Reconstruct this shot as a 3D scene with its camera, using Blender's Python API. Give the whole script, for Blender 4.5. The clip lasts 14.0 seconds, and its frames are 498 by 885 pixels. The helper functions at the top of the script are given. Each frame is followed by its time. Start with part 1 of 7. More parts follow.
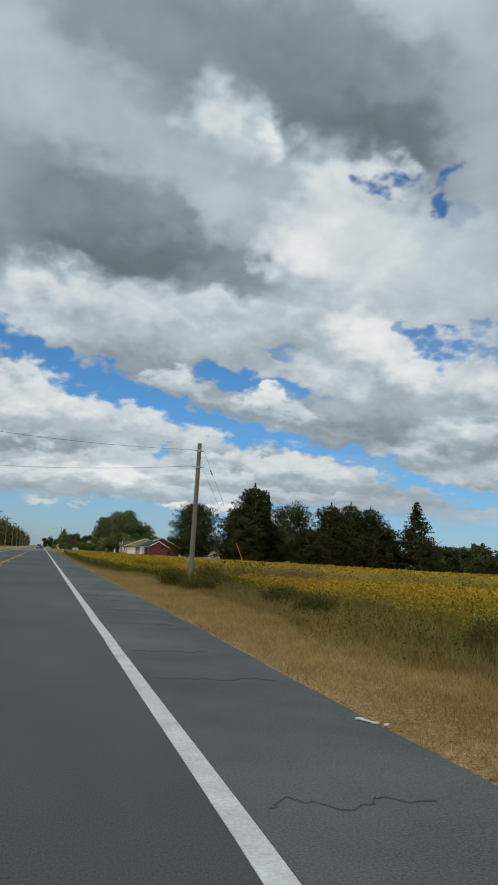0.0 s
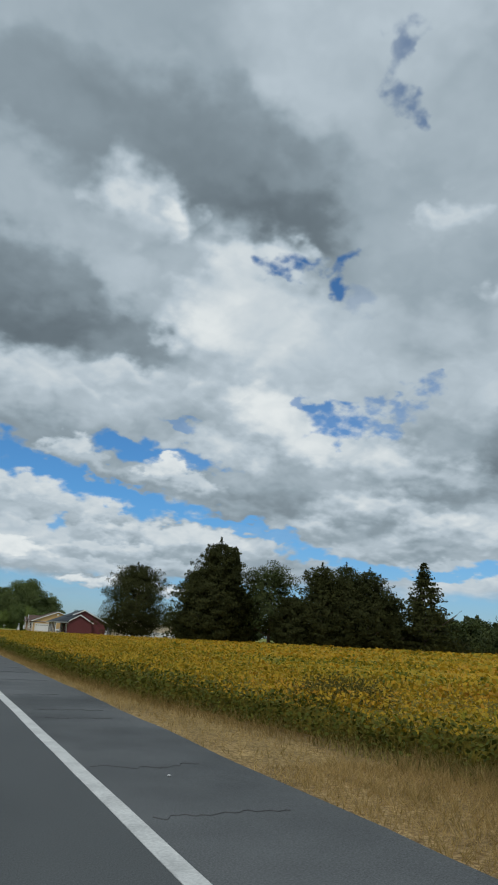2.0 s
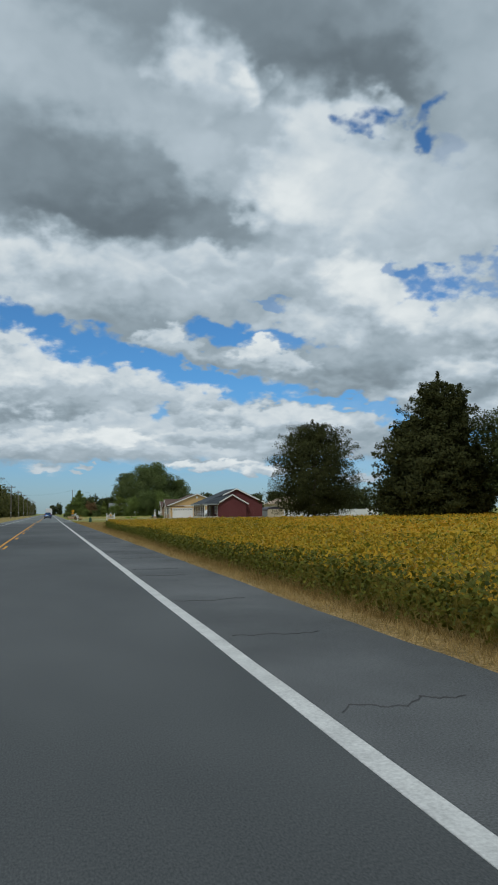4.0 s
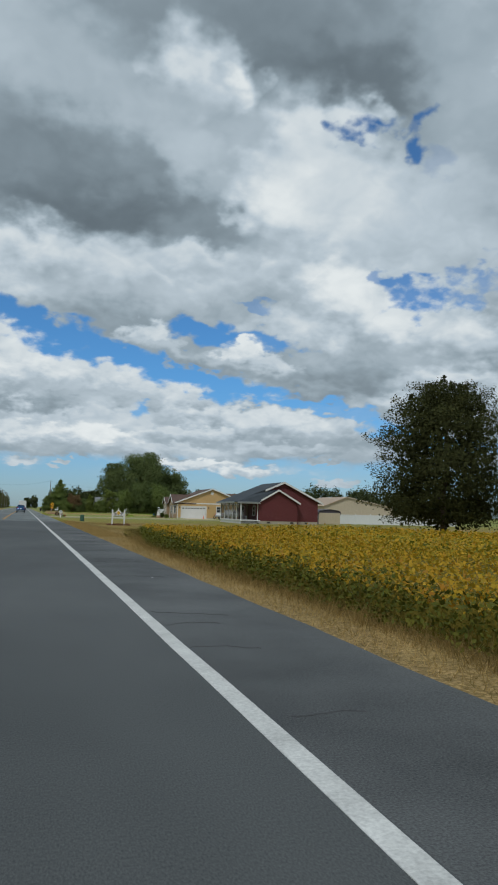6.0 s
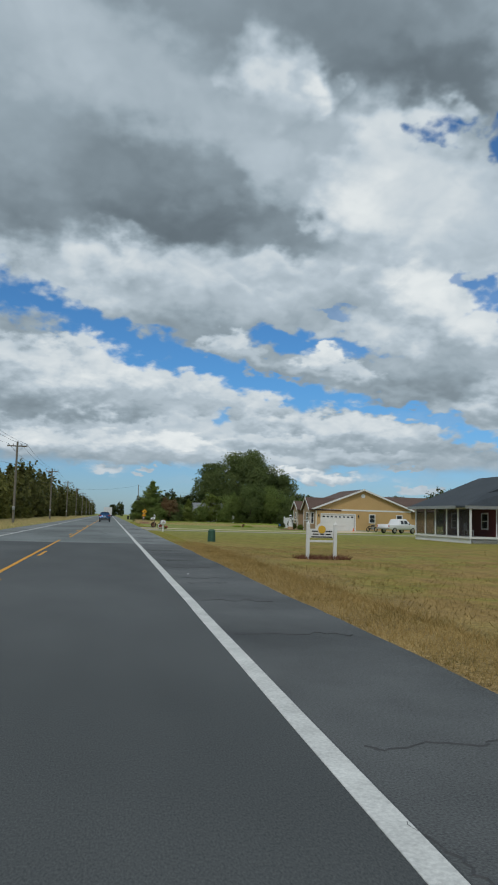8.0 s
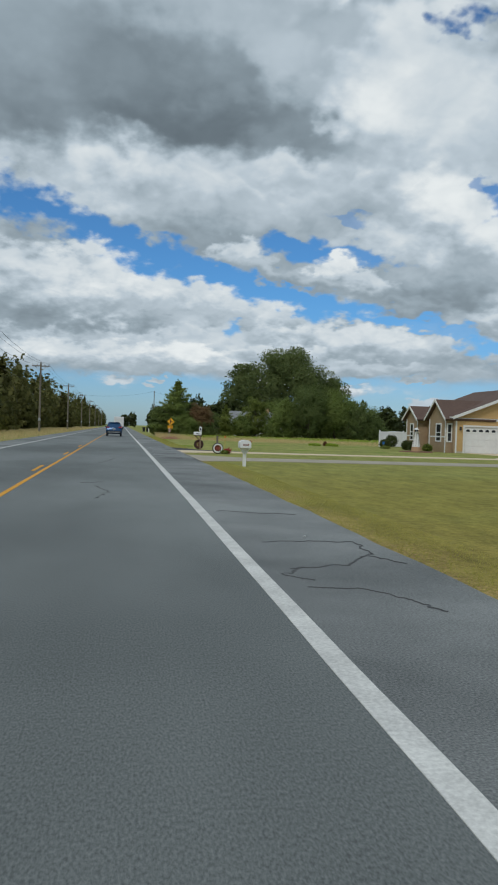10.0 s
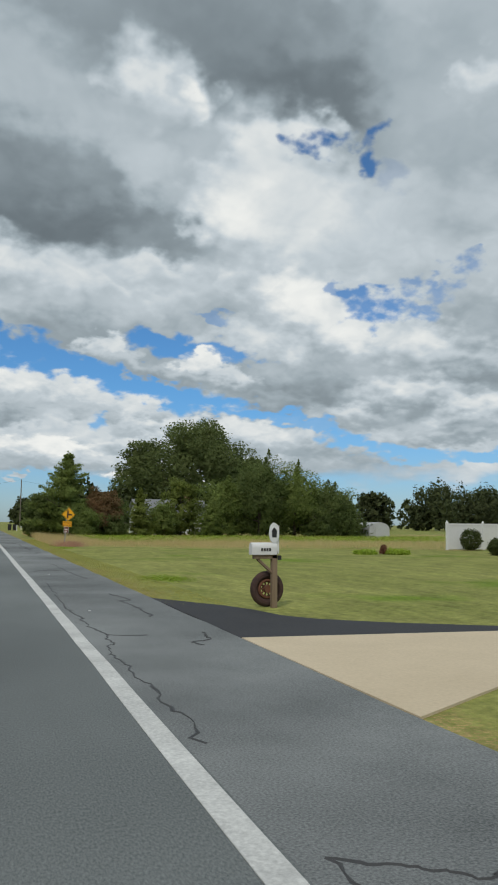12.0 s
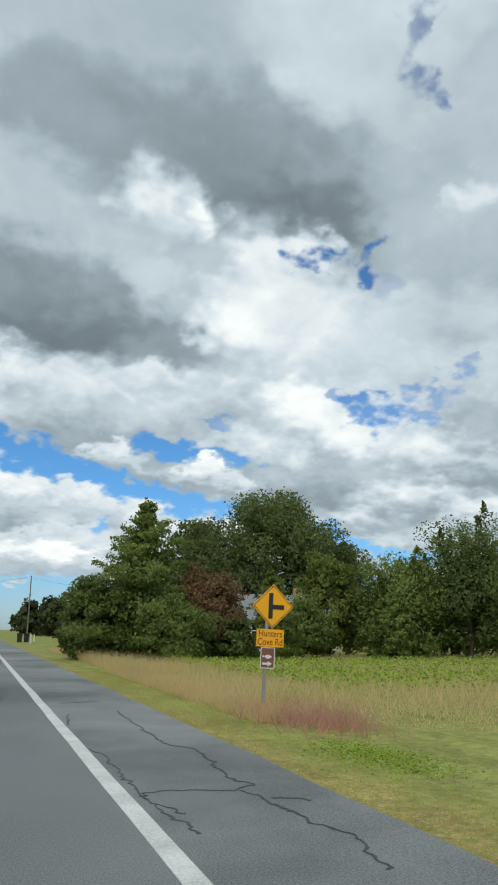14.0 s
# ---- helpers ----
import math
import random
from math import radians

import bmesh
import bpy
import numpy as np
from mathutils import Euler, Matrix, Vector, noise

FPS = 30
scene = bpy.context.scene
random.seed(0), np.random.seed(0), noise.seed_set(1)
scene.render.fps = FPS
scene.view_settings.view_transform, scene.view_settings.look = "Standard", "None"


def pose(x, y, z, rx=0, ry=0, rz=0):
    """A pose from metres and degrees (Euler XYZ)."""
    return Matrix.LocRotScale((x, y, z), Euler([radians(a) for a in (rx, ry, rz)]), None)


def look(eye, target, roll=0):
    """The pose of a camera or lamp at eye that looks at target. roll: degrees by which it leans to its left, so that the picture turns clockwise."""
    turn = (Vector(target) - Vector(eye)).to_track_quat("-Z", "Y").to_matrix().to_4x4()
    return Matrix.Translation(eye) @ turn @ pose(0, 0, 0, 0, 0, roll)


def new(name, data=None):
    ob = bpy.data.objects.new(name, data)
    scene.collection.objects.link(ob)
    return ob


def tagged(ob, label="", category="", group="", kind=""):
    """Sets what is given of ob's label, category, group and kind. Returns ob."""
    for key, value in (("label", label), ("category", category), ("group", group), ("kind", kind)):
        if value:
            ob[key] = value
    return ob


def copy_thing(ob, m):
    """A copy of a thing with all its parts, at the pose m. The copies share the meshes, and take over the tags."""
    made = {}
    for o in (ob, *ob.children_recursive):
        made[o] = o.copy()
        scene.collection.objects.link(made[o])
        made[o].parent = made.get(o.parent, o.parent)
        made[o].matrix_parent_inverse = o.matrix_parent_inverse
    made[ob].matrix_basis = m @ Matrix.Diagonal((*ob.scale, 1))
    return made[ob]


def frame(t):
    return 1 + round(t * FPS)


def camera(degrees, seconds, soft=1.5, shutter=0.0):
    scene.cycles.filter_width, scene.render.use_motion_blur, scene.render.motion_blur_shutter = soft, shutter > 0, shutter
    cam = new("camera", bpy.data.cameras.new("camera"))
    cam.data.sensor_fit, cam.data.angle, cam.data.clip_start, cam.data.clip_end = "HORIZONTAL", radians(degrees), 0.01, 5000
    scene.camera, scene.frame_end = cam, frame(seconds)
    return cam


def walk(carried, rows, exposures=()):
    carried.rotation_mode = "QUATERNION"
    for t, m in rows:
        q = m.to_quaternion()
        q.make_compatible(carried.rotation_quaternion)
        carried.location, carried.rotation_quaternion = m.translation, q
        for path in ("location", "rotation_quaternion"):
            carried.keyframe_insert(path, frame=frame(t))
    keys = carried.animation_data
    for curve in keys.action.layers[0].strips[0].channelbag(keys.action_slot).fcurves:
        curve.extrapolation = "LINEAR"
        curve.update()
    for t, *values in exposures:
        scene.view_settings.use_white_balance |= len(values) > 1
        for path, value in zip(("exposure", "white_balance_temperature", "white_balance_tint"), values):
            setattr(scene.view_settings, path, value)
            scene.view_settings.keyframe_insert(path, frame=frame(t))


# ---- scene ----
cam = camera(36.57, 14.0, soft=2.0)
EYE_HEIGHT = 1.45

# seconds, metres across the road, metres along it, yaw, pitch, roll
PATH = [
    (0.0, 0.26, 0.00, -14.73, 8.65, 3.40),
    (0.5, 0.24, 9.75, -18.07, 12.29, 3.83),
    (1.0, 0.05, 19.57, -21.92, 15.89, 3.84),
    (1.5, -0.19, 29.40, -24.07, 17.39, 3.67),
    (2.0, -0.29, 39.19, -22.11, 14.49, 2.99),
    (2.5, -0.30, 48.91, -16.17, 7.56, 1.60),
    (3.0, -0.35, 58.61, -14.09, 5.91, 0.20),
    (3.2, -0.39, 62.50, -14.38, 5.64, -0.54),
    (5.3, -0.29, 103.30, -15.94, 5.04, 0.06),
    (5.5, -0.26, 107.34, -15.77, 5.10, 0.80),
    (6.0, -0.21, 117.45, -16.45, 5.27, 1.51),
    (6.5, -0.19, 127.53, -16.13, 5.14, 4.33),
    (7.0, -0.09, 137.64, -12.73, 5.18, 5.58),
    (7.5, 0.00, 147.75, -10.75, 5.91, 2.93),
    (7.7, 0.04, 151.80, -10.50, 6.05, 1.83),
    (9.8, 0.02, 193.99, -9.89, -0.59, 1.64),
    (10.0, 0.06, 197.73, -9.64, -1.07, 1.85),
    (10.5, -0.08, 207.03, -9.00, -11.06, -0.89),
    (11.0, 0.03, 216.26, -14.55, -9.28, -2.10),
    (11.5, 0.08, 225.52, -19.00, 2.88, 0.25),
    (12.0, 0.21, 234.63, -19.54, 6.15, 0.53),
    (12.5, 0.25, 243.63, -19.69, 8.61, 0.66),
    (13.0, 0.23, 252.53, -19.79, 10.92, 0.74),
    (13.5, 0.18, 261.48, -19.45, 12.90, 0.89),
    (14.0, 0.09, 270.55, -19.24, 14.07, 0.51),
]


def aimed(x, y, yaw, pitch, roll):
    a, b = radians(yaw), radians(pitch)
    ahead = Vector((-math.sin(a) * math.cos(b), math.cos(a) * math.cos(b), math.sin(b)))
    eye = Vector((x, y, EYE_HEIGHT))
    return look(eye, eye + ahead * 10, roll)


EXPOSURES = [
    (0.0, -0.03, 6400, 10), (1.5, -0.08, 6300, 9), (2.5, -0.07, 6180, 8), (3.0, -0.06, 6180, 8), (9.8, -0.05, 6230, 9), (10.5, 0.2, 6230, 9), (11.0, 0.25, 6300, 9),
    (11.5, 0.1, 6700, 10), (12.0, 0.06, 6550, 10), (12.5, 0.0, 6500, 10), (13.0, 0.3, 6450, 9), (13.5, 0.55, 6400, 9), (14.0, 0.3, 6400, 8),
]
walk(cam, [(row[0], aimed(*row[1:])) for row in PATH], EXPOSURES)

# ---- sky and sun ----
SUN_ELEVATION, SUN_AZIMUTH = 48.0, 215.0      # degrees; azimuth clockwise from the road's direction

world = bpy.data.worlds.new("world")
scene.world = world
world.use_nodes = True
wt = world.node_tree
wt.nodes.clear()


def add_node(tree, kind, inputs=None, operation="", mode="", clamp=False):
    """A node with its inputs set or linked. mode: the one choice that its kind offers besides an operation."""
    n = tree.nodes.new(kind)
    if operation:
        n.operation = operation
    if clamp:
        n.use_clamp = True
    if mode and kind == "ShaderNodeMapRange":
        n.interpolation_type = mode
    elif mode and kind == "ShaderNodeMapping":
        n.vector_type = mode
    elif mode and kind == "ShaderNodeTexGradient":
        n.gradient_type = mode
    elif mode and kind == "ShaderNodeMix":
        n.data_type = mode
    for key, value in (inputs or {}).items():
        if isinstance(value, bpy.types.NodeSocket):
            tree.links.new(value, n.inputs[key])
        else:
            n.inputs[key].default_value = value
    return n


def wnode(kind, inputs=None, operation="", mode="", clamp=False):
    return add_node(wt, kind, inputs, operation, mode, clamp)


def wmath(op, a, b=0.0, c=0.0, clamp=False):
    return wnode("ShaderNodeMath", {0: a, 1: b, 2: c}, operation=op, clamp=clamp).outputs[0]


def wstep(value, low, high):
    return wnode("ShaderNodeMapRange", {"Value": value, "From Min": low, "From Max": high}, mode="SMOOTHSTEP").outputs[0]


sky_way = wnode("ShaderNodeTexCoord").outputs["Generated"]
sxyz = wnode("ShaderNodeSeparateXYZ", {0: sky_way})
az = wmath("MULTIPLY", wmath("ARCTAN2", sxyz.outputs[0], sxyz.outputs[1]), 57.29578)
el = wmath("MULTIPLY", wmath("ARCSINE", sxyz.outputs[2]), 57.29578)
# the pattern of the clouds tightens towards the horizon
deck = wmath("POWER", wmath("ADD", wmath("MAXIMUM", sxyz.outputs[2], 0.0), 0.30), -0.7)
air = wnode("ShaderNodeVectorMath", {0: sky_way, "Scale": deck}, operation="SCALE").outputs[0]
flat = wnode("ShaderNodeCombineXYZ", {0: az, 1: el, 2: 0.0}).outputs[0]


def wnoise(scale, detail, rough, vector, stretch=(1.0, 1.0, 1.0), shift=0.0, lacunarity=2.0):
    m = wnode("ShaderNodeMapping", {"Vector": vector, "Scale": stretch, "Location": (shift, shift * 0.7, shift * 0.3)})
    return wnode("ShaderNodeTexNoise", {"Vector": m.outputs[0], "Scale": scale, "Detail": detail, "Roughness": rough, "Lacunarity": lacunarity})


warp = wnoise(5.5, 4.0, 0.50, air)
centred = wnode("ShaderNodeVectorMath", {0: warp.outputs["Color"], 1: (0.5, 0.5, 0.5)}, operation="SUBTRACT").outputs[0]
high = wmath("MULTIPLY_ADD", el, 0.034, 0.46)
pushed = wnode("ShaderNodeVectorMath", {0: centred, 1: (6.0, 3.0, 0.0)}, operation="MULTIPLY").outputs[0]
pushed = wnode("ShaderNodeVectorMath", {0: pushed, "Scale": high}, operation="SCALE").outputs[0]
bent = wnode("ShaderNodeVectorMath", {0: flat, 1: pushed}, operation="ADD").outputs[0]
curl = wnode("ShaderNodeVectorMath", {0: wnoise(24.0, 3.0, 0.45, air, (1.0, 1.0, 1.0), 5.9).outputs["Color"], 1: (0.5, 0.5, 0.5)}, operation="SUBTRACT").outputs[0]
curl = wnode("ShaderNodeVectorMath", {0: curl, 1: (3.6, 2.6, 0.0)}, operation="MULTIPLY").outputs[0]
curl = wnode("ShaderNodeVectorMath", {0: curl, "Scale": high}, operation="SCALE").outputs[0]
bent = wnode("ShaderNodeVectorMath", {0: bent, 1: curl}, operation="ADD").outputs[0]

broad = wnoise(2.4, 3.0, 0.5, air, (1.0, 1.0, 1.0), 7.7)
puffs = wnoise(6.0, 4.0, 0.45, air, (1.0, 1.0, 1.0), 1.7)
# heaped heads of the cumulus, lit from above
swirl = wnoise(10.0, 3.0, 0.5, air, (1.0, 1.0, 1.0), 4.2)
swirl = wnode("ShaderNodeVectorMath", {0: swirl.outputs["Color"], "Scale": 0.15}, operation="SCALE").outputs[0]


def heaped(lift, scale):
    at = wnode("ShaderNodeVectorMath", {0: air, 1: (0.0, 0.0, lift)}, operation="ADD").outputs[0]
    at = wnode("ShaderNodeVectorMath", {0: at, 1: swirl}, operation="ADD").outputs[0]
    v = wnode("ShaderNodeTexVoronoi", {"Vector": at, "Scale": scale, "Detail": 2.0, "Roughness": 0.45, "Lacunarity": 2.3})
    v.normalize = True
    return wmath("SUBTRACT", 0.5, v.outputs["Distance"])


heap = heaped(0.0, 8.5)
relief = wmath("SUBTRACT", heap, heaped(0.035, 8.5))
ragged_edge = wmath("SUBTRACT", wnoise(17.0, 4.0, 0.5, air, (1.0, 1.0, 1.0), 9.3).outputs["Fac"], 0.5)
billow = wmath("SUBTRACT", puffs.outputs["Fac"], 0.5)
fine_edge = wmath("SUBTRACT", wnoise(42.0, 3.0, 0.5, air, (1.0, 1.0, 1.0), 3.1).outputs["Fac"], 0.5)
# how far the rims of the ovals wander, and how wide they fade
SOFT = (wmath("MULTIPLY_ADD", ragged_edge, 0.22, wmath("MULTIPLY", billow, 1.0)), -0.02, 0.80)
PUFFED = (wmath("MULTIPLY_ADD", heap, 0.32, wmath("MULTIPLY_ADD", fine_edge, 0.35, wmath("MULTIPLY", ragged_edge, 1.0))), 0.16, 0.54)
VEILED = (wmath("MULTIPLY_ADD", heap, 0.20, wmath("MULTIPLY_ADD", billow, 0.5, wmath("MULTIPLY", ragged_edge, 0.8))), 0.04, 0.70)
OPEN = (wmath("MULTIPLY_ADD", heap, -0.28, wmath("MULTIPLY_ADD", fine_edge, -0.5, wmath("MULTIPLY", ragged_edge, -1.1))), 0.08, 0.62)
TORN = (wmath("MULTIPLY_ADD", fine_edge, -1.2, wmath("MULTIPLY", ragged_edge, -2.2)), 0.16, 1.0)


def cloud_oval():
    """A node group that lays one oval of cloud or open sky over what lies behind it: lit from above and fading out below where Drop is set."""
    g = bpy.data.node_groups.new("cloud_oval", "ShaderNodeTree")
    for name in ("X", "Y", "Wander", "Behind", "XU", "YU", "KU", "XV", "YV", "KV", "Value", "Base", "Low", "High", "Drop"):
        g.interface.new_socket(name, in_out="INPUT", socket_type="NodeSocketFloat")
    g.interface.new_socket("Out", in_out="OUTPUT", socket_type="NodeSocketFloat")
    i = g.nodes.new("NodeGroupInput").outputs

    def op(kind, p, q=0.0, r=0.0):
        return add_node(g, "ShaderNodeMath", {0: p, 1: q, 2: r}, operation=kind).outputs[0]

    def fade(value, low, top):
        return add_node(g, "ShaderNodeMapRange", {"Value": value, "From Min": low, "From Max": top}, mode="SMOOTHSTEP").outputs[0]

    # a trace of what lies behind keeps the ovals in one chain, each worked out after the other
    x, y = op("MULTIPLY_ADD", i["Behind"], 1e-6, i["X"]), op("MULTIPLY_ADD", i["Behind"], 1e-6, i["Y"])
    u = op("MULTIPLY_ADD", x, i["XU"], op("MULTIPLY_ADD", y, i["YU"], i["KU"]))
    v = op("MULTIPLY_ADD", x, i["XV"], op("MULTIPLY_ADD", y, i["YV"], i["KV"]))
    inside = op("SUBTRACT", 1.0, op("SQRT", op("MULTIPLY_ADD", u, u, op("MULTIPLY", v, v))))
    up = fade(op("MULTIPLY_ADD", i["Wander"], 0.9, v), -0.42, 0.46)
    to = add_node(g, "ShaderNodeMix", {0: up, 2: i["Base"], 3: i["Value"]}, mode="FLOAT").outputs[0]
    low = op("MULTIPLY_ADD", op("SUBTRACT", up, 1.0), i["Drop"], i["Low"])
    cover = op("MULTIPLY", fade(inside, 0.0, 0.2), fade(op("ADD", inside, i["Wander"]), low, i["High"]))
    out = add_node(g, "ShaderNodeMix", {0: cover, 2: i["Behind"], 3: to}, mode="FLOAT").outputs[0]
    g.links.new(out, g.nodes.new("NodeGroupOutput").inputs[0])
    return g


CLOUD_OVAL = cloud_oval()
bent_xyz = wnode("ShaderNodeSeparateXYZ", {0: bent}).outputs


def laid(rows, behind, rim):
    """Ovals laid over one another: azimuth, elevation, half width, half height, tilt, value, and the value of a shaded base."""
    wander, low, high_rim = rim
    for a, e, w, h, tilt, to, *base in rows:
        c, s = math.cos(radians(tilt)), math.sin(radians(tilt))
        n = wt.nodes.new("ShaderNodeGroup")
        n.node_tree = CLOUD_OVAL
        for key, value in {"XU": c / w, "YU": s / w, "KU": -(a * c + e * s) / w, "XV": -s / h, "YV": c / h, "KV": (a * s - e * c) / h,
                           "Value": to, "Base": base[0] if base else to, "Low": low, "High": high_rim, "Drop": 0.24 if base else 0.0}.items():
            n.inputs[key].default_value = value
        for key, socket in (("X", bent_xyz[0]), ("Y", bent_xyz[1]), ("Wander", wander), ("Behind", behind)):
            wt.links.new(socket, n.inputs[key])
        behind = n.outputs[0]
    return behind


HIGH_DECK = [
    (14.2, 44.4, 33.38, 9.65, -1, 0.53), (32.3, 45.3, 17.64, 8.46, 4, 0.74), (13, 36.3, 19.93, 5.56, -4, 0.4), (16.9, 33.5, 23.81, 8.33, -11, 0.3), (22, 30.9, 9.97, 3.62, -6, 0.14), (6.6, 34.4, 14.69, 4.85, -16, 0.37),
    (28.4, 39.4, 9.49, 4.89, -16, 0.67), (40.2, 33.6, 14.77, 7.38, -6, 0.6), (40.1, 26.9, 10.04, 3.84, 4, 0.53), (39.1, 23.5, 12.06, 3.25, 4, 0.66), (41.2, 13.3, 12.54, 4.18, 4, 0.27), (35.2, 15, 7.61, 2.67, -6, 0.51),
    (39.5, 19.4, 8.31, 2.61, 4, 0.67),
]
LEFT_DECK = [
    (1.5, 23, 17.83, 6.69, -6, 0.27), (5, 21.3, 13.5, 3.14, -0, 0.14), (0.1, 26.1, 14.33, 4.97, -6, 0.32), (11.1, 20.5, 5.53, 2.59, 2, 0.32), (9.9, 29.3, 4.77, 2.97, -18, 0.63), (10.9, 26.3, 4.8, 3.08, -18, 0.69),
    (-8.6, 21.5, 10.84, 6.16, 2, 0.31), (-10.9, 27.2, 11.65, 6.22, 2, 0.45), (-0.2, 31.3, 12.88, 4.95, -8, 0.61),
]
BRIGHT_SLOPE = [
    (12.2, 31.4, 4.09, 4.07, -23, 0.9), (15, 30.6, 2.47, 2.59, -18, 1.03), (21.2, 26, 8.94, 5.56, -38, 0.88), (18.1, 23.5, 5.2, 3.81, -18, 0.99), (25.2, 22.3, 8.87, 4.11, -8, 0.85), (21.1, 28, 4.8, 2.42, 2, 0.92),
    (16.2, 27.6, 3.79, 2.08, -8, 0.6), (31.5, 22.9, 7.25, 4.25, 2, 0.66), (31.1, 19.9, 9.28, 2.49, -3, 0.69), (33.2, 31, 7.09, 5.52, 2, 0.54),
]
MIDDLE_CUMULUS = [
    (4.4, 16.6, 19.53, 5.16, -4, 0.78, 0.47), (0.6, 17.3, 7.89, 3.27, -6, 0.85, 0.5), (10, 16.5, 9.65, 3.44, -2, 0.78, 0.5), (5.7, 14.9, 10.17, 2.23, -4, 0.64, 0.43), (-7.5, 15.7, 9.76, 4.41, -8, 0.79, 0.45), (15.7, 15.8, 6.26, 3.01, -6, 0.72, 0.54),
    (11.6, 18.7, 4.15, 2.23, 2, 0.8, 0.61),
]
SLANTING_CUMULUS = [
    (24.8, 14.9, 13.7, 5.3, -16, 0.85, 0.49), (23.1, 16.1, 6.2, 3.05, -20, 0.97, 0.58), (27.4, 13.7, 8.12, 3.68, -18, 0.94, 0.47), (32.6, 12.2, 7.21, 3.84, -8, 0.87, 0.43), (23.2, 11, 10.31, 3.37, -8, 0.61, 0.36), (29.3, 10.6, 10.03, 3.02, -6, 0.54, 0.36),
    (20.6, 9.3, 6.22, 1.23, -6, 0.5, 0.36), (20.1, 13.5, 4.85, 2.7, -8, 0.8, 0.5),
]
SMALL_CLOUD = [
    (8.6, 13.1, 2.33, 1.4, -6, 0.82, 0.5), (10.6, 11.9, 3.03, 1.01, -23, 0.69, 0.5), (15.9, 11.6, 3.06, 1.91, -6, 0.97, 0.45), (13.6, 11.2, 4.16, 0.95, -10, 0.66, 0.45), (18.2, 10.8, 2.78, 1.5, -6, 0.8, 0.42),
]
LOW_CUMULUS = [
    (2.7, 8.3, 19.91, 3.28, -0, 0.71, 0.49), (-1.4, 10.4, 6.13, 3.81, -8, 0.88, 0.5), (3.1, 9, 8.65, 3.42, -2, 0.87, 0.4), (7.3, 8.9, 6.12, 3.09, -6, 0.85, 0.44), (11.6, 8, 5.51, 1.91, -6, 0.81, 0.5), (0.3, 8, 7.18, 2.07, 2, 0.66, 0.4),
    (5.6, 7.7, 6.07, 1.47, -1, 0.66, 0.43), (-6.4, 9.6, 8, 4.37, -6, 0.87, 0.42),
]
FAR_CUMULUS = [
    (10.4, 5.7, 28.75, 2.72, -0, 0.75, 0.53), (-0.7, 4.9, 4.51, 1.54, 2, 0.88, 0.5), (3.3, 5, 5.3, 1.65, 2, 0.94, 0.53), (6.8, 4.9, 4.72, 1.55, 2, 0.93, 0.51), (14.6, 6.9, 6.22, 1.71, -3, 0.89, 0.5), (18.1, 6.4, 6.21, 1.85, -3, 0.84, 0.5),
    (22, 6.2, 4.8, 1.71, -2, 0.81, 0.5), (12.1, 5.7, 4.12, 1.16, -1, 0.82, 0.5), (10.4, 4.4, 8.2, 0.89, -0, 0.72, 0.53), (12.6, 3.6, 4.8, 0.75, 2, 0.93, 0.61), (16, 3.1, 3.78, 0.82, 2, 0.94, 0.64), (19, 4.8, 6.19, 0.89, -1, 0.7, 0.53),
    (-5, 4.9, 4.96, 1.73, 2, 0.87, 0.49),
]
EAST_CUMULUS = [
    (35.6, 11.6, 6.76, 2.25, 4, 0.69, 0.33), (31.8, 9.6, 6.44, 2.27, -1, 0.82, 0.45), (36.4, 7.9, 5.12, 2.15, 4, 0.9, 0.45), (41.3, 7.4, 3.93, 1.57, 4, 0.82, 0.5), (34, 6.5, 5.93, 0.85, 4, 0.6, 0.45), (42.7, 26, 2.94, 1.51, 4, 0.88, 0.66),
    (38.3, 30.4, 3.98, 1.78, 4, 0.8, 0.58), (27.2, 8.1, 5.43, 1.34, -4, 0.77, 0.5),
]
BAND = [
    (-2.4, 13.9, 4.91, 1.85, -20, 1), (0.1, 12.9, 4.45, 1.49, -13, 1), (2.9, 12.3, 7.09, 2.01, -3, 1), (5.9, 12, 4.18, 1.9, 2, 1), (8.6, 11, 5.38, 1.64, -20, 1), (11.5, 10.5, 4.69, 1.8, -12, 1),
    (14.2, 9.5, 4.71, 1.45, -10, 1), (17, 8.8, 4.71, 0.95, -6, 1), (20.2, 8.3, 4.7, 0.73, -4, 1), (23.2, 7.9, 3.93, 0.58, -3, 0.9), (-6, 15.3, 6.59, 2.16, -20, 1),
]
UPPER_BAND = [
    (12.3, 13.4, 3.53, 1, -3, 1), (15.3, 13.1, 4.73, 1.15, -3, 1), (18, 12.7, 3.54, 0.94, -3, 0.9), (16.6, 15.2, 2.66, 0.5, -3, 0.5), (8.2, 7.4, 1.01, 1, -18, 0.85), (24.1, 4.7, 1.88, 0.43, 2, 0.6),
]
SMALL_CLOUD_COVER = [
    (8.6, 13.1, 2.33, 1.4, -6, 0), (10.6, 11.9, 3.17, 1.01, -23, 0), (15.9, 11.6, 3.06, 1.91, -6, 0), (13.6, 11.2, 4.44, 1.02, -10, 0), (18.2, 10.8, 2.78, 1.5, -6, 0),
]
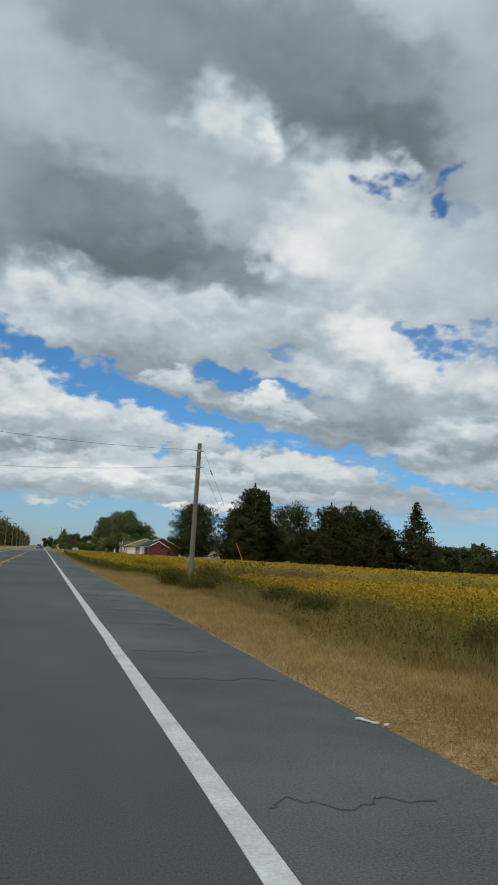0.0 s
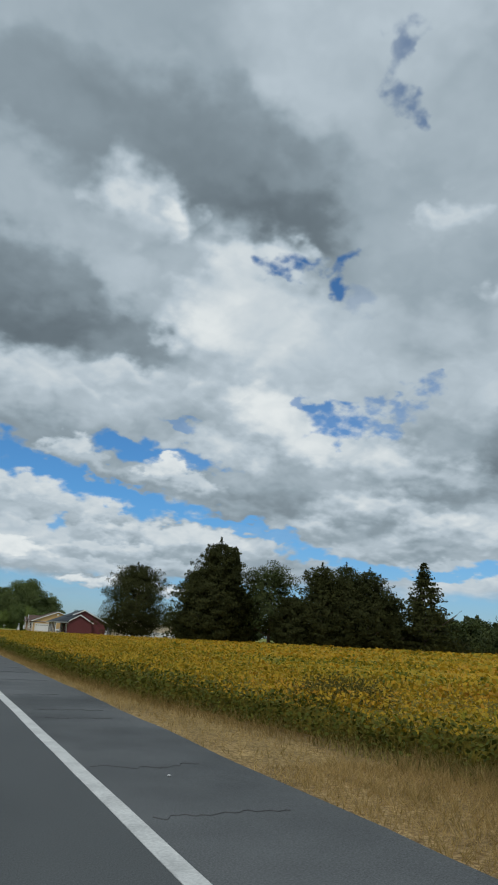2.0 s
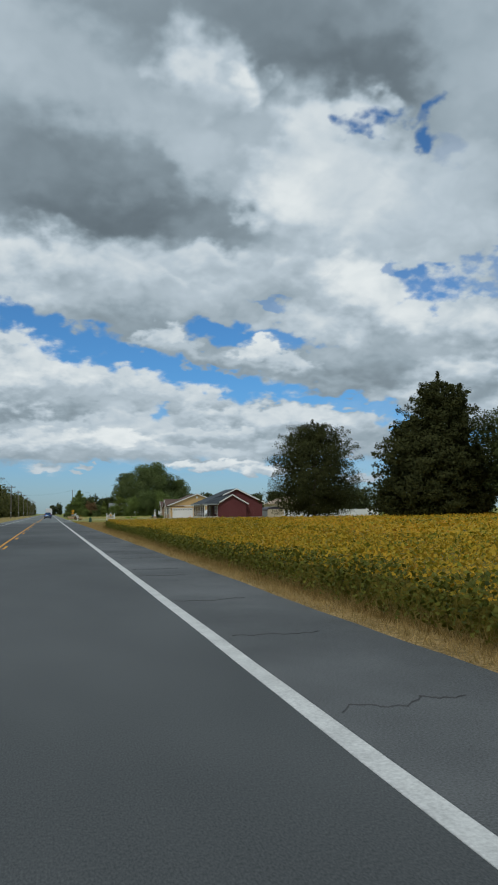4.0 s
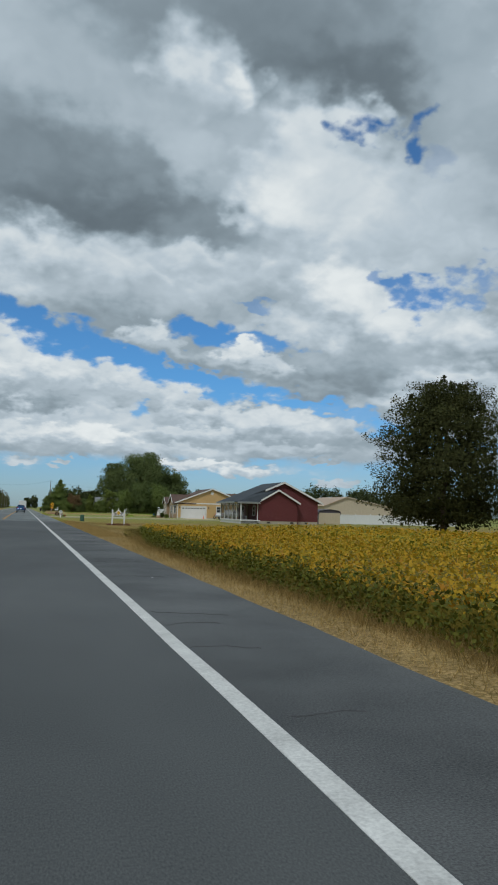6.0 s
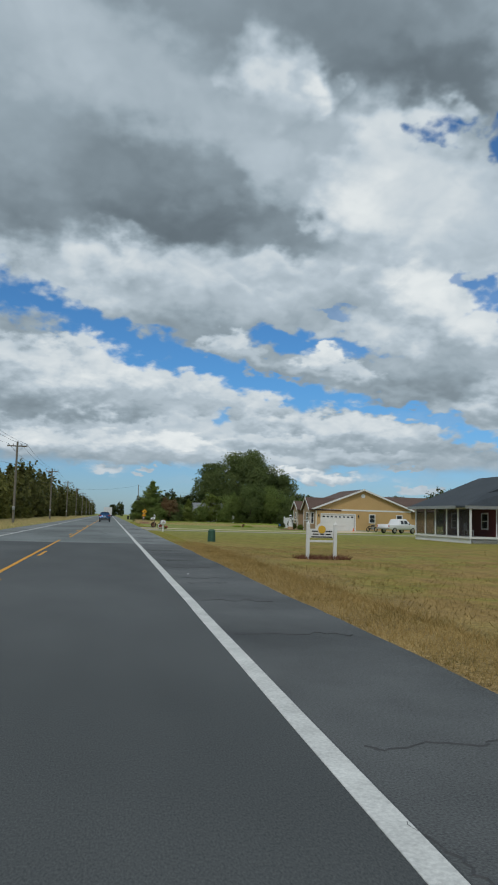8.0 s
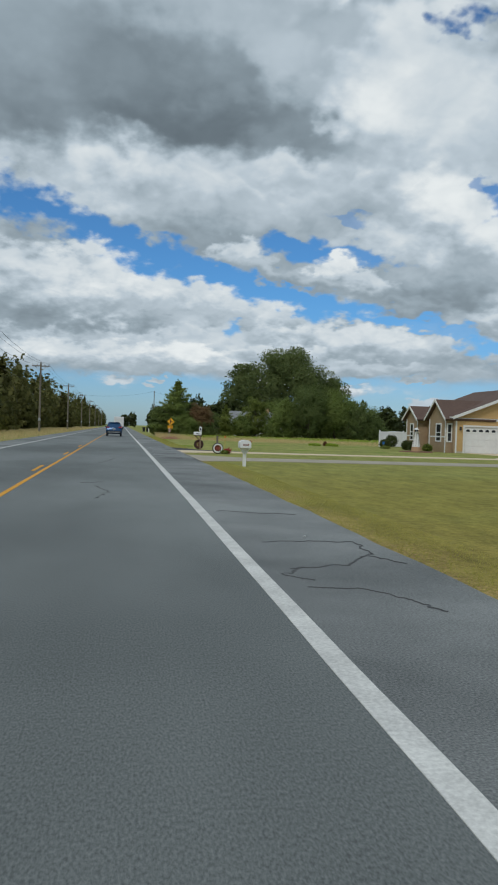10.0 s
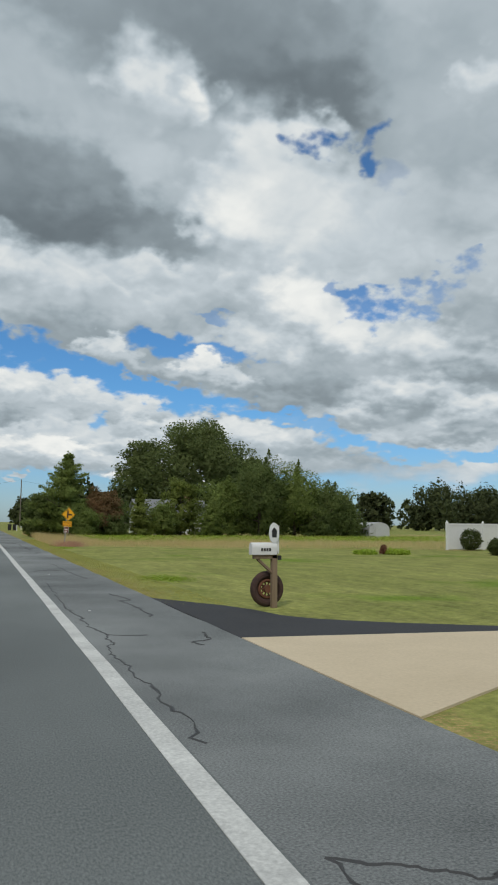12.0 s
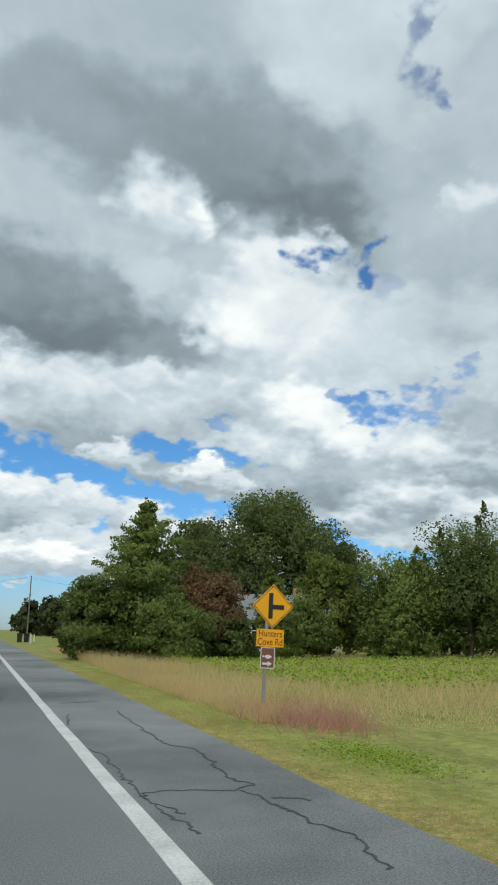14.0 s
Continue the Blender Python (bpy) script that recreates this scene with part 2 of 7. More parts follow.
TORN_HOLES = [
    (24.7, 27.8, 3.23, 1.05, 2, 0.95), (28.3, 28.1, 2.17, 0.81, 2, 0.9), (28.1, 26.3, 1.59, 1.43, 2, 0.95), (27.2, 27.3, 1.68, 0.67, 2, 0.6), (30.7, 25.4, 2.81, 1.34, 2, 0.25), (28, 17.6, 2.7, 0.8, 2, 0.9),
    (29.3, 16.2, 3.86, 1.29, -6, 0.9), (25.7, 17.6, 1.11, 0.49, 2, 0.6), (32.8, 17.4, 2.62, 0.86, 2, 0.8), (32.9, 15.8, 1.8, 1.18, 2, 0.6),
]
TORN_EAST = [
    (33.7, 42.2, 1.97, 2.77, 29, 0.5), (34.8, 40.5, 2.34, 2.52, 34, 0.65), (36.2, 38.7, 1.25, 2.03, 14, 0.65), (33.3, 17.1, 3.18, 1.18, 4, 0.55), (35.2, 18.8, 2.3, 1, 4, 0.6), (32.3, 15.9, 1.06, 0.68, 4, 0.6),
]
LOW = [
    (-0.2, 2.1, 12.3, 1.71, 2, 1), (4.2, 2.8, 4.23, 0.63, 2, 1), (8.4, 2.6, 6.47, 0.65, 2, 0.9), (20.3, 2.5, 5.09, 0.65, 2, 0.95), (16.5, 1.7, 8.74, 0.95, 2, 1), (24.2, 1.9, 5.03, 1.15, 2, 1),
    (-7.7, 1.8, 7.62, 1.78, 2, 1),
]
LOW_EAST = [
    (25.1, 7.4, 4.03, 0.57, -11, 0.8), (28.1, 6.1, 4.26, 0.85, -11, 1), (31.9, 5.2, 5.59, 0.83, -1, 1), (41.8, 5.8, 3.98, 0.92, 4, 1), (37.2, 5.1, 8.17, 0.68, 4, 1),
]
PUFFS = [
    (2.7, 3.3, 0.86, 0.33, 2, 0), (-0.3, 3.3, 1.42, 0.45, 2, 0), (23.3, 2.5, 1.77, 0.41, 2, 0), (22, 3.8, 2.32, 0.34, 2, 0), (12.6, 3.9, 4.94, 0.82, 2, 0), (16, 3.2, 3.71, 0.82, 2, 0),
    (19, 4.9, 6.88, 1.1, -1, 0), (6.6, 4.6, 6.07, 0.81, 2, 0), (2.1, 4.4, 7.23, 0.79, 2, 0), (24.1, 4.7, 2.72, 0.81, 2, 0),
]

# the sky opens towards the horizon
clear = wstep(wmath("MULTIPLY_ADD", billow, 5.0, wmath("MULTIPLY_ADD", heap, 1.2, el)), 4.6, 3.0)
clear = laid(BAND + UPPER_BAND + LOW + LOW_EAST, clear, OPEN)
clear = laid(SMALL_CLOUD_COVER + PUFFS, clear, PUFFED)
clear = laid(TORN_HOLES + TORN_EAST, clear, TORN)

tone = wmath("MULTIPLY_ADD", wmath("SUBTRACT", broad.outputs["Fac"], 0.5), 0.8, 0.62)
tone = laid(HIGH_DECK + LEFT_DECK + BRIGHT_SLOPE, tone, SOFT)
tone = laid(MIDDLE_CUMULUS + SLANTING_CUMULUS + EAST_CUMULUS, tone, VEILED)
tone = laid(SMALL_CLOUD + LOW_CUMULUS + FAR_CUMULUS, tone, PUFFED)
# overhead the decks are smoother than the heaps far off
crisp = wmath("MULTIPLY_ADD", wstep(el, 12.0, 30.0), -0.55, 1.0)
lively = wmath("MULTIPLY_ADD", tone, 0.55, 0.15)
mottle = wmath("MULTIPLY", billow, 0.40)
mottle = wmath("MULTIPLY_ADD", wmath("MULTIPLY", relief, lively), 0.85, mottle)
mottle = wmath("MULTIPLY_ADD", wmath("MULTIPLY", heap, lively), 0.20, mottle)
mottle = wmath("MULTIPLY_ADD", ragged_edge, 0.05, mottle)
tone = wmath("MULTIPLY_ADD", mottle, crisp, tone)
ramp = wnode("ShaderNodeValToRGB", {0: wmath("MULTIPLY", tone, 0.8)})
ramp.color_ramp.interpolation = "LINEAR"
stops = [(0.0, (0.098, 0.122, 0.138)), (0.2, (0.177, 0.216, 0.241)), (0.4, (0.320, 0.382, 0.420)), (0.6, (0.510, 0.575, 0.617)), (0.8, (0.76, 0.785, 0.775)), (1.0, (0.955, 0.955, 0.91))]
ramp.color_ramp.elements[0].position, ramp.color_ramp.elements[0].color = stops[0][0], (*stops[0][1], 1)
ramp.color_ramp.elements[1].position, ramp.color_ramp.elements[1].color = stops[-1][0], (*stops[-1][1], 1)
for p, c in stops[1:-1]:
    ramp.color_ramp.elements.new(p).color = (*c, 1)

nishita = wnode("ShaderNodeTexSky")
nishita.sky_type, nishita.sun_disc = "NISHITA", False
nishita.sun_elevation, nishita.sun_rotation = radians(SUN_ELEVATION), radians(SUN_AZIMUTH)
nishita.air_density, nishita.dust_density, nishita.ozone_density = 1.0, 0.4, 2.5
tint = wnode("ShaderNodeMix", {0: wstep(el, 0.0, 11.0), 6: (0.50, 0.68, 0.94, 1.0), 7: (0.44, 0.80, 1.08, 1.0)}, mode="RGBA").outputs[2]
deep = wnode("ShaderNodeMix", {0: 1.0, 6: nishita.outputs[0], 7: tint}, mode="RGBA")
deep.blend_type = "MULTIPLY"
deep = wnode("ShaderNodeVectorMath", {0: deep.outputs[2], "Scale": 0.094}, operation="SCALE").outputs[0]
mixed = wnode("ShaderNodeMix", {0: clear, 6: ramp.outputs[0], 7: deep}, mode="RGBA").outputs[2]
wnode("ShaderNodeOutputWorld", {0: wnode("ShaderNodeBackground", {"Color": mixed, "Strength": 1.0}).outputs[0]})

sun = new("sun", bpy.data.lights.new("sun", "SUN"))
sun.data.energy, sun.data.angle, sun.data.color = 1.3, radians(12), (1.0, 0.95, 0.87)
_a, _e = radians(SUN_AZIMUTH), radians(SUN_ELEVATION)
sun.matrix_world = look((0, 0, 60), Vector((0, 0, 60)) - Vector((math.sin(_a) * math.cos(_e), math.cos(_a) * math.cos(_e), math.sin(_e))))

# ---- materials ----
def material(name, dark, light, coarse=0.6, fine=14.0, rough=0.85, bump=0.3, reach=0.01, metal=0.0, spread=0.5, streak=(1, 1, 1), per_piece=0.0, island=False, thin=0.0, gloss=0.5, mixing=0.42):
    """A surface whose colour wanders between dark and light at two scales, with fine relief."""
    m = bpy.data.materials.new(name)
    m.use_nodes = True
    nt = m.node_tree
    nt.nodes.clear()

    def node(kind, inputs=None, operation="", mode=""):
        return add_node(nt, kind, inputs, operation, mode)

    m_geo = node("ShaderNodeNewGeometry")
    place = node("ShaderNodeMapping", {"Vector": m_geo.outputs["Position"], "Scale": streak}).outputs[0]
    a = node("ShaderNodeTexNoise", {"Vector": place, "Scale": coarse, "Detail": 4.0, "Roughness": 0.6}).outputs[0]
    b = node("ShaderNodeTexNoise", {"Vector": place, "Scale": fine, "Detail": 3.0, "Roughness": 0.65}).outputs[0]
    both = node("ShaderNodeMath", {0: a, 1: b, 2: 0.0}, operation="ADD").outputs[0]
    fac = node("ShaderNodeMapRange", {"Value": both, "From Min": 1.0 - spread, "From Max": 1.0 + spread}).outputs[0]
    if island or per_piece:
        rnd = m_geo.outputs["Random Per Island"] if island else node("ShaderNodeObjectInfo").outputs["Random"]
        k = mixing if island else per_piece
        fac = node("ShaderNodeMix", {0: k, 2: fac, 3: rnd}, mode="FLOAT").outputs[0]
    col = node("ShaderNodeMix", {0: fac, 6: (*dark, 1), 7: (*light, 1)}, mode="RGBA").outputs[2]
    bsdf = node("ShaderNodeBsdfPrincipled", {"Base Color": col, "Roughness": rough, "Metallic": metal, "Specular IOR Level": gloss})
    if bump:
        bp = node("ShaderNodeBump", {"Height": b, "Strength": bump, "Distance": reach})
        nt.links.new(bp.outputs[0], bsdf.inputs["Normal"])
    shader = bsdf.outputs[0]
    if thin:
        tr = node("ShaderNodeBsdfTranslucent", {"Color": col})
        shader = node("ShaderNodeMixShader", {0: thin, 1: shader, 2: tr.outputs[0]}).outputs[0]
    node("ShaderNodeOutputMaterial", {0: shader})
    return m


def ribbed(name, dark, light, pitch, rough=0.6, axis="Z", depth=0.012):
    """Painted lap boards or ribs at a true pitch."""
    m = material(name, dark, light, 0.5, 6.0, rough, 0.0)
    nt = m.node_tree
    g = nt.nodes.new("ShaderNodeNewGeometry")
    w = nt.nodes.new("ShaderNodeTexWave")
    w.wave_type, w.bands_direction, w.wave_profile = "BANDS", axis, "SAW"
    w.inputs["Scale"].default_value = math.pi / 10 / pitch
    b = nt.nodes.new("ShaderNodeBump")
    b.inputs["Strength"].default_value, b.inputs["Distance"].default_value = 0.9, depth
    nt.links.new(g.outputs["Position"], w.inputs["Vector"])
    nt.links.new(w.outputs["Fac"], b.inputs["Height"])
    s = [n for n in nt.nodes if n.type == "BSDF_PRINCIPLED"][0]
    nt.links.new(b.outputs[0], s.inputs["Normal"])
    return m


def pane_glass(name, tint=(0.03, 0.035, 0.04)):
    return material(name, tint, tint, 1, 5, 0.06, 0.0, gloss=0.8)


ASPHALT = material("asphalt", (0.030, 0.034, 0.036), (0.118, 0.125, 0.126), 0.16, 95.0, 0.85, 0.45, 0.005, spread=0.30, streak=(1.0, 0.45, 1.0))
SHOULDER = material("shoulder_asphalt", (0.030, 0.033, 0.035), (0.160, 0.167, 0.169), 0.22, 62.0, 0.88, 0.7, 0.008, spread=0.27)
OLD_SHOULDER = material("pale_worn_asphalt", (0.078, 0.086, 0.088), (0.305, 0.320, 0.318), 0.25, 62.0, 0.88, 0.7, 0.008, spread=0.27)
OLD_ASPHALT = material("grey_worn_asphalt", (0.074, 0.084, 0.085), (0.240, 0.260, 0.257), 0.18, 80.0, 0.85, 0.5, 0.006, spread=0.29, streak=(1.0, 0.45, 1.0))
NEW_TAR = material("black_asphalt", (0.018, 0.018, 0.022), (0.05, 0.05, 0.055), 0.8, 40.0, 0.85, 0.5, 0.005)
SEAL = material("crack_sealant", (0.026, 0.026, 0.027), (0.07, 0.07, 0.072), 2.0, 30.0, 0.6, 0.3, 0.004)
WHITE_LINE = material("white_road_paint", (0.40, 0.40, 0.39), (0.80, 0.80, 0.77), 2.0, 34.0, 0.8, 0.4, 0.003, spread=0.38)
YELLOW_LINE = material("yellow_road_paint", (0.55, 0.25, 0.02), (0.80, 0.40, 0.03), 1.5, 26.0, 0.8, 0.4, 0.003)
CONCRETE = material("pale_concrete", (0.53, 0.43, 0.29), (0.72, 0.60, 0.43), 0.7, 25.0, 0.9, 0.4, 0.004)
GRAVEL = material("worn_grey_drive", (0.26, 0.23, 0.18), (0.46, 0.42, 0.345), 0.8, 26.0, 0.95, 0.8, 0.01)
def three_tones(m, stops):
    """Puts a ramp of several tones in place of the two between which a material wanders."""
    nt = m.node_tree
    mix = [n for n in nt.nodes if n.type == "MIX" and n.data_type == "RGBA"][0]
    ramp = add_node(nt, "ShaderNodeValToRGB", {0: mix.inputs[0].links[0].from_socket})
    e = ramp.color_ramp.elements
    e[0].position, e[0].color, e[1].position, e[1].color = stops[0][0], (*stops[0][1], 1), stops[-1][0], (*stops[-1][1], 1)
    for at, c in stops[1:-1]:
        e.new(at).color = (*c, 1)
    for link in list(mix.outputs[2].links):
        nt.links.new(ramp.outputs[0], link.to_socket)
    return m


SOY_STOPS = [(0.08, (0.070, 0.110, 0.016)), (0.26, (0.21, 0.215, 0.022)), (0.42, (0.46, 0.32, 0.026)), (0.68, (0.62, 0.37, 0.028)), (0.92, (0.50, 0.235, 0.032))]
SOY_LEAF = three_tones(material("soybean_leaf", (0.1, 0.1, 0.1), (0.4, 0.4, 0.4), 0.11, 0.6, 0.6, 0.0, island=True, thin=0.35, gloss=0.2, spread=0.30, mixing=0.45), SOY_STOPS)
# dark green-brown that paints the shade among the stems
SOY_STEM_SHADE = material("soybean_stem_shade", (0.055, 0.058, 0.011), (0.26, 0.195, 0.030), 0.3, 5.0, 0.9, 1.0, 0.1, gloss=0.1)
SOY_GREEN = material("soybean_lower_leaf", (0.042, 0.072, 0.013), (0.24, 0.225, 0.030), 0.3, 2.0, 0.6, 0.0, island=True, thin=0.3, gloss=0.2)
# the leaf tones darkened by a fifth, for shade within the canopy
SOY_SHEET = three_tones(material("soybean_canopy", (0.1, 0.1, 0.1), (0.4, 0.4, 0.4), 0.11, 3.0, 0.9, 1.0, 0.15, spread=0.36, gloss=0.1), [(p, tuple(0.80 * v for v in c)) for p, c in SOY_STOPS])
DRY_GRASS = three_tones(material("dry_straw_grass", (0.1, 0.1, 0.1), (0.4, 0.4, 0.4), 0.5, 3.0, 0.8, 0.0, island=True, thin=0.45, gloss=0.2, spread=0.4), [(0.1, (0.17, 0.140, 0.042)), (0.35, (0.31, 0.215, 0.075)), (0.65, (0.52, 0.365, 0.145)), (0.95, (0.66, 0.49, 0.23))])
STRAW_TALL = material("golden_dry_grass", (0.14, 0.105, 0.032), (0.42, 0.29, 0.105), 0.4, 3.0, 0.8, 0.0, island=True, thin=0.4, gloss=0.2)
WEED = three_tones(material("weedy_grass", (0.1, 0.1, 0.1), (0.4, 0.4, 0.4), 0.3, 2.0, 0.8, 0.0, island=True, thin=0.4, gloss=0.2, spread=0.36), [(0.1, (0.12, 0.13, 0.034)), (0.38, (0.29, 0.25, 0.070)), (0.65, (0.48, 0.37, 0.125)), (0.95, (0.58, 0.43, 0.17))])
TALL_GRASS = material("tall_seed_grass", (0.50, 0.40, 0.17), (0.85, 0.67, 0.38), 0.12, 0.8, 0.8, 0.0, island=True, thin=0.5, gloss=0.2)
LAWN_BLADE = material("mown_lawn_blade", (0.30, 0.32, 0.06), (0.58, 0.50, 0.15), 0.15, 1.0, 0.75, 0.0, island=True, thin=0.5, gloss=0.2)
LEAF_DARK = material("dark_leaf", (0.022, 0.042, 0.012), (0.115, 0.135, 0.038), 0.25, 2.0, 0.6, 0.0, island=True, thin=0.25, gloss=0.25)
LEAF_GREEN = material("mid_green_needle", (0.092, 0.146, 0.050), (0.26, 0.31, 0.100), 0.3, 2.0, 0.65, 0.0, island=True, thin=0.5, gloss=0.2)
LEAF_OAK = material("oak_leaf", (0.078, 0.120, 0.042), (0.225, 0.265, 0.088), 0.25, 2.0, 0.6, 0.0, island=True, thin=0.5, gloss=0.25)
LEAF_WEED = material("weed_leaf", (0.048, 0.050, 0.012), (0.21, 0.175, 0.045), 0.4, 2.0, 0.8, 0.0, island=True, thin=0.35, gloss=0.1)
LEAF_CEDAR = material("cedar_needle", (0.026, 0.035, 0.010), (0.098, 0.102, 0.030), 0.3, 2.0, 0.7, 0.0, island=True, thin=0.35, gloss=0.2)
LEAF_LIGHT = material("light_leaf", (0.085, 0.135, 0.025), (0.31, 0.35, 0.080), 0.3, 2.0, 0.6, 0.0, island=True, thin=0.45, gloss=0.3)
LEAF_RED = material("reddening_leaf", (0.11, 0.115, 0.042), (0.40, 0.215, 0.115), 0.35, 1.6, 0.6, 0.0, island=True, thin=0.5, gloss=0.3)
# the haze of the distance is lightened into this leaf colour
LEAF_WOODS = material("hazed_distant_leaf", (0.042, 0.062, 0.028), (0.14, 0.16, 0.062), 0.06, 0.4, 0.7, 0.0, island=True, thin=0.4, gloss=0.2)
LEAF_YOUNG = material("young_wood_leaf", (0.11, 0.125, 0.035), (0.35, 0.32, 0.09), 0.06, 0.4, 0.7, 0.0, island=True, thin=0.4, gloss=0.2)
LEAF_ROADSIDE = material("roadside_leaf", (0.060, 0.074, 0.024), (0.23, 0.215, 0.070), 0.10, 0.6, 0.7, 0.0, island=True, thin=0.4, gloss=0.2)
LEAF_FRESH = material("fresh_cedar_needle", (0.112, 0.178, 0.052), (0.33, 0.39, 0.105), 0.3, 2.0, 0.65, 0.0, island=True, thin=0.5, gloss=0.2)
GREEN_CROP = material("low_green_leaf", (0.21, 0.34, 0.03), (0.48, 0.58, 0.09), 0.12, 0.9, 0.6, 0.0, island=True, thin=0.35, gloss=0.2)
PINK_GRASS = material("pinkish_seed_grass", (0.42, 0.24, 0.17), (0.72, 0.42, 0.32), 0.3, 2.0, 0.8, 0.0, island=True, thin=0.45, gloss=0.2)
BARK = material("bark", (0.06, 0.048, 0.035), (0.16, 0.13, 0.10), 2.0, 18.0, 0.95, 0.8, 0.03, streak=(1, 1, 0.2))
POLE_WOOD = material("weathered_pole_wood", (0.10, 0.088, 0.070), (0.28, 0.245, 0.195), 1.2, 22.0, 0.9, 0.5, 0.01, streak=(1, 1, 0.08))
WIRE = material("black_wire", (0.012, 0.012, 0.013), (0.03, 0.03, 0.03), 1, 8, 0.6, 0.0)
YELLOW_PLASTIC = material("yellow_plastic", (0.62, 0.36, 0.01), (0.78, 0.48, 0.02), 1, 8, 0.5, 0.0)
STEEL = material("galvanised_steel", (0.32, 0.33, 0.34), (0.5, 0.51, 0.52), 2, 20, 0.45, 0.1, 0.002, metal=0.7)
PORCELAIN = material("grey_insulator", (0.28, 0.28, 0.28), (0.4, 0.4, 0.4), 2, 10, 0.3, 0.0)
RED_SIDING = ribbed("dark_red_lap_siding", (0.105, 0.020, 0.024), (0.145, 0.030, 0.033), 0.12)
TAN_SIDING = ribbed("tan_lap_siding", (0.50, 0.32, 0.135), (0.60, 0.40, 0.18), 0.12)
STONE_FRONT = ribbed("taupe_lap_siding", (0.32, 0.225, 0.14), (0.42, 0.30, 0.19), 0.12)
BARN_METAL = ribbed("cream_metal_sheet", (0.50, 0.42, 0.30), (0.60, 0.51, 0.38), 0.25, 0.5, "X")
TAN_ROOF = ribbed("tan_metal_roof", (0.40, 0.29, 0.20), (0.50, 0.37, 0.26), 0.25, 0.5, "Y")
PURPLE_ROOF = ribbed("dark_purple_metal_roof", (0.045, 0.040, 0.055), (0.085, 0.075, 0.095), 0.22, 0.5, "Y")
GREY_METAL = ribbed("grey_metal_sheet", (0.16, 0.165, 0.17), (0.25, 0.255, 0.26), 0.22, 0.45, "Y")
PALE_METAL = ribbed("pale_metal_sheet", (0.42, 0.43, 0.44), (0.55, 0.56, 0.57), 0.22, 0.45, "Y")
DARK_SHINGLE = ribbed("slate_blue_shingle", (0.028, 0.036, 0.045), (0.06, 0.072, 0.086), 0.14, 0.85)
BROWN_SHINGLE = ribbed("brown_shingle", (0.085, 0.052, 0.040), (0.15, 0.095, 0.075), 0.14, 0.85)
PAINT_WHITE = material("white_paint", (0.66, 0.66, 0.65), (0.80, 0.80, 0.79), 0.8, 9.0, 0.55, 0.1, 0.003)
VINYL = material("white_vinyl", (0.70, 0.71, 0.73), (0.82, 0.83, 0.84), 0.5, 6.0, 0.4, 0.0)
FENCE_VINYL = ribbed("grooved_white_vinyl", (0.70, 0.71, 0.73), (0.80, 0.81, 0.82), 0.18, 0.4, "X", 0.008)
BLOCK = material("cream_foundation_block", (0.38, 0.33, 0.25), (0.5, 0.45, 0.35), 1.0, 14.0, 0.9, 0.3, 0.006)
GLASS = pane_glass("window_glass")
# half-transparent dark, for sheets that deepen the shade of the porch
PORCH_SHADE = material("dark_porch_shade", (0.02, 0.018, 0.018), (0.05, 0.045, 0.045), 1, 6, 0.8, 0.0)
PORCH_SHADE.node_tree.nodes["Principled BSDF"].inputs["Alpha"].default_value = 0.5
CAR_BLUE = material("blue_car_paint", (0.012, 0.055, 0.14), (0.016, 0.065, 0.165), 1, 5, 0.22, 0.0, metal=0.35, gloss=0.6)
CAR_WHITE = material("white_car_paint", (0.72, 0.72, 0.72), (0.80, 0.80, 0.80), 1, 5, 0.25, 0.0, gloss=0.6)
BLACK_PLASTIC = material("black_plastic", (0.012, 0.012, 0.013), (0.03, 0.03, 0.032), 2, 20, 0.55, 0.0)
RUBBER = material("tyre_rubber", (0.014, 0.014, 0.015), (0.035, 0.034, 0.033), 3, 20, 0.85, 0.2, 0.004)
SILVER = material("silver_trim", (0.42, 0.42, 0.43), (0.52, 0.52, 0.53), 2, 12, 0.3, 0.0, metal=0.8)
LAMP_RED = material("red_lamp_glass", (0.38, 0.012, 0.012), (0.5, 0.02, 0.018), 2, 9, 0.15, 0.0, gloss=0.7)
PLATE = material("plate_white", (0.62, 0.64, 0.66), (0.72, 0.74, 0.76), 2, 9, 0.4, 0.0)
INK = material("dark_ink", (0.012, 0.012, 0.014), (0.03, 0.03, 0.035), 2, 9, 0.6, 0.0)
SIGN_YELLOW = material("amber_sign_sheeting", (0.88, 0.40, 0.010), (0.96, 0.47, 0.014), 1.5, 9, 0.4, 0.0)
SIGN_RUST = material("dark_red_lettering", (0.16, 0.03, 0.01), (0.22, 0.05, 0.015), 2, 9, 0.6, 0.0)
RUST_RUBBER = material("cracked_brown_tyre", (0.022, 0.018, 0.017), (0.10, 0.05, 0.04), 4, 14, 0.9, 0.4, 0.006)
SIGN_BROWN = material("brown_sign_sheeting", (0.19, 0.075, 0.05), (0.25, 0.105, 0.075), 1.5, 9, 0.4, 0.0)
SIGN_GOLD = material("gold_emblem", (0.6, 0.36, 0.03), (0.75, 0.46, 0.05), 4, 20, 0.5, 0.0)
SIGN_BLUE = material("blue_sign_plastic", (0.03, 0.16, 0.50), (0.05, 0.22, 0.60), 2, 9, 0.4, 0.0)
BIN_GREEN = material("green_plastic", (0.02, 0.07, 0.045), (0.04, 0.11, 0.07), 1, 8, 0.5, 0.0)
RUST = material("rusty_iron", (0.10, 0.045, 0.025), (0.24, 0.10, 0.055), 5, 30, 0.9, 0.4, 0.004)
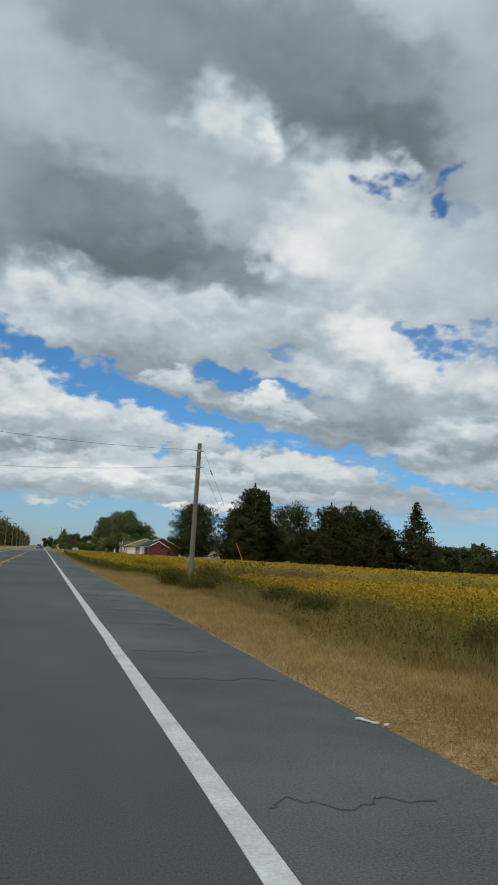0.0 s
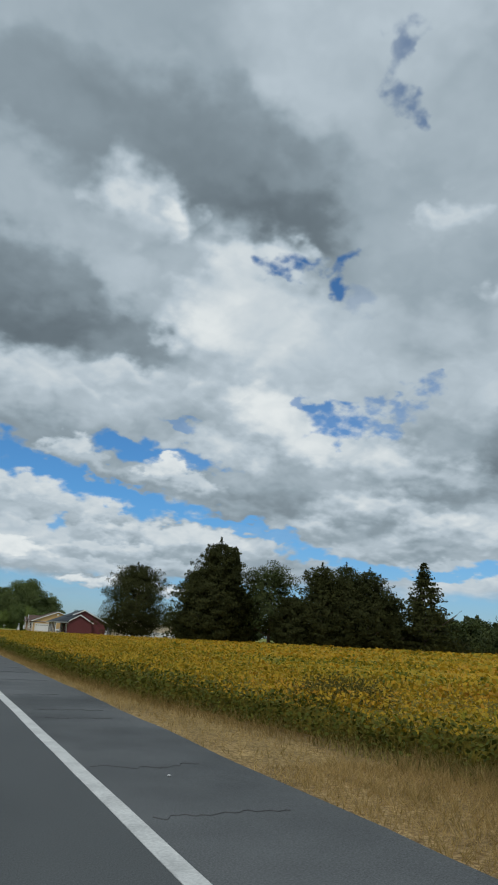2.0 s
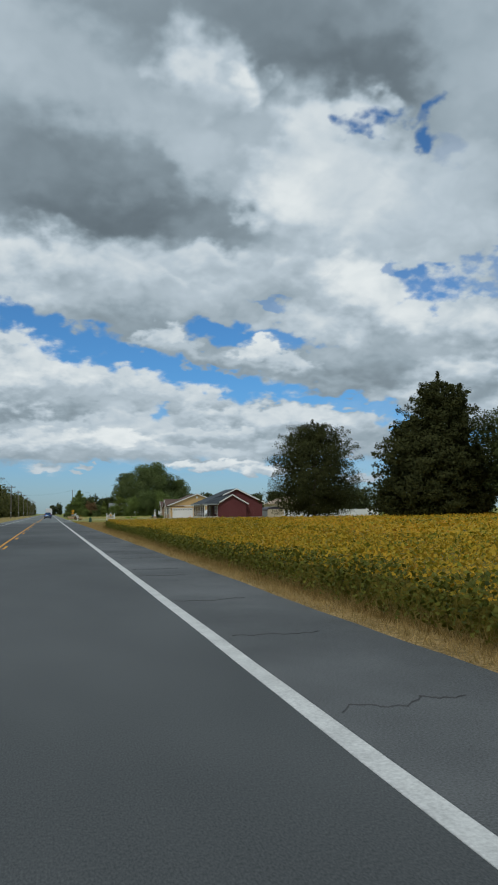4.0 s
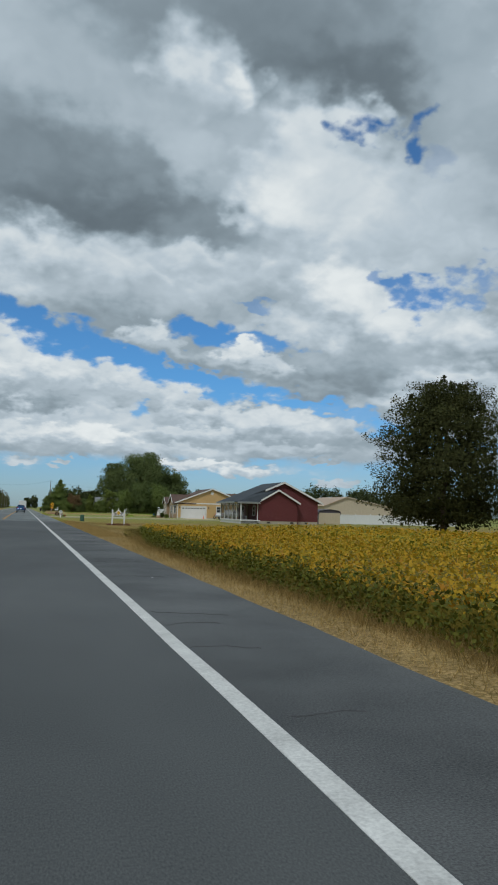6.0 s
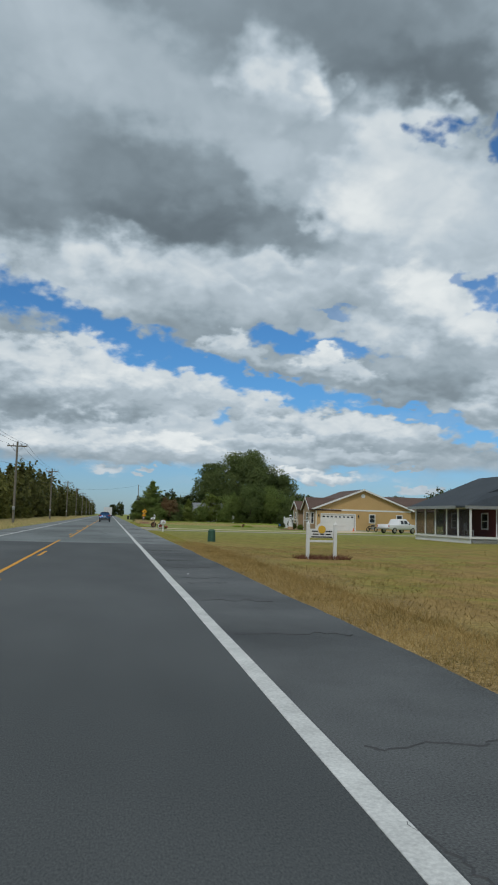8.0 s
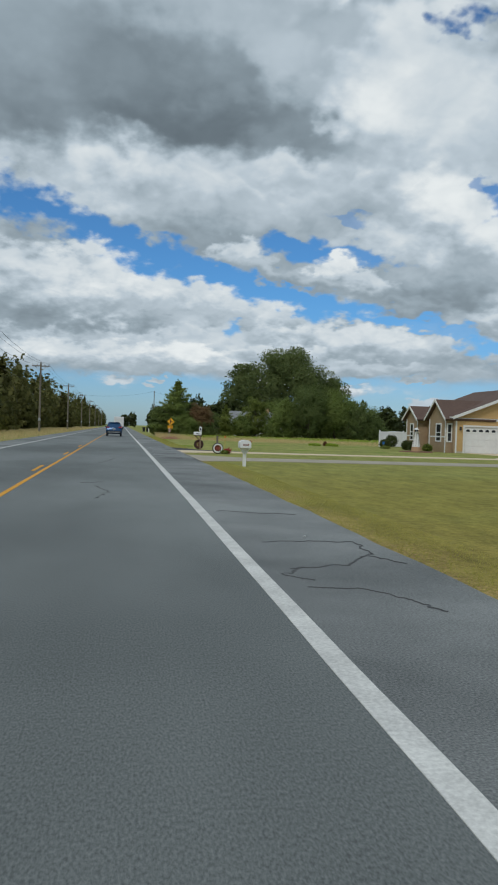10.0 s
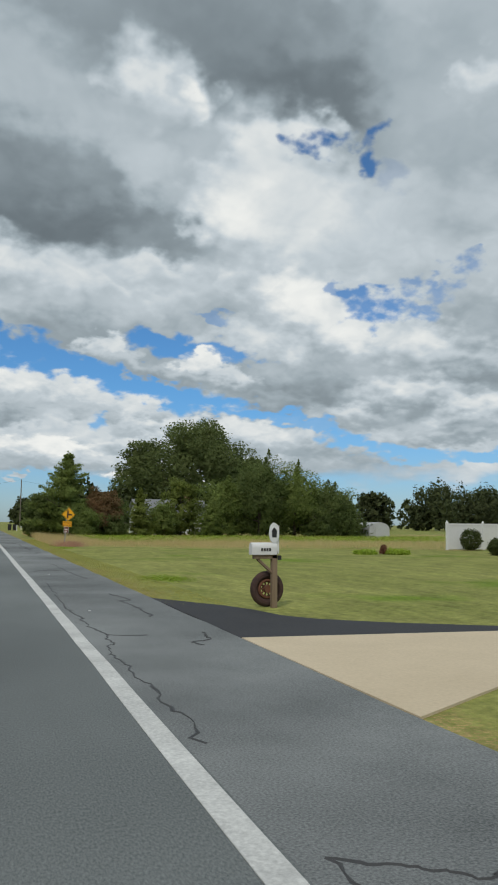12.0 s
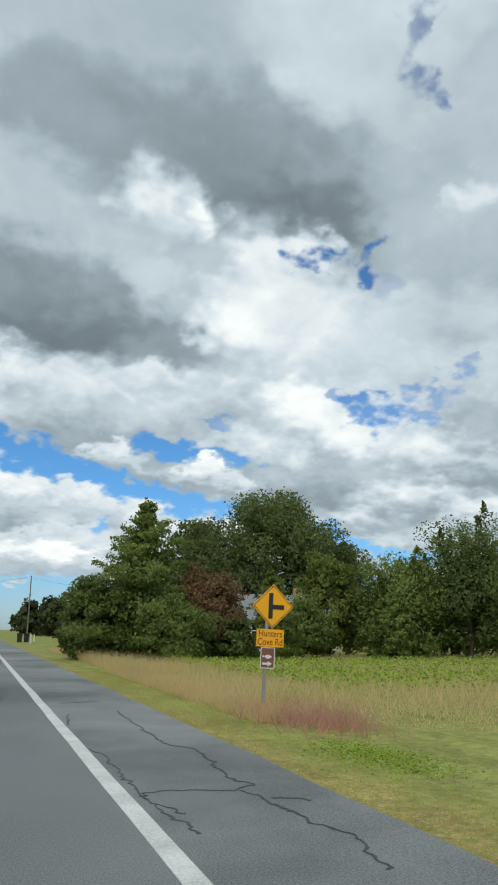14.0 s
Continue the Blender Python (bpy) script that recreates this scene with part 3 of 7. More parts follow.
RED_IRON = material("red_painted_iron", (0.20, 0.03, 0.025), (0.32, 0.06, 0.045), 5, 30, 0.7, 0.2, 0.003)
BROWN_WOOD = material("brown_wood_post", (0.16, 0.11, 0.07), (0.30, 0.22, 0.15), 3, 25, 0.9, 0.4, 0.006, streak=(1, 1, 0.1))
FLOWER_RED = material("red_flower", (0.20, 0.012, 0.02), (0.48, 0.05, 0.05), 3, 12, 0.7, 0.0, island=True, thin=0.2)
MULCH = material("red_brown_mulch", (0.10, 0.05, 0.03), (0.24, 0.13, 0.08), 3, 20, 0.95, 0.6, 0.02)
TAN_BLOCK = material("tan_brick", (0.38, 0.24, 0.13), (0.52, 0.34, 0.2), 3, 20, 0.9, 0.3, 0.004, per_piece=0.5)
CONE_ORANGE = material("orange_plastic", (0.75, 0.12, 0.015), (0.85, 0.17, 0.02), 1, 8, 0.5, 0.0)

# ---- building blocks ----
def soup(name, verts, faces_of, mat, normals=None):
    """An object from an array of vertices and an array of faces of one size, quickly; normals, where given, one for each vertex."""
    me = bpy.data.meshes.new(name)
    verts = np.asarray(verts, np.float32).reshape(-1, 3)
    faces_of = np.asarray(faces_of, np.int32)
    n, k = faces_of.shape
    me.vertices.add(len(verts))
    me.vertices.foreach_set("co", verts.ravel())
    me.loops.add(n * k)
    me.loops.foreach_set("vertex_index", faces_of.ravel())
    me.polygons.add(n)
    me.polygons.foreach_set("loop_start", np.arange(0, n * k, k, dtype=np.int32))
    me.update(calc_edges=True)
    if normals is not None:
        me.attributes.new("custom_normal", "FLOAT_VECTOR", "POINT").data.foreach_set("vector", np.asarray(normals, np.float32).ravel())
    me.materials.append(mat)
    return new(name, me)


def under(ob, parent):
    ob.parent = parent
    return ob


def part(name, bm, mat, parent=None, label="", smooth=False):
    me = bpy.data.meshes.new(name)
    bmesh.ops.recalc_face_normals(bm, faces=bm.faces)
    bm.to_mesh(me)
    bm.free()
    me.materials.append(mat)
    if smooth:
        for p in me.polygons:
            p.use_smooth = True
    ob = new(name, me)
    if parent:
        ob.parent = parent
    return tagged(ob, label) if label else ob


def thing(name, m, label, category, group="", kind=""):
    """An Empty that carries the parts of a thing, at its base."""
    ob = new(name)
    ob.empty_display_size = 0.2
    ob.matrix_world = m
    return tagged(ob, label, category, group, kind)


def box(x0, x1, y0, y1, z0, z1, bevel=0.0, bm=None):
    bm = bm or bmesh.new()
    made = bmesh.ops.create_cube(bm, size=1.0, matrix=Matrix.Translation(((x0 + x1) / 2, (y0 + y1) / 2, (z0 + z1) / 2)) @ Matrix.Diagonal((x1 - x0, y1 - y0, z1 - z0, 1)))
    if bevel:
        edges = list({e for v in made["verts"] for e in v.link_edges})
        bmesh.ops.bevel(bm, geom=edges, offset=bevel, segments=2, affect="EDGES", profile=0.6)
    return bm


def rod(a, b, ra, rb=None, sides=12, bm=None):
    """A round bar from a to b, which may taper."""
    bm = bm or bmesh.new()
    a, b = Vector(a), Vector(b)
    way = b - a
    m = Matrix.Translation((a + b) / 2) @ way.to_track_quat("Z", "Y").to_matrix().to_4x4()
    bmesh.ops.create_cone(bm, cap_ends=True, segments=sides, radius1=ra, radius2=ra if rb is None else rb, depth=way.length, matrix=m)
    return bm


def slab(outline, low, high, axis="z", bm=None, bevel=0.0):
    """A flat outline made thick: axis z takes (x, y), axis y takes (x, z), axis x takes (y, z)."""
    bm = bm or bmesh.new()

    def put(p, d):
        return {"z": (p[0], p[1], d), "y": (p[0], d, p[1]), "x": (d, p[0], p[1])}[axis]

    a = [bm.verts.new(put(p, low)) for p in outline]
    b = [bm.verts.new(put(p, high)) for p in outline]
    faces = [bm.faces.new(a), bm.faces.new(list(reversed(b)))]
    for i in range(len(a)):
        j = (i + 1) % len(a)
        faces.append(bm.faces.new((a[j], a[i], b[i], b[j])))
    bmesh.ops.recalc_face_normals(bm, faces=bm.faces)
    if bevel:
        bmesh.ops.bevel(bm, geom=list({e for f in faces for e in f.edges}), offset=bevel, segments=2, affect="EDGES")
    return bm


def ring(centre, axis_way, radius, thick, width, sides=32, bm=None):
    """A tyre-like ring round an axis."""
    bm = bm or bmesh.new()
    q = Vector(axis_way).to_track_quat("Z", "Y").to_matrix()
    loops = []
    for i in range(sides):
        t = 2 * math.pi * i / sides
        loop = []
        for k in range(10):
            s = 2 * math.pi * k / 10
            rr = radius + thick * math.cos(s)
            loop.append(bm.verts.new(Vector(centre) + q @ Vector((rr * math.cos(t), rr * math.sin(t), width / 2 * math.sin(s)))))
        loops.append(loop)
    for i in range(sides):
        a, b = loops[i], loops[(i + 1) % sides]
        for k in range(10):
            bm.faces.new((a[k], a[(k + 1) % 10], b[(k + 1) % 10], b[k]))
    return bm


def wire(name, a, b, sag, radius, label, category="cable"):
    """A hanging cable between two points."""
    a, b = Vector(a), Vector(b)
    bm = bmesh.new()
    steps = 14
    last = a
    for i in range(1, steps + 1):
        f = i / steps
        p = a.lerp(b, f) - Vector((0, 0, sag * 4 * f * (1 - f)))
        rod(last, p, radius, sides=5, bm=bm)
        last = p
    return tagged(part(name, bm, WIRE), label, category)


def written(name, text, size, m, mat, parent, squeeze=1.0):
    """Flat lettering, 2 mm thick."""
    c = bpy.data.curves.new(name, "FONT")
    c.body, c.size, c.extrude, c.align_x, c.align_y = text, size, 0.001, "CENTER", "CENTER"
    tmp = new("lettering", c)
    bpy.context.view_layer.update()
    me = bpy.data.meshes.new_from_object(tmp)
    bpy.data.objects.remove(tmp)
    me.materials.clear()
    me.materials.append(mat)
    ob = new(name, me)
    ob.parent = parent
    ob.matrix_local = m @ Matrix.Diagonal((squeeze, 1, 1, 1))
    return ob


# ---- leaves and blades ----
def leaf_cards(pts, size, rng, flat=0.0, outward=None):
    """Rhombic leaves of random turn round the points; flat near 1 lays them level."""
    n = len(pts)
    u = rng.normal(size=(n, 3))
    u[:, 2] *= 1 - flat
    u /= np.linalg.norm(u, axis=1)[:, None]
    w = rng.normal(size=(n, 3))
    w[:, :2] *= 1 - 0.5 * flat
    v = np.cross(u, w)
    v /= np.linalg.norm(v, axis=1)[:, None] + 1e-9
    s = (size * rng.uniform(0.6, 1.35, n))[:, None]
    a, b = u * s * 0.62, v * s * 0.40
    if outward is not None:
        # turn the upper face of each leaf to the light
        b[(np.cross(a, b) * outward).sum(1) < 0] *= -1
    verts = np.stack([pts - a, pts - b - 0.15 * a, pts + a, pts + b - 0.15 * a], 1).reshape(-1, 3)
    return verts, np.arange(4 * n).reshape(-1, 4)


def blades(pts, height, width, rng, lean=0.35):
    n = len(pts)
    h = height * rng.uniform(0.5, 1.3, n)
    t = rng.uniform(0, 2 * np.pi, n)
    side = np.stack([np.cos(t), np.sin(t), 0 * t], 1) * (width * rng.uniform(0.6, 1.3, n))[:, None]
    tip = np.stack([rng.normal(0, lean, n) * h, rng.normal(0, lean, n) * h, h], 1)
    verts = np.stack([pts - side, pts + side, pts + tip], 1).reshape(-1, 3)
    return verts, np.arange(3 * n).reshape(-1, 3)


def limbs(rng, h, r, base, count, clear):
    """A tapered trunk with forking limbs, as one mesh."""
    bm = bmesh.new()
    p, rad = Vector((0, 0, -0.15)), base
    spine = [(p, rad)]
    for i in range(1, 7):
        f = i / 6
        q = Vector((rng.normal(0, 0.02 * h) * f, rng.normal(0, 0.02 * h) * f, h * 0.82 * f))
        spine.append((q, base * (1 - 0.86 * f)))
    for (a, ra), (b, rb) in zip(spine, spine[1:]):
        rod(a, b, ra, rb, 8, bm)
    for i in range(count):
        f = rng.uniform(clear, 0.85)
        k = min(int(f * 6), 5)
        a = spine[k][0].lerp(spine[k + 1][0], f * 6 - k)
        t = rng.uniform(0, 2 * math.pi)
        reach = r * rng.uniform(0.45, 0.85) * (1.15 - f)
        b = a + Vector((math.cos(t) * reach, math.sin(t) * reach, reach * rng.uniform(0.2, 0.7)))
        ra = base * (1 - 0.86 * f) * 0.5
        rod(a, b, ra, ra * 0.3, 6, bm)
        for _ in range(2):
            t2 = t + rng.uniform(-0.9, 0.9)
            c = a.lerp(b, 0.6) + Vector((math.cos(t2), math.sin(t2), rng.uniform(0.2, 0.8))) * reach * 0.45
            rod(a.lerp(b, 0.6), c, ra * 0.45, ra * 0.15, 5, bm)
    return bm


def crown_points(kind, h, r, low, n, rng):
    """Where the leaves of a crown sit: clumps with gaps between them, not a ball."""
    out = []
    if kind == "massed":
        # several stems grown into one dark mass with a jagged top
        out.append(crown_points("broad", h * 0.90, r, low, int(n * 0.62), rng))
        for i in range(2 if n < 12000 else 4):
            t, q = i * 2.399 + rng.uniform(-0.5, 0.5), r * (0.05 + 0.62 * rng.uniform(0, 1))
            hh = h * (1.0 if i == 0 else rng.uniform(0.74, 0.97))
            p = crown_points("cedar", hh * 0.62, r * rng.uniform(0.42, 0.70), 0.0, int(n * 0.1), rng)
            out.append(p + (math.cos(t) * q, math.sin(t) * q, hh * 0.38))
        return np.concatenate(out)
    if kind == "broad":
        k = 84
        f = (np.arange(k) + rng.uniform(0, 1, k)) / k
        z = low + (h - low) * (0.07 + 0.86 * f)
        wide = np.sqrt(np.clip(1 - ((f - 0.40) / 0.64) ** 2, 0.05, 1))
        t = np.arange(k) * 2.399 + rng.uniform(-0.6, 0.6, k)
        lobe = 0.92 + 0.09 * np.sin(2 * t + rng.uniform(0, 6)) + 0.08 * np.sin(5 * t + 3 * f + rng.uniform(0, 6))
        rr = r * wide * lobe * np.sqrt(rng.uniform(0.10, 0.78, k))
        z += (h - low) * 0.05 * rng.normal(0, 1, k) * (f > 0.6)
        c = np.stack([np.cos(t) * rr, np.sin(t) * rr, z], 1)
        cr = r * rng.uniform(0.14, 0.31, k)
    elif kind == "dome":
        # an old cedar: up-swept fans of sprays under a rounded, spiky top
        k = 230
        share = max(n // k, 8)
        for i in range(k):
            f = (i + rng.uniform(0, 1)) / k
            t = i * 2.399 + rng.uniform(-0.5, 0.5)
            wide = math.sqrt(max(1 - ((f - 0.30) / 0.71) ** 2, 0.02))
            ln = r * wide * (1 + 0.10 * math.sin(3 * t + 5 * f)) * rng.uniform(0.60, 1.10)
            m = max(int(share * (0.35 + ln / r)), 6)
            q = rng.uniform(0.12, 1, m) ** 0.62
            fat = 0.13 * ln * (1.15 - 0.9 * q) + 0.03 * r
            z = low + (h * 0.92 - low) * f + ln * (0.04 + 0.20 * f) * q ** 1.4 + rng.normal(0, 1, m) * fat * 0.5
            across = rng.normal(0, 1, m) * fat * 1.2
            out.append(np.stack([np.cos(t) * ln * q - np.sin(t) * across, np.sin(t) * ln * q + np.cos(t) * across, np.maximum(z, 0.02)], 1))
        for i in range(9):
            t, q, tall = rng.uniform(0, 6.28), r * 0.7 * rng.uniform(0, 1) * min(i, 1), h * rng.uniform(0.76, 0.97) if i else h
            s = rng.uniform(0, 1, n // 160)
            out.append(np.stack([math.cos(t) * q * (1 - 0.3 * i / 9) + rng.normal(0, 0.05 * r, len(s)) * (1.15 - s), math.sin(t) * q + rng.normal(0, 0.05 * r, len(s)) * (1.15 - s), tall - 0.12 * h * (1 - s)], 1))
        return np.concatenate(out)
    elif kind == "cedar":
        # level to up-swept boughs of very uneven length, each a flat fan of sprays
        k = 110
        share = max(n // k, 8)
        lean = rng.uniform(0, 6.28)
        for i in range(k):
            f = ((i + rng.uniform(0, 1)) / k) ** 1.15
            t = i * 2.399 + rng.uniform(-0.8, 0.8)
            side = 1 + 0.16 * np.cos(t - lean) + 0.10 * np.sin(3 * t + 9 * f)
            ln = r * side * (0.05 + 0.95 * (1 - f) ** 0.88) * rng.uniform(0.5, 1.15) * (0.80 + 0.20 * min(f * 7, 1))
            m = max(int(share * (0.25 + 1.25 * ln / r)), 5)
            sx_ = rng.uniform(0.05, 1, m) ** 0.72
            fat = 0.16 * ln * (1.15 - 0.95 * sx_) + 0.022 * r
            z = low + (h - low) * 0.95 * f + ln * (0.02 + 0.38 * f) * sx_ + rng.normal(0, 1, m) * fat * 0.42
            across = rng.normal(0, 1, m) * fat * 1.15
            out.append(np.stack([np.cos(t) * ln * sx_ - np.sin(t) * across, np.sin(t) * ln * sx_ + np.cos(t) * across, np.maximum(z, 0.02)], 1))
        tip = rng.uniform(0, 1, 90)
        out.append(np.stack([rng.normal(0, 0.06 * r, 90) * (1.1 - tip), rng.normal(0, 0.06 * r, 90) * (1.1 - tip), h * (0.88 + 0.12 * tip)], 1))
        return np.concatenate(out)
    else:
        k = 0
    if k:
        pick = rng.choice(k, n, p=cr**2 / (cr**2).sum())
        d = rng.normal(size=(n, 3))
        d /= np.linalg.norm(d, axis=1)[:, None]
        rad = (rng.uniform(0.15, 1, n) ** 0.5)[:, None] * cr[pick][:, None]
        d[:, 2] *= 0.72
        stray = rng.uniform(0, 1, n) < 0.06
        rad[stray] *= 1.3
        return c[pick] + d * rad
    # spruce: whorls of drooping boughs round a straight stem
    levels = 30
    for i in range(levels):
        f = (i + rng.uniform(-0.3, 0.3)) / levels
        z = low + (h - low) * f
        reach = r * (1 - f) ** 0.95 + 0.15
        for _ in range(int(5 + 6 * (1 - f))):
            t = rng.uniform(0, 2 * np.pi)
            ln = reach * rng.uniform(0.65, 1.1)
            m = max(int(n / 240 * (ln / r + 0.15)), 5)
            s = rng.uniform(0.1, 1, m) ** 0.7
            spread = rng.normal(0, 0.16 * ln + 0.08, m)
            x = np.cos(t) * ln * s - np.sin(t) * spread
            y = np.sin(t) * ln * s + np.cos(t) * spread
            out.append(np.stack([x, y, z - 0.25 * ln * s + 0.16 * ln * s**3 + rng.normal(0, 0.13, m)], 1))
    return np.concatenate(out)


def outwards(pts, h, r, rng):
    """The way that the leaves of a crown face on the whole: out from its middle, and up."""
    d = (pts - (0, 0, 0.42 * h)) / (r, r, 0.5 * h)
    d /= np.linalg.norm(d, axis=1)[:, None] + 1e-6
    d = d * 0.8 + (0, 0, 0.35) + rng.normal(0, 0.24, d.shape)
    return d / (np.linalg.norm(d, axis=1)[:, None] + 1e-6)


def tree(name, x, y, h, r, kind, mat, label, low=0.8, n=9000, size=0.42, seed=1, trunk=0.0, category="tree", group="", stem_count=9):
    rng = np.random.default_rng(seed)
    top = thing(name, pose(x, y, -0.03, 0, 0, float(rng.uniform(0, 360))), label, category, group)
    part("trunk", limbs(rng, h, r, trunk or h * 0.022, stem_count, max(low / h, 0.12)), BARK, top)
    pts = crown_points(kind, h, r, low, n, rng)
    # the dense inside of the crown is made of larger sprays
    core = pts[::8] * (0.70, 0.70, 0.90)
    out_a, out_b = outwards(pts, h, r, rng), outwards(core, h, r, rng)
    va, fa = leaf_cards(pts, size, rng, 0.2, out_a)
    vb, fb = leaf_cards(core, size * 2.4, rng, 0.2, out_b)
    verts, fc = np.concatenate([va, vb]), np.concatenate([fa, fb + len(va)])
    under(soup("crown", verts, fc, mat, np.repeat(np.concatenate([out_a, out_b]), 4, 0)), top)
    return top

# ---- ground and road ----
ROAD_RIGHT, ROAD_LEFT, EDGE_LINE, LEFT_LINE, MIDDLE = 3.42, -8.1, 1.45, -6.13, -2.35
FAR = 2400.0


def ground_material():
    """Grass, soil and straw in stretches, with ragged borders."""
    m = material("ground_cover", (0.165, 0.195, 0.042), (0.36, 0.355, 0.115), 0.25, 9.0, 0.95, 0.9, 0.03, spread=0.45, gloss=0.15)
    nt = m.node_tree
    b = [n for n in nt.nodes if n.type == "BSDF_PRINCIPLED"][0]
    grass = b.inputs["Base Color"].links[0].from_socket
    g = add_node(nt, "ShaderNodeNewGeometry").outputs["Position"]
    wob = add_node(nt, "ShaderNodeTexNoise", {"Vector": g, "Scale": 0.35, "Detail": 4.0}).outputs["Color"]
    wob = add_node(nt, "ShaderNodeVectorMath", {0: wob, 1: (0.5, 0.5, 0.5)}, operation="SUBTRACT").outputs[0]
    wob = add_node(nt, "ShaderNodeVectorMath", {0: wob, 1: (2.2, 14.0, 0.0)}, operation="MULTIPLY").outputs[0]
    p = add_node(nt, "ShaderNodeSeparateXYZ", {0: add_node(nt, "ShaderNodeVectorMath", {0: g, 1: wob}, operation="ADD").outputs[0]})
    speck = add_node(nt, "ShaderNodeTexNoise", {"Vector": g, "Scale": 22.0, "Detail": 4.0, "Roughness": 0.7}).outputs[0]
    patch = add_node(nt, "ShaderNodeTexNoise", {"Vector": g, "Scale": 0.11, "Detail": 3.0}).outputs[0]

    def step(v, lo, hi):
        return add_node(nt, "ShaderNodeMapRange", {"Value": v, "From Min": lo, "From Max": hi}, mode="SMOOTHSTEP").outputs[0]

    def mix(f, c0, c1):
        return add_node(nt, "ShaderNodeMix", {0: f, 6: c0, 7: c1}, mode="RGBA").outputs[2]

    def both(*fs):
        out = fs[0]
        for f in fs[1:]:
            out = add_node(nt, "ShaderNodeMath", {0: out, 1: f}, operation="MULTIPLY").outputs[0]
        return out

    straw = mix(step(speck, 0.3, 0.72), (0.15, 0.09, 0.035, 1), (0.50, 0.35, 0.16, 1))
    tired = mix(speck, (0.15, 0.140, 0.026, 1), (0.34, 0.295, 0.068, 1))
    soil = mix(speck, (0.07, 0.05, 0.03, 1), (0.16, 0.11, 0.06, 1))
    x, y = p.outputs[0], p.outputs[1]
    dry_lawn = both(step(y, 246, 206), step(patch, 0.16, 0.46))
    withered = mix(speck, (0.17, 0.105, 0.036, 1), (0.46, 0.31, 0.11, 1))
    bare = both(step(y, 214, 188), step(add_node(nt, "ShaderNodeTexNoise", {"Vector": g, "Scale": 0.42, "Detail": 4.0, "Roughness": 0.6}).outputs[0], 0.36, 0.60))
    c = mix(bare, mix(dry_lawn, grass, tired), withered)
    c = mix(both(step(x, 4.0, 5.5), step(y, 160, 154), step(x, 400, 380)), c, soil)
    near = both(step(x, 6.6, 5.2), step(y, 62, 40))
    verge = both(step(x, 6.6, 4.4), step(y, 214, 176))
    c = mix(verge, c, mix(0.2, straw, tired))
    c = mix(near, c, straw)
    c = mix(both(step(x, 4.2, 3.5), step(x, 0, 2), step(speck, 0.42, 0.62)), c, straw)
    green_spot = add_node(nt, "ShaderNodeTexNoise", {"Vector": g, "Scale": 0.19, "Detail": 3.0}).outputs[0]
    c = mix(both(step(green_spot, 0.56, 0.68), step(x, 4.2, 5.5), step(y, 236, 250)), c, mix(speck, (0.10, 0.17, 0.02, 1), (0.22, 0.30, 0.035, 1)))
    combed = add_node(nt, "ShaderNodeMapping", {"Vector": g, "Scale": (1.0, 0.35, 1.0)}).outputs[0]
    mottle = add_node(nt, "ShaderNodeTexNoise", {"Vector": combed, "Scale": 1.6, "Detail": 6.0, "Roughness": 0.68}).outputs[0]
    shade = add_node(nt, "ShaderNodeMapRange", {"Value": mottle, "From Min": 0.30, "From Max": 0.70, "To Min": 0.70, "To Max": 1.26}).outputs[0]
    c = add_node(nt, "ShaderNodeVectorMath", {0: c, "Scale": shade}, operation="SCALE").outputs[0]
    tuft = add_node(nt, "ShaderNodeTexNoise", {"Vector": g, "Scale": 6.0, "Detail": 6.0, "Roughness": 0.78}).outputs[0]
    shade = add_node(nt, "ShaderNodeMapRange", {"Value": tuft, "From Min": 0.32, "From Max": 0.68, "To Min": 0.70, "To Max": 1.28}).outputs[0]
    c = add_node(nt, "ShaderNodeVectorMath", {0: c, "Scale": shade}, operation="SCALE").outputs[0]
    nt.links.new(c, b.inputs["Base Color"])
    return m


GROUND = ground_material()
bm = bmesh.new()
xs = [-FAR, -300, -60, -20, ROAD_LEFT + 0.02, ROAD_RIGHT - 0.02, 8, 20, 60, 300, FAR]
ys = [-FAR, -300, -40, 40, 120, 200, 280, 360, 500, 900, FAR]
grid = [[bm.verts.new((x, y, -0.03)) for y in ys] for x in xs]
for i in range(len(xs) - 1):
    for j in range(len(ys) - 1):
        bm.faces.new((grid[i][j], grid[i + 1][j], grid[i + 1][j + 1], grid[i][j + 1]))
tagged(part("ground", bm, GROUND), "flat farmland with straw verge, mown lawn and field soil", "ground", kind="structure")

OLD_FROM = 196.0                              # from here on the paving is older and paler
for ya, yb, mat, label in ((-FAR * 0.4, OLD_FROM, ASPHALT, "straight two-lane grey asphalt road"), (OLD_FROM, FAR, OLD_ASPHALT, "straight two-lane road of paler worn asphalt")):
    tagged(part("road", slab([(ROAD_LEFT + 1.9, ya), (EDGE_LINE + 0.1, ya), (EDGE_LINE + 0.1, yb), (ROAD_LEFT + 1.9, yb)], -0.4, 0.0), mat), label, "road", kind="structure")


def ragged(x, y, amount):
    return x + amount * noise.noise(Vector((x * 3.1, y * 0.45, 0.0))) + 0.5 * amount * noise.noise(Vector((x, y * 2.3, 4.0)))


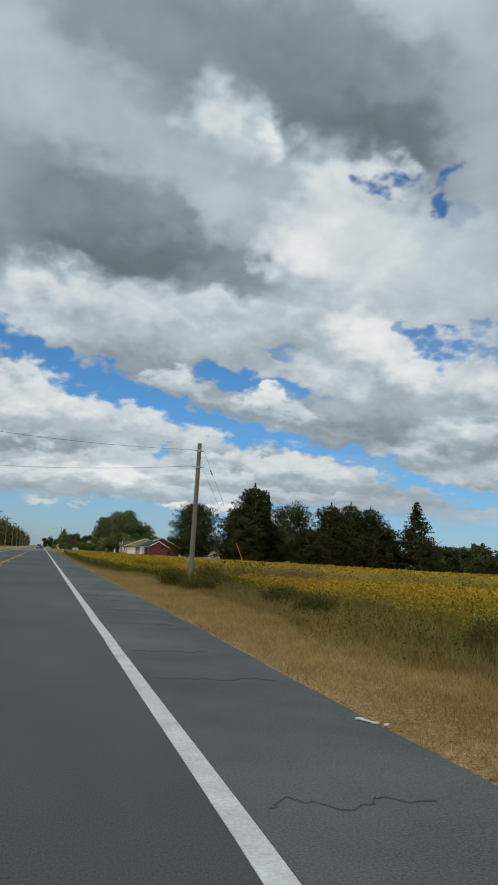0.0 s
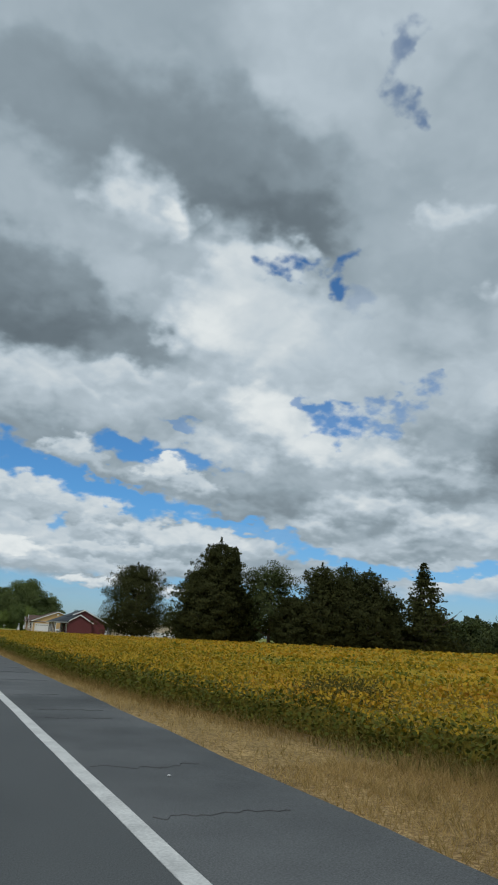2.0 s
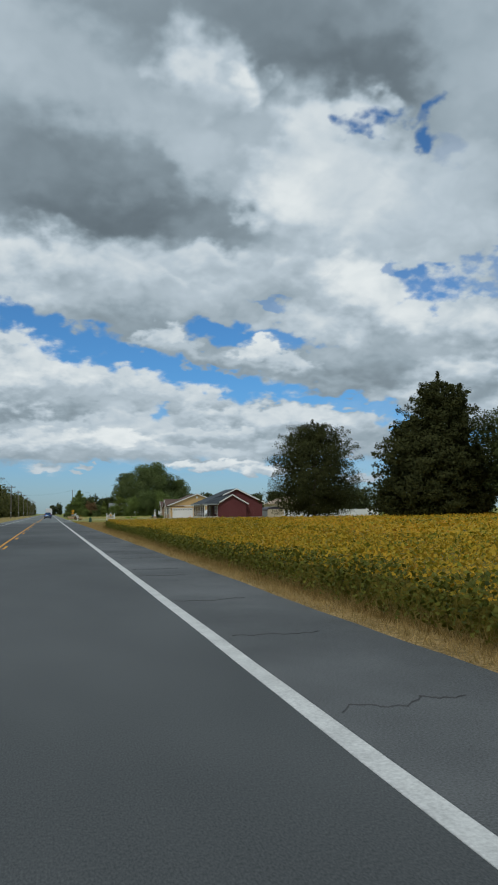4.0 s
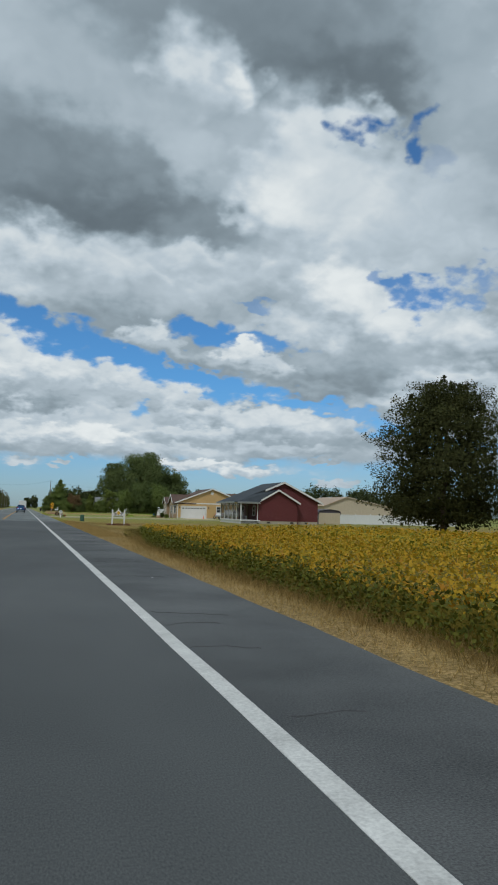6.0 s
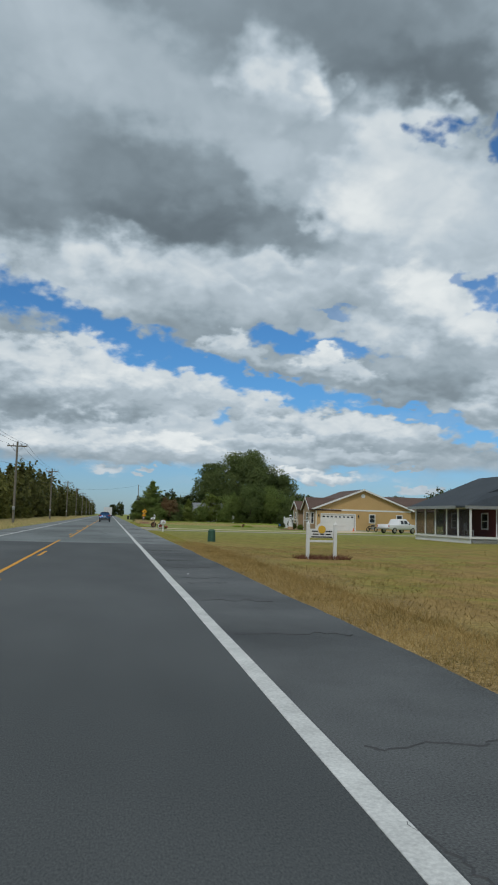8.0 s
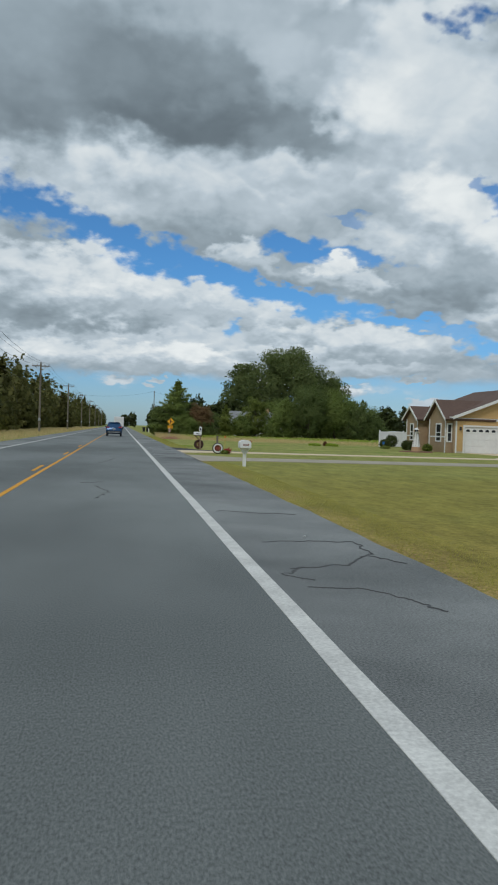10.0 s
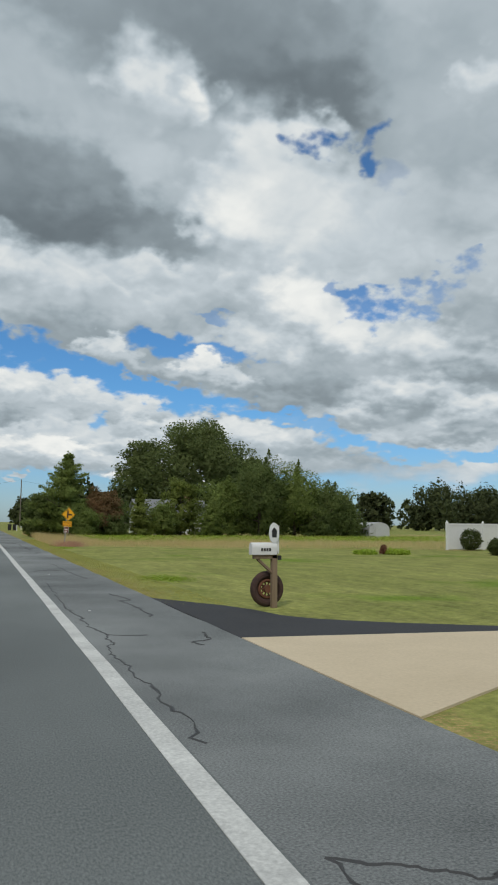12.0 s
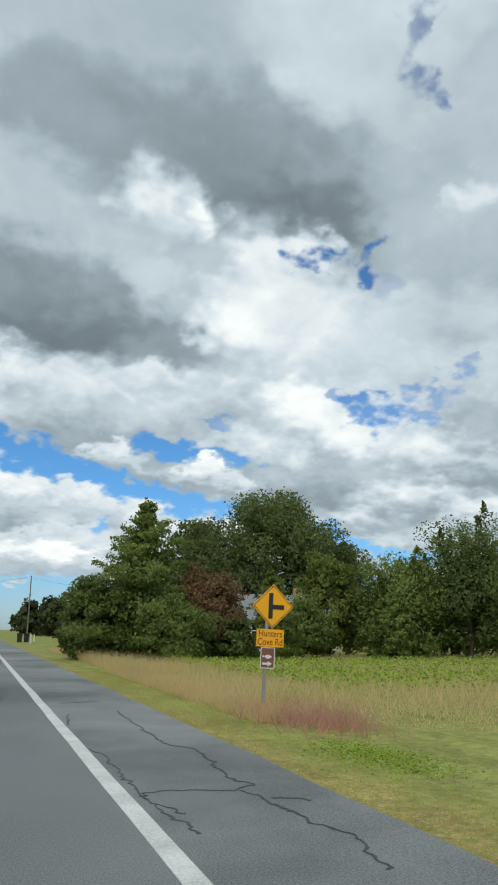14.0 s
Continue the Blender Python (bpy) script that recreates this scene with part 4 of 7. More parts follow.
NEW_STEPS = [-900, -100] + [-30 + 0.75 * i for i in range(301)] + [OLD_FROM]
OLD_STEPS = [OLD_FROM + 0.75 * i for i in range(290)] + [420, 600, 1200, FAR]
for inner, outer, steps, mat in ((EDGE_LINE + 0.1, ROAD_RIGHT, NEW_STEPS, SHOULDER), (EDGE_LINE + 0.1, ROAD_RIGHT, OLD_STEPS, OLD_SHOULDER), (ROAD_LEFT + 1.9, ROAD_LEFT, NEW_STEPS, SHOULDER), (ROAD_LEFT + 1.9, ROAD_LEFT, OLD_STEPS, OLD_SHOULDER)):
    bm = bmesh.new()
    last = None
    for y in steps:
        a, b = bm.verts.new((inner, y, 0.0)), bm.verts.new((ragged(outer, y, 0.05), y, -0.004))
        c = bm.verts.new((b.co.x + (0.06 if outer > inner else -0.06), y, -0.06))
        if last:
            bm.faces.new((last[0], last[1], b, a))
            bm.faces.new((last[1], last[2], c, b))
        last = (a, b, c)
    tagged(part("shoulder", bm, mat), "paved road shoulder of coarse grey asphalt", "road shoulder", kind="structure")


def stripe(name, x, y0, y1, width, mat, label):
    bm = bmesh.new()
    n = max(int((y1 - y0) / 1.5), 2)
    last = None
    for i in range(n + 1):
        y = y0 + (y1 - y0) * i / n
        j = 0.012 * noise.noise(Vector((x, y * 0.9, 1.0)))
        row = [bm.verts.new((x - width / 2 + j, y, 0.0)), bm.verts.new((x - width / 2 + j, y, 0.005)), bm.verts.new((x + width / 2 + j, y, 0.005)), bm.verts.new((x + width / 2 + j, y, 0.0))]
        if last:
            for k in range(3):
                bm.faces.new((last[k], last[k + 1], row[k + 1], row[k]))
        else:
            bm.faces.new(row)
        last = row
    bm.faces.new(list(reversed(last)))
    return tagged(part(name, bm, mat), label, "road marking", kind="structure")


stripe("edge_line", EDGE_LINE, -200, 1500, 0.17, WHITE_LINE, "worn white edge line along the shoulder")
stripe("edge_line", LEFT_LINE, -200, 1500, 0.15, WHITE_LINE, "worn white edge line of the opposite lane")
stripe("centre_line", MIDDLE - 0.13, -200, 196, 0.11, YELLOW_LINE, "solid yellow centre line")
stripe("centre_line", MIDDLE + 0.13, 204, 900, 0.11, YELLOW_LINE, "solid yellow centre line")
for i in range(26):
    y = -60 + 12.2 * i
    stripe("centre_dash", MIDDLE + (0.13 if y < 196 else -0.13), y, y + 3.0, 0.11, YELLOW_LINE, "short yellow centre dash")


def seal(points, width, wild=1.0):
    """A poured tar seam over a crack, as a ribbon with a rounded back."""
    bm = bmesh.new()
    rows = []
    fine_pts = []
    for (x0, y0), (x1, y1) in zip(points, points[1:]):
        for i in range(16):
            f = i / 16
            fine_pts.append((x0 + (x1 - x0) * f, y0 + (y1 - y0) * f))
    fine_pts.append(points[-1])
    for i, (x, y) in enumerate(fine_pts):
        nx_, ny_ = noise.noise(Vector((x * 2.3, y * 1.9, 2.0))), noise.noise(Vector((x * 3.1, y * 2.3, 6.0)))
        x += wild * 0.16 * nx_ + wild * 0.09 * noise.noise(Vector((x * 8.0, y * 7.0, 3.0))) + 0.05 * noise.noise(Vector((x * 19.0, y * 17.0, 1.0)))
        y += wild * 0.24 * ny_ + wild * 0.14 * noise.noise(Vector((x * 9.0, y * 6.0, 5.0)))
        rows.append(Vector((x, y, 0.0)))
    last = None
    for i, p in enumerate(rows):
        way = rows[min(i + 1, len(rows) - 1)] - rows[max(i - 1, 0)]
        side = Vector((-way.y, way.x, 0)).normalized() * width * max(0.15, 0.68 + 0.6 * noise.noise(p * 1.9) + 0.7 * noise.noise(p * 9.0)) / 2
        row = [bm.verts.new(p - side + Vector((0, 0, -0.001))), bm.verts.new(p + Vector((0, 0, 0.006))), bm.verts.new(p + side + Vector((0, 0, -0.001)))]
        if last:
            bm.faces.new((last[0], last[1], row[1], row[0]))
            bm.faces.new((last[1], last[2], row[2], row[1]))
        last = row
    return tagged(part("crack_seal", bm, SEAL), "black tar seam over a crack in the shoulder", "crack seal", kind="structure")


rs = random.Random(5)
LANE_CRACKS = [[(-0.4, 212.6), (-0.2, 214.0), (-0.5, 215.6)], [(-0.9, 216.4), (-0.3, 216.8)], [(-0.6, 226.0), (-0.2, 230.0)]]
NEAR_SEAMS = [
    [(1.54, 161.5), (1.65, 160.8)], [(1.52, 158.5), (1.64, 158.2), (1.60, 157.4)], [(1.55, 157.3), (1.7, 156.9), (1.6, 156.4)], [(1.57, 154.1), (1.69, 154.3), (1.71, 154.5)], [(1.51, 155.7), (1.75, 155.8)],
    [(1.6, 128.3), (2.6, 127.9)], [(1.54, 127.0), (1.88, 127.2), (2.32, 127.1)], [(1.55, 125.4), (1.95, 125.5), (2.31, 125.3)], [(1.68, 122.7), (2.3, 122.7)], [(1.63, 154.4), (2.1, 154.3), (2.5, 154.3), (3.27, 154.0)],
    [(1.85, 207.2), (2.63, 207.3), (3.08, 207.2), (3.06, 206.4), (2.54, 205.6), (1.87, 205.4)], [(2.98, 206.2), (3.24, 205.7)], [(2.02, 205.5), (1.69, 205.1), (1.96, 204.8)], [(1.7, 210.7), (3.0, 210.3)], [(1.78, 204.5), (2.28, 204.4), (2.59, 204.0), (2.78, 203.6)],
]
FAR_SEAMS = [
    [(1.79, 253.3), (1.66, 247.9), (1.73, 245.9), (1.84, 244.6), (1.68, 243.4), (1.70, 241.8), (1.72, 239.6)], [(1.82, 244.6), (2.34, 244.5)], [(2.84, 250.4), (2.95, 249.0), (2.76, 248.8), (2.88, 247.5), (2.78, 246.3)],
    [(3.02, 244.6), (3.05, 244.0), (2.71, 243.7), (2.83, 243.5)], [(2.64, 262.1), (2.75, 256.7), (2.91, 254.7)], [(1.8, 258.0), (2.3, 258.3), (2.6, 258.0)], [(1.8, 266.6), (2.0, 268.4)], [(2.84, 272.6), (2.97, 271.5), (2.7, 271.1), (2.74, 270.5)],
    [(2.69, 285.4), (2.6, 282.6), (2.6, 280.8), (2.85, 280.4), (2.74, 279.2), (2.66, 278.4), (2.83, 278.1), (2.49, 277.8), (1.94, 278.0), (1.67, 278.0)], [(2.55, 277.8), (2.72, 277.1), (2.69, 276.6), (2.80, 276.2), (2.74, 275.2)], [(2.72, 277.5), (3.05, 277.2)],
    [(1.76, 284.9), (1.59, 283.3)], [(1.55, 280.8), (1.66, 279.9), (1.63, 278.8), (1.63, 277.8), (1.72, 277.1), (1.78, 276.4)], [(1.67, 278.0), (1.64, 277.6), (1.85, 277.1)], [(1.8, 287.0), (2.6, 287.3)],
]
for row in LANE_CRACKS:
    seal(row, 0.026)
DRIVE_SEAMS = [
    [(2.37, 232.5), (2.12, 232.5), (2.03, 232.7), (2.2, 232.9), (2.52, 232.8), (2.87, 232.7)], [(1.79, 231.6), (2.23, 231.6), (2.51, 231.7), (2.79, 231.9)], [(2.44, 231.05), (2.72, 231.0), (3.03, 231.0)],
    [(1.73, 237.8), (1.67, 236.5), (1.58, 235.3), (1.6, 234.4), (2.25, 234.3), (2.84, 233.9)], [(1.73, 237.8), (2.24, 237.4), (2.81, 237.7), (2.88, 237.2)],
]
for row in DRIVE_SEAMS:
    seal(row, 0.03, 0.2)
for row in NEAR_SEAMS + FAR_SEAMS:
    seal(row, 0.042, 0.45)
seal([(3.40, 228.6), (3.36, 231.0), (3.40, 234.0), (3.36, 236.6)], 0.045)
for i in range(64):
    y = -8 + i * 3.3 + rs.uniform(-1.2, 1.2)
    if 198 < y < 214 or 119 < y < 130 or 152 < y < 156:
        continue
    x = rs.uniform(1.6, 1.9)
    seal([(x, y), (x + rs.uniform(0.4, 0.8), y + rs.uniform(-0.1, 0.1)), (x + rs.uniform(0.9, 1.5), y + rs.uniform(-0.15, 0.15))], rs.uniform(0.018, 0.042))

# driveways
def drive(name, outline, mat, label, top):
    tagged(part(name, slab(outline, -0.2, top), mat), label, "driveway", kind="structure")


drive("driveway", [(3.46, 230.0), (6.0, 231.2), (60, 231.6), (60, 234.2), (6.2, 234.6), (3.46, 237.0)], GRAVEL, "worn grey driveway across the lawn", -0.012)
drive("driveway", [(3.46, 239.8), (5.2, 240.8), (9.0, 241.2), (27.0, 241.2), (33.0, 248.0), (33.0, 256.4), (28.2, 256.4), (28.0, 249.0), (24.0, 243.3), (9.0, 243.4), (3.46, 244.0)], CONCRETE, "pale concrete driveway to the garage", -0.008)
drive("driveway_apron", [(3.46, 244.02), (3.94, 243.72), (4.86, 243.64), (9.0, 243.42), (7.4, 244.1), (6.18, 244.8), (5.77, 245.1), (5.22, 245.55), (4.87, 246.1), (4.7, 247.0), (4.43, 247.7), (3.46, 249.4)], NEW_TAR, "fresh black asphalt patch beside the driveway", -0.010)

# ---- field, verge and lawn growth ----
rg = np.random.default_rng(11)
FIELD_Y0, FIELD_Y1 = -40.0, 157.8


def field_edge(y):
    """Where the crop begins across the road."""
    return np.interp(y, [-40, 14, 34, 48, 56, 64, 90, 112, 120, 146, 150, 154, 158.2], [9.5, 9.0, 8.0, 6.0, 4.6, 4.1, 4.1, 4.3, 4.5, 4.6, 4.9, 5.5, 5.9])


def canopy(x, y):
    return 0.62 + 0.10 * np.sin(x * 0.37 + 1.3 * np.sin(y * 0.11)) * np.sin(y * 0.23) + 0.05 * np.sin(x * 8.25) + 0.05 * np.sin(y * 1.9 + x)


def crop_points(n, x_in, x_out, low, high):
    y = rg.uniform(FIELD_Y0, FIELD_Y1, n)
    x = field_edge(y) + x_in + (x_out - x_in) * rg.uniform(0, 1, n) ** 1.35
    z = canopy(x, y) * rg.uniform(low, high, n)
    return np.stack([x, y, z], 1)


# solid lower canopy of the crop
nx, ny = 90, 260
gx = np.linspace(0, 1, nx)[:, None] ** 2.2
gy = np.linspace(FIELD_Y0, FIELD_Y1, ny)[None, :]
sx = field_edge(gy) + 0.25 + gx * 330
sy = gy + 0 * sx
sz = canopy(sx, sy) * 0.88 + rg.normal(0, 0.035, sx.shape)
sz[0, :] = -0.03
sz[:, 0], sz[:, -1] = -0.03, -0.03
ids = np.arange(nx * ny).reshape(nx, ny)
fc = np.stack([ids[:-1, :-1], ids[1:, :-1], ids[1:, 1:], ids[:-1, 1:]], -1).reshape(-1, 4)
# near the road one looks in between the leaves, down to a sheet coloured dark for their shade
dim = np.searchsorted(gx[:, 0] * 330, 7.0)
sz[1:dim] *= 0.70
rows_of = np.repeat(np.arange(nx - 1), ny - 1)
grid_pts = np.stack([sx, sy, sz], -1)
tagged(soup("soybean_stems", grid_pts, fc[rows_of < dim], SOY_STEM_SHADE), "dark green and brown sheet for the shade among soybean stems near the road", "crop", kind="stuff")
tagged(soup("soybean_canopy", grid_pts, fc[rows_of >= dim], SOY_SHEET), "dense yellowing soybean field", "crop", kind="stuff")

def leaves(pts, size, lie, mat, label):
    up = rg.normal(0, 0.42, pts.shape) + (-0.25, 0, 0.9)
    up /= np.linalg.norm(up, axis=1)[:, None]
    v, fc = leaf_cards(pts, size, rg, lie, up)
    tagged(soup("soybean_leaves", v, fc, mat, np.repeat(up, 4, 0)), label, "crop", kind="stuff")


leaves(crop_points(150000, 0.0, 5.0, 0.66, 1.18), 0.060, 0.3, SOY_LEAF, "yellow and green soybean leaves near the road")
leaves(crop_points(86000, 4.6, 14.0, 0.72, 1.16), 0.105, 0.4, SOY_LEAF, "yellow and green soybean leaves")
edge_pts = crop_points(80000, -0.15, 0.5, 0.05, 1.0)
leaves(edge_pts[edge_pts[:, 1] > 28], 0.06, 0.3, SOY_GREEN, "green lower leaves along the field's edge")
leaves(crop_points(46000, 13.0, 45.0, 0.86, 1.14), 0.19, 0.6, SOY_LEAF, "yellow and green soybean leaves")
leaves(crop_points(22000, 42.0, 230.0, 0.88, 1.12), 0.6, 0.7, SOY_LEAF, "yellow and green soybean leaves far across the field")


def strip(n, x0, x1, y0, y1, z=-0.03):
    return np.stack([rg.uniform(x0, x1, n), rg.uniform(y0, y1, n), np.full(n, z)], 1)


def sward(name, pts, height, width, mat, label, lean=0.35, skyward=False):
    v, fc = blades(pts, height, width, rg, lean)
    # a stand of blades takes the light as a soft slope that faces the sky
    up = rg.normal(0, 0.45, pts.shape) + (-0.15, 0, 0.8)
    up /= np.linalg.norm(up, axis=1)[:, None]
    return tagged(soup(name, v, fc, mat, np.repeat(up, len(v) // len(pts), 0) if skyward else None), label, "grass", kind="stuff")


# straw verge, flattened at the road and taller at the crop
n = 150000
y = np.where(np.arange(n) < 105000, rg.uniform(-4, 48, n), rg.uniform(48, 200, n))
f = rg.uniform(0, 1, n) ** 0.8
outer = np.where(y < 40, 6.4, np.where(y < 157, np.minimum(field_edge(y) + 0.1, 6.0), 5.0))
pts = np.stack([ROAD_RIGHT + 0.02 + f * (outer - ROAD_RIGHT), y, np.full(n, -0.03)], 1)
tufts = 0.5 + 0.5 * np.sin(pts[:, 0] * 5.3 + 2.0 * np.sin(pts[:, 1] * 1.7)) * np.sin(pts[:, 1] * 3.1 + 1.3 * np.sin(pts[:, 0] * 2.9))
sward("straw_grass", pts, 0.07 + 0.13 * tufts * (0.4 + 0.6 * f), 0.0046, DRY_GRASS, "dry tan grass along the road's edge", 0.7)
keep = pts[((f > 0.9) | ((f > 0.6) & (y > 50))) & (y < 156)]
sward("straw_grass", keep + rg.normal(0, 0.1, keep.shape) * (1, 1, 0), 0.27, 0.0055, STRAW_TALL, "taller dry grass in front of the crop", 0.4)
thin_lawn = np.stack([4.7 + 15 * rg.uniform(0, 1, 46000) ** 1.8, rg.uniform(157.5, 196, 46000), np.full(46000, -0.03)], 1)
worn = np.sin(thin_lawn[:, 0] * 0.9 + 1.6 * np.sin(thin_lawn[:, 1] * 0.33)) * np.sin(thin_lawn[:, 1] * 0.71 + 0.5 * thin_lawn[:, 0]) + rg.normal(0, 0.35, 46000)
sward("straw_grass", thin_lawn[worn > -0.15], 0.055, 0.006, DRY_GRASS, "withered straw standing in the thin lawn", 0.8, True)
sward("straw_grass", strip(22000, ROAD_RIGHT + 0.03, 4.9, 157, 194), 0.065, 0.005, DRY_GRASS, "dry tan grass between the lawn and the road", 0.6)
# weeds round the pole and before the field
pts = strip(84000, 6.0, 11.2, -12, 50)
pts[:, 0] += 0.8 * np.sin(pts[:, 1] * 0.35)
clumps = 0.55 + 0.55 * np.sin(pts[:, 0] * 2.1 + 1.5 * np.sin(pts[:, 1] * 0.8)) * np.sin(pts[:, 1] * 1.3 + pts[:, 0])
sward("weeds", pts, (0.16 + 0.38 * clumps) * np.clip((pts[:, 0] - 5.2) / 2.6, 0.5, 1.45), 0.007, WEED, "tall brown and green weeds before the field", 0.45, True)
p = pts[:34000] + rg.normal(0, 0.15, (34000, 3)) * (1, 1, 0)
leafy = clumps[:34000] > 0.8
p[:, 2] = rg.uniform(0.0, 0.5, 34000) * clumps[:34000]
p = p[leafy]
v, fc = leaf_cards(p, 0.05, rg)
tagged(soup("weed_leaves", v, fc, LEAF_WEED), "olive leaves of weeds before the field", "weeds", kind="stuff")
for cx, cy, cr, ch in ((5.9, 33.2, 0.6, 0.75), (7.7, 33.4, 0.9, 1.0), (8.8, 31.8, 1.0, 0.9), (6.3, 29.6, 0.7, 0.6), (8.9, 40.5, 1.1, 1.0), (8.2, 35.6, 0.8, 0.8), (10.4, 32.0, 1.3, 1.0), (12.0, 33.4, 1.2, 1.1), (7.7, 20.0, 0.6, 0.5), (8.2, 24.5, 0.7, 0.5), (8.6, 12.5, 0.7, 0.5), (7.4, 46.0, 0.9, 0.8), (7.0, 52.0, 1.0, 0.8)):
    m = 4800
    d = rg.normal(size=(m, 3))
    d /= np.linalg.norm(d, axis=1)[:, None]
    p = d * (rg.uniform(0.2, 1, m) ** 0.45)[:, None] * (cr, cr, ch * 0.55) + (cx, cy, ch * 0.45)
    p[:, 2] = np.maximum(p[:, 2], 0.0)
    v, fc = leaf_cards(p + rg.normal(0, 0.10, p.shape), 0.046, rg)
    tagged(soup("weed_bush", v, fc, LEAF_WEED if cx < 10 else LEAF_RED), "low tangled green bush among the weeds", "bush")
# overgrown ditch that parts the two fields
m = 30000
t = rg.uniform(0, 1, m) ** 1.4
pts = np.stack([8.0 + 62 * t, 34.5 + 17 * t + rg.normal(0, 1.3, m), np.full(m, -0.03)], 1)
sward("ditch_weeds", pts, 1.0, 0.014, WEED, "tall brown weeds along a field ditch", 0.28)
m = 16000
t = rg.uniform(0, 1, m) ** 1.4
clump = 0.5 + 0.5 * np.sin(t * 60) * np.sin(t * 23 + 1)
p = np.stack([8.5 + 60 * t, 34.5 + 16.5 * t + rg.normal(0, 0.9, m), np.abs(rg.normal(0.35, 0.32, m)) * (0.5 + 0.8 * clump)], 1)
v, fc = leaf_cards(p, 0.10, rg)
tagged(soup("ditch_bushes", v, fc, LEAF_WEED), "green scrub along a field ditch", "bushes", kind="stuff")
# lawn blades near the road, and the tall grass beyond the lawn
lawn = strip(60000, ROAD_RIGHT + 0.04, 4.6, 196, 300)
lawn = lawn[(lawn[:, 1] < 229.5) | (lawn[:, 1] > 248)]
sward("lawn_grass", lawn, 0.03, 0.0035, LAWN_BLADE, "ragged edge of the mown lawn", 0.6)
pts = np.stack([5.2 + np.abs(rg.normal(0, 1.6, 16000)), rg.normal(157.9, 0.5, 16000), np.full(16000, -0.03)], 1)
sward("weeds", pts, 0.42, 0.005, WEED, "brown weeds at the corner of the crop", 0.6)
p = pts[:9000] + rg.normal(0, 0.1, (9000, 3)) * (1, 1, 0)
p[:, 2] = rg.uniform(0.0, 0.5, 9000) ** 1.4
v, fc = leaf_cards(p, 0.06, rg)
tagged(soup("weed_leaves", v, fc, LEAF_WEED), "olive leaves of weeds at the corner of the crop", "weeds", kind="stuff")
n = 92000
x = 5.0 + 60 * rg.uniform(0, 1, n) ** 1.7
y0 = np.maximum(283.0 - 0.50 * (x - 4.0), 273.0) + 0.9 * np.sin(x * 0.35) + 0.5 * np.sin(x * 1.3 + 1.0)
y = y0 + (326.0 - y0) * rg.uniform(0, 1, n) ** 1.3
patch = 0.5 + 0.5 * np.sin(x * 0.21 + 1.7 * np.sin(y * 0.13)) * np.sin(y * 0.27 + 0.8)
rise = np.clip((y - y0) / 6.5, 0.12, 1.0) * (0.55 + 0.6 * patch) * np.where((x > 9.5) & (y > 287), 0.62, 1.0)
v, fc = blades(np.stack([x, y, np.full(n, -0.03)], 1), 0.52 * rise, 0.0085, rg, 0.4)
tagged(soup("tall_grass", v, fc, TALL_GRASS), "tall tan seed grass beyond the lawn", "grass", kind="stuff")
sward("tall_grass", strip(16000, 4.6, 5.8, 283, 300), 0.22, 0.006, TALL_GRASS, "tall tan seed grass round the signpost", 0.45)
pts = np.stack([8.5 + 40 * rg.uniform(0, 1, 32000) ** 1.4, 287.5 + 18 * rg.uniform(0, 1, 32000), rg.uniform(0.06, 0.34, 32000)], 1)
up = rg.normal(0, 0.35, pts.shape) + (0, 0, 0.9)
up /= np.linalg.norm(up, axis=1)[:, None]
v, fc = leaf_cards(pts, 0.07, rg, 0.5, up)
tagged(soup("green_crop", v, fc, GREEN_CROP, np.repeat(up, 4, 0)), "low bright green leaves among the tall grass", "crop", kind="stuff")
p = rg.normal(0, 1, (5000, 2))[:1300]
pts = np.stack([5.5 + 0.45 * p[:, 0], 282.8 + 0.9 * p[:, 1], np.full(1300, -0.03)], 1)
sward("pink_grass", pts, 0.34, 0.007, PINK_GRASS, "patch of pinkish seed grass at the lawn's edge", 0.5)
# spots of fresh clover in the lawn
for cx, cy, rx, ry in ((4.9, 279.4, 0.3, 0.7), (5.0, 254.6, 0.3, 0.6), (7.3, 166.4, 0.45, 1.2)):
    p = rg.normal(0, 1, (5000, 2))
    pts = np.stack([cx + rx * p[:, 0], cy + ry * p[:, 1], -0.03 + rg.uniform(0, 0.015, 5000)], 1)
    pts = pts[pts[:, 0] > ROAD_RIGHT + 0.1]
    up = rg.normal(0, 0.25, pts.shape) + (0, 0, 0.95)
    up /= np.linalg.norm(up, axis=1)[:, None]
    v, fc = leaf_cards(pts, 0.024, rg, 0.96, up)
    tagged(soup("clover_patch", v, fc, GREEN_CROP, np.repeat(up, 4, 0)), "bright green clover patch in the lawn", "clover", kind="stuff")
# far side of the road
sward("verge_grass", strip(40000, -17, -8.2, 150, 480), 0.30, 0.02, TALL_GRASS, "dry grass on the far side of the road", 0.4)

# ---- trees ----
DARK_TREE = "dark green broadleaf tree beyond the field"
tree("old_cedar", 34.4, 175.0, 13.8, 7.0, "dome", LEAF_CEDAR, "round dark old cedar standing alone by the lawn", 0.9, 52000, 0.14, 3)
tree("tall_cedar", 43.4, 156.5, 17.4, 5.6, "dome", LEAF_CEDAR, "tall ragged dark cedar at the field's end", 0.5, 36000, 0.20, 4)
tree("broadleaf_tree", 40.6, 158.0, 12.4, 5.2, "dome", LEAF_CEDAR, "dark ragged tree at the field's end", 0.4, 18000, 0.24, 40)
tree("tall_cedar", 46.8, 157.5, 15.8, 3.6, "cedar", LEAF_CEDAR, "tall ragged dark cedar at the field's end", 0.8, 13000, 0.24, 41)
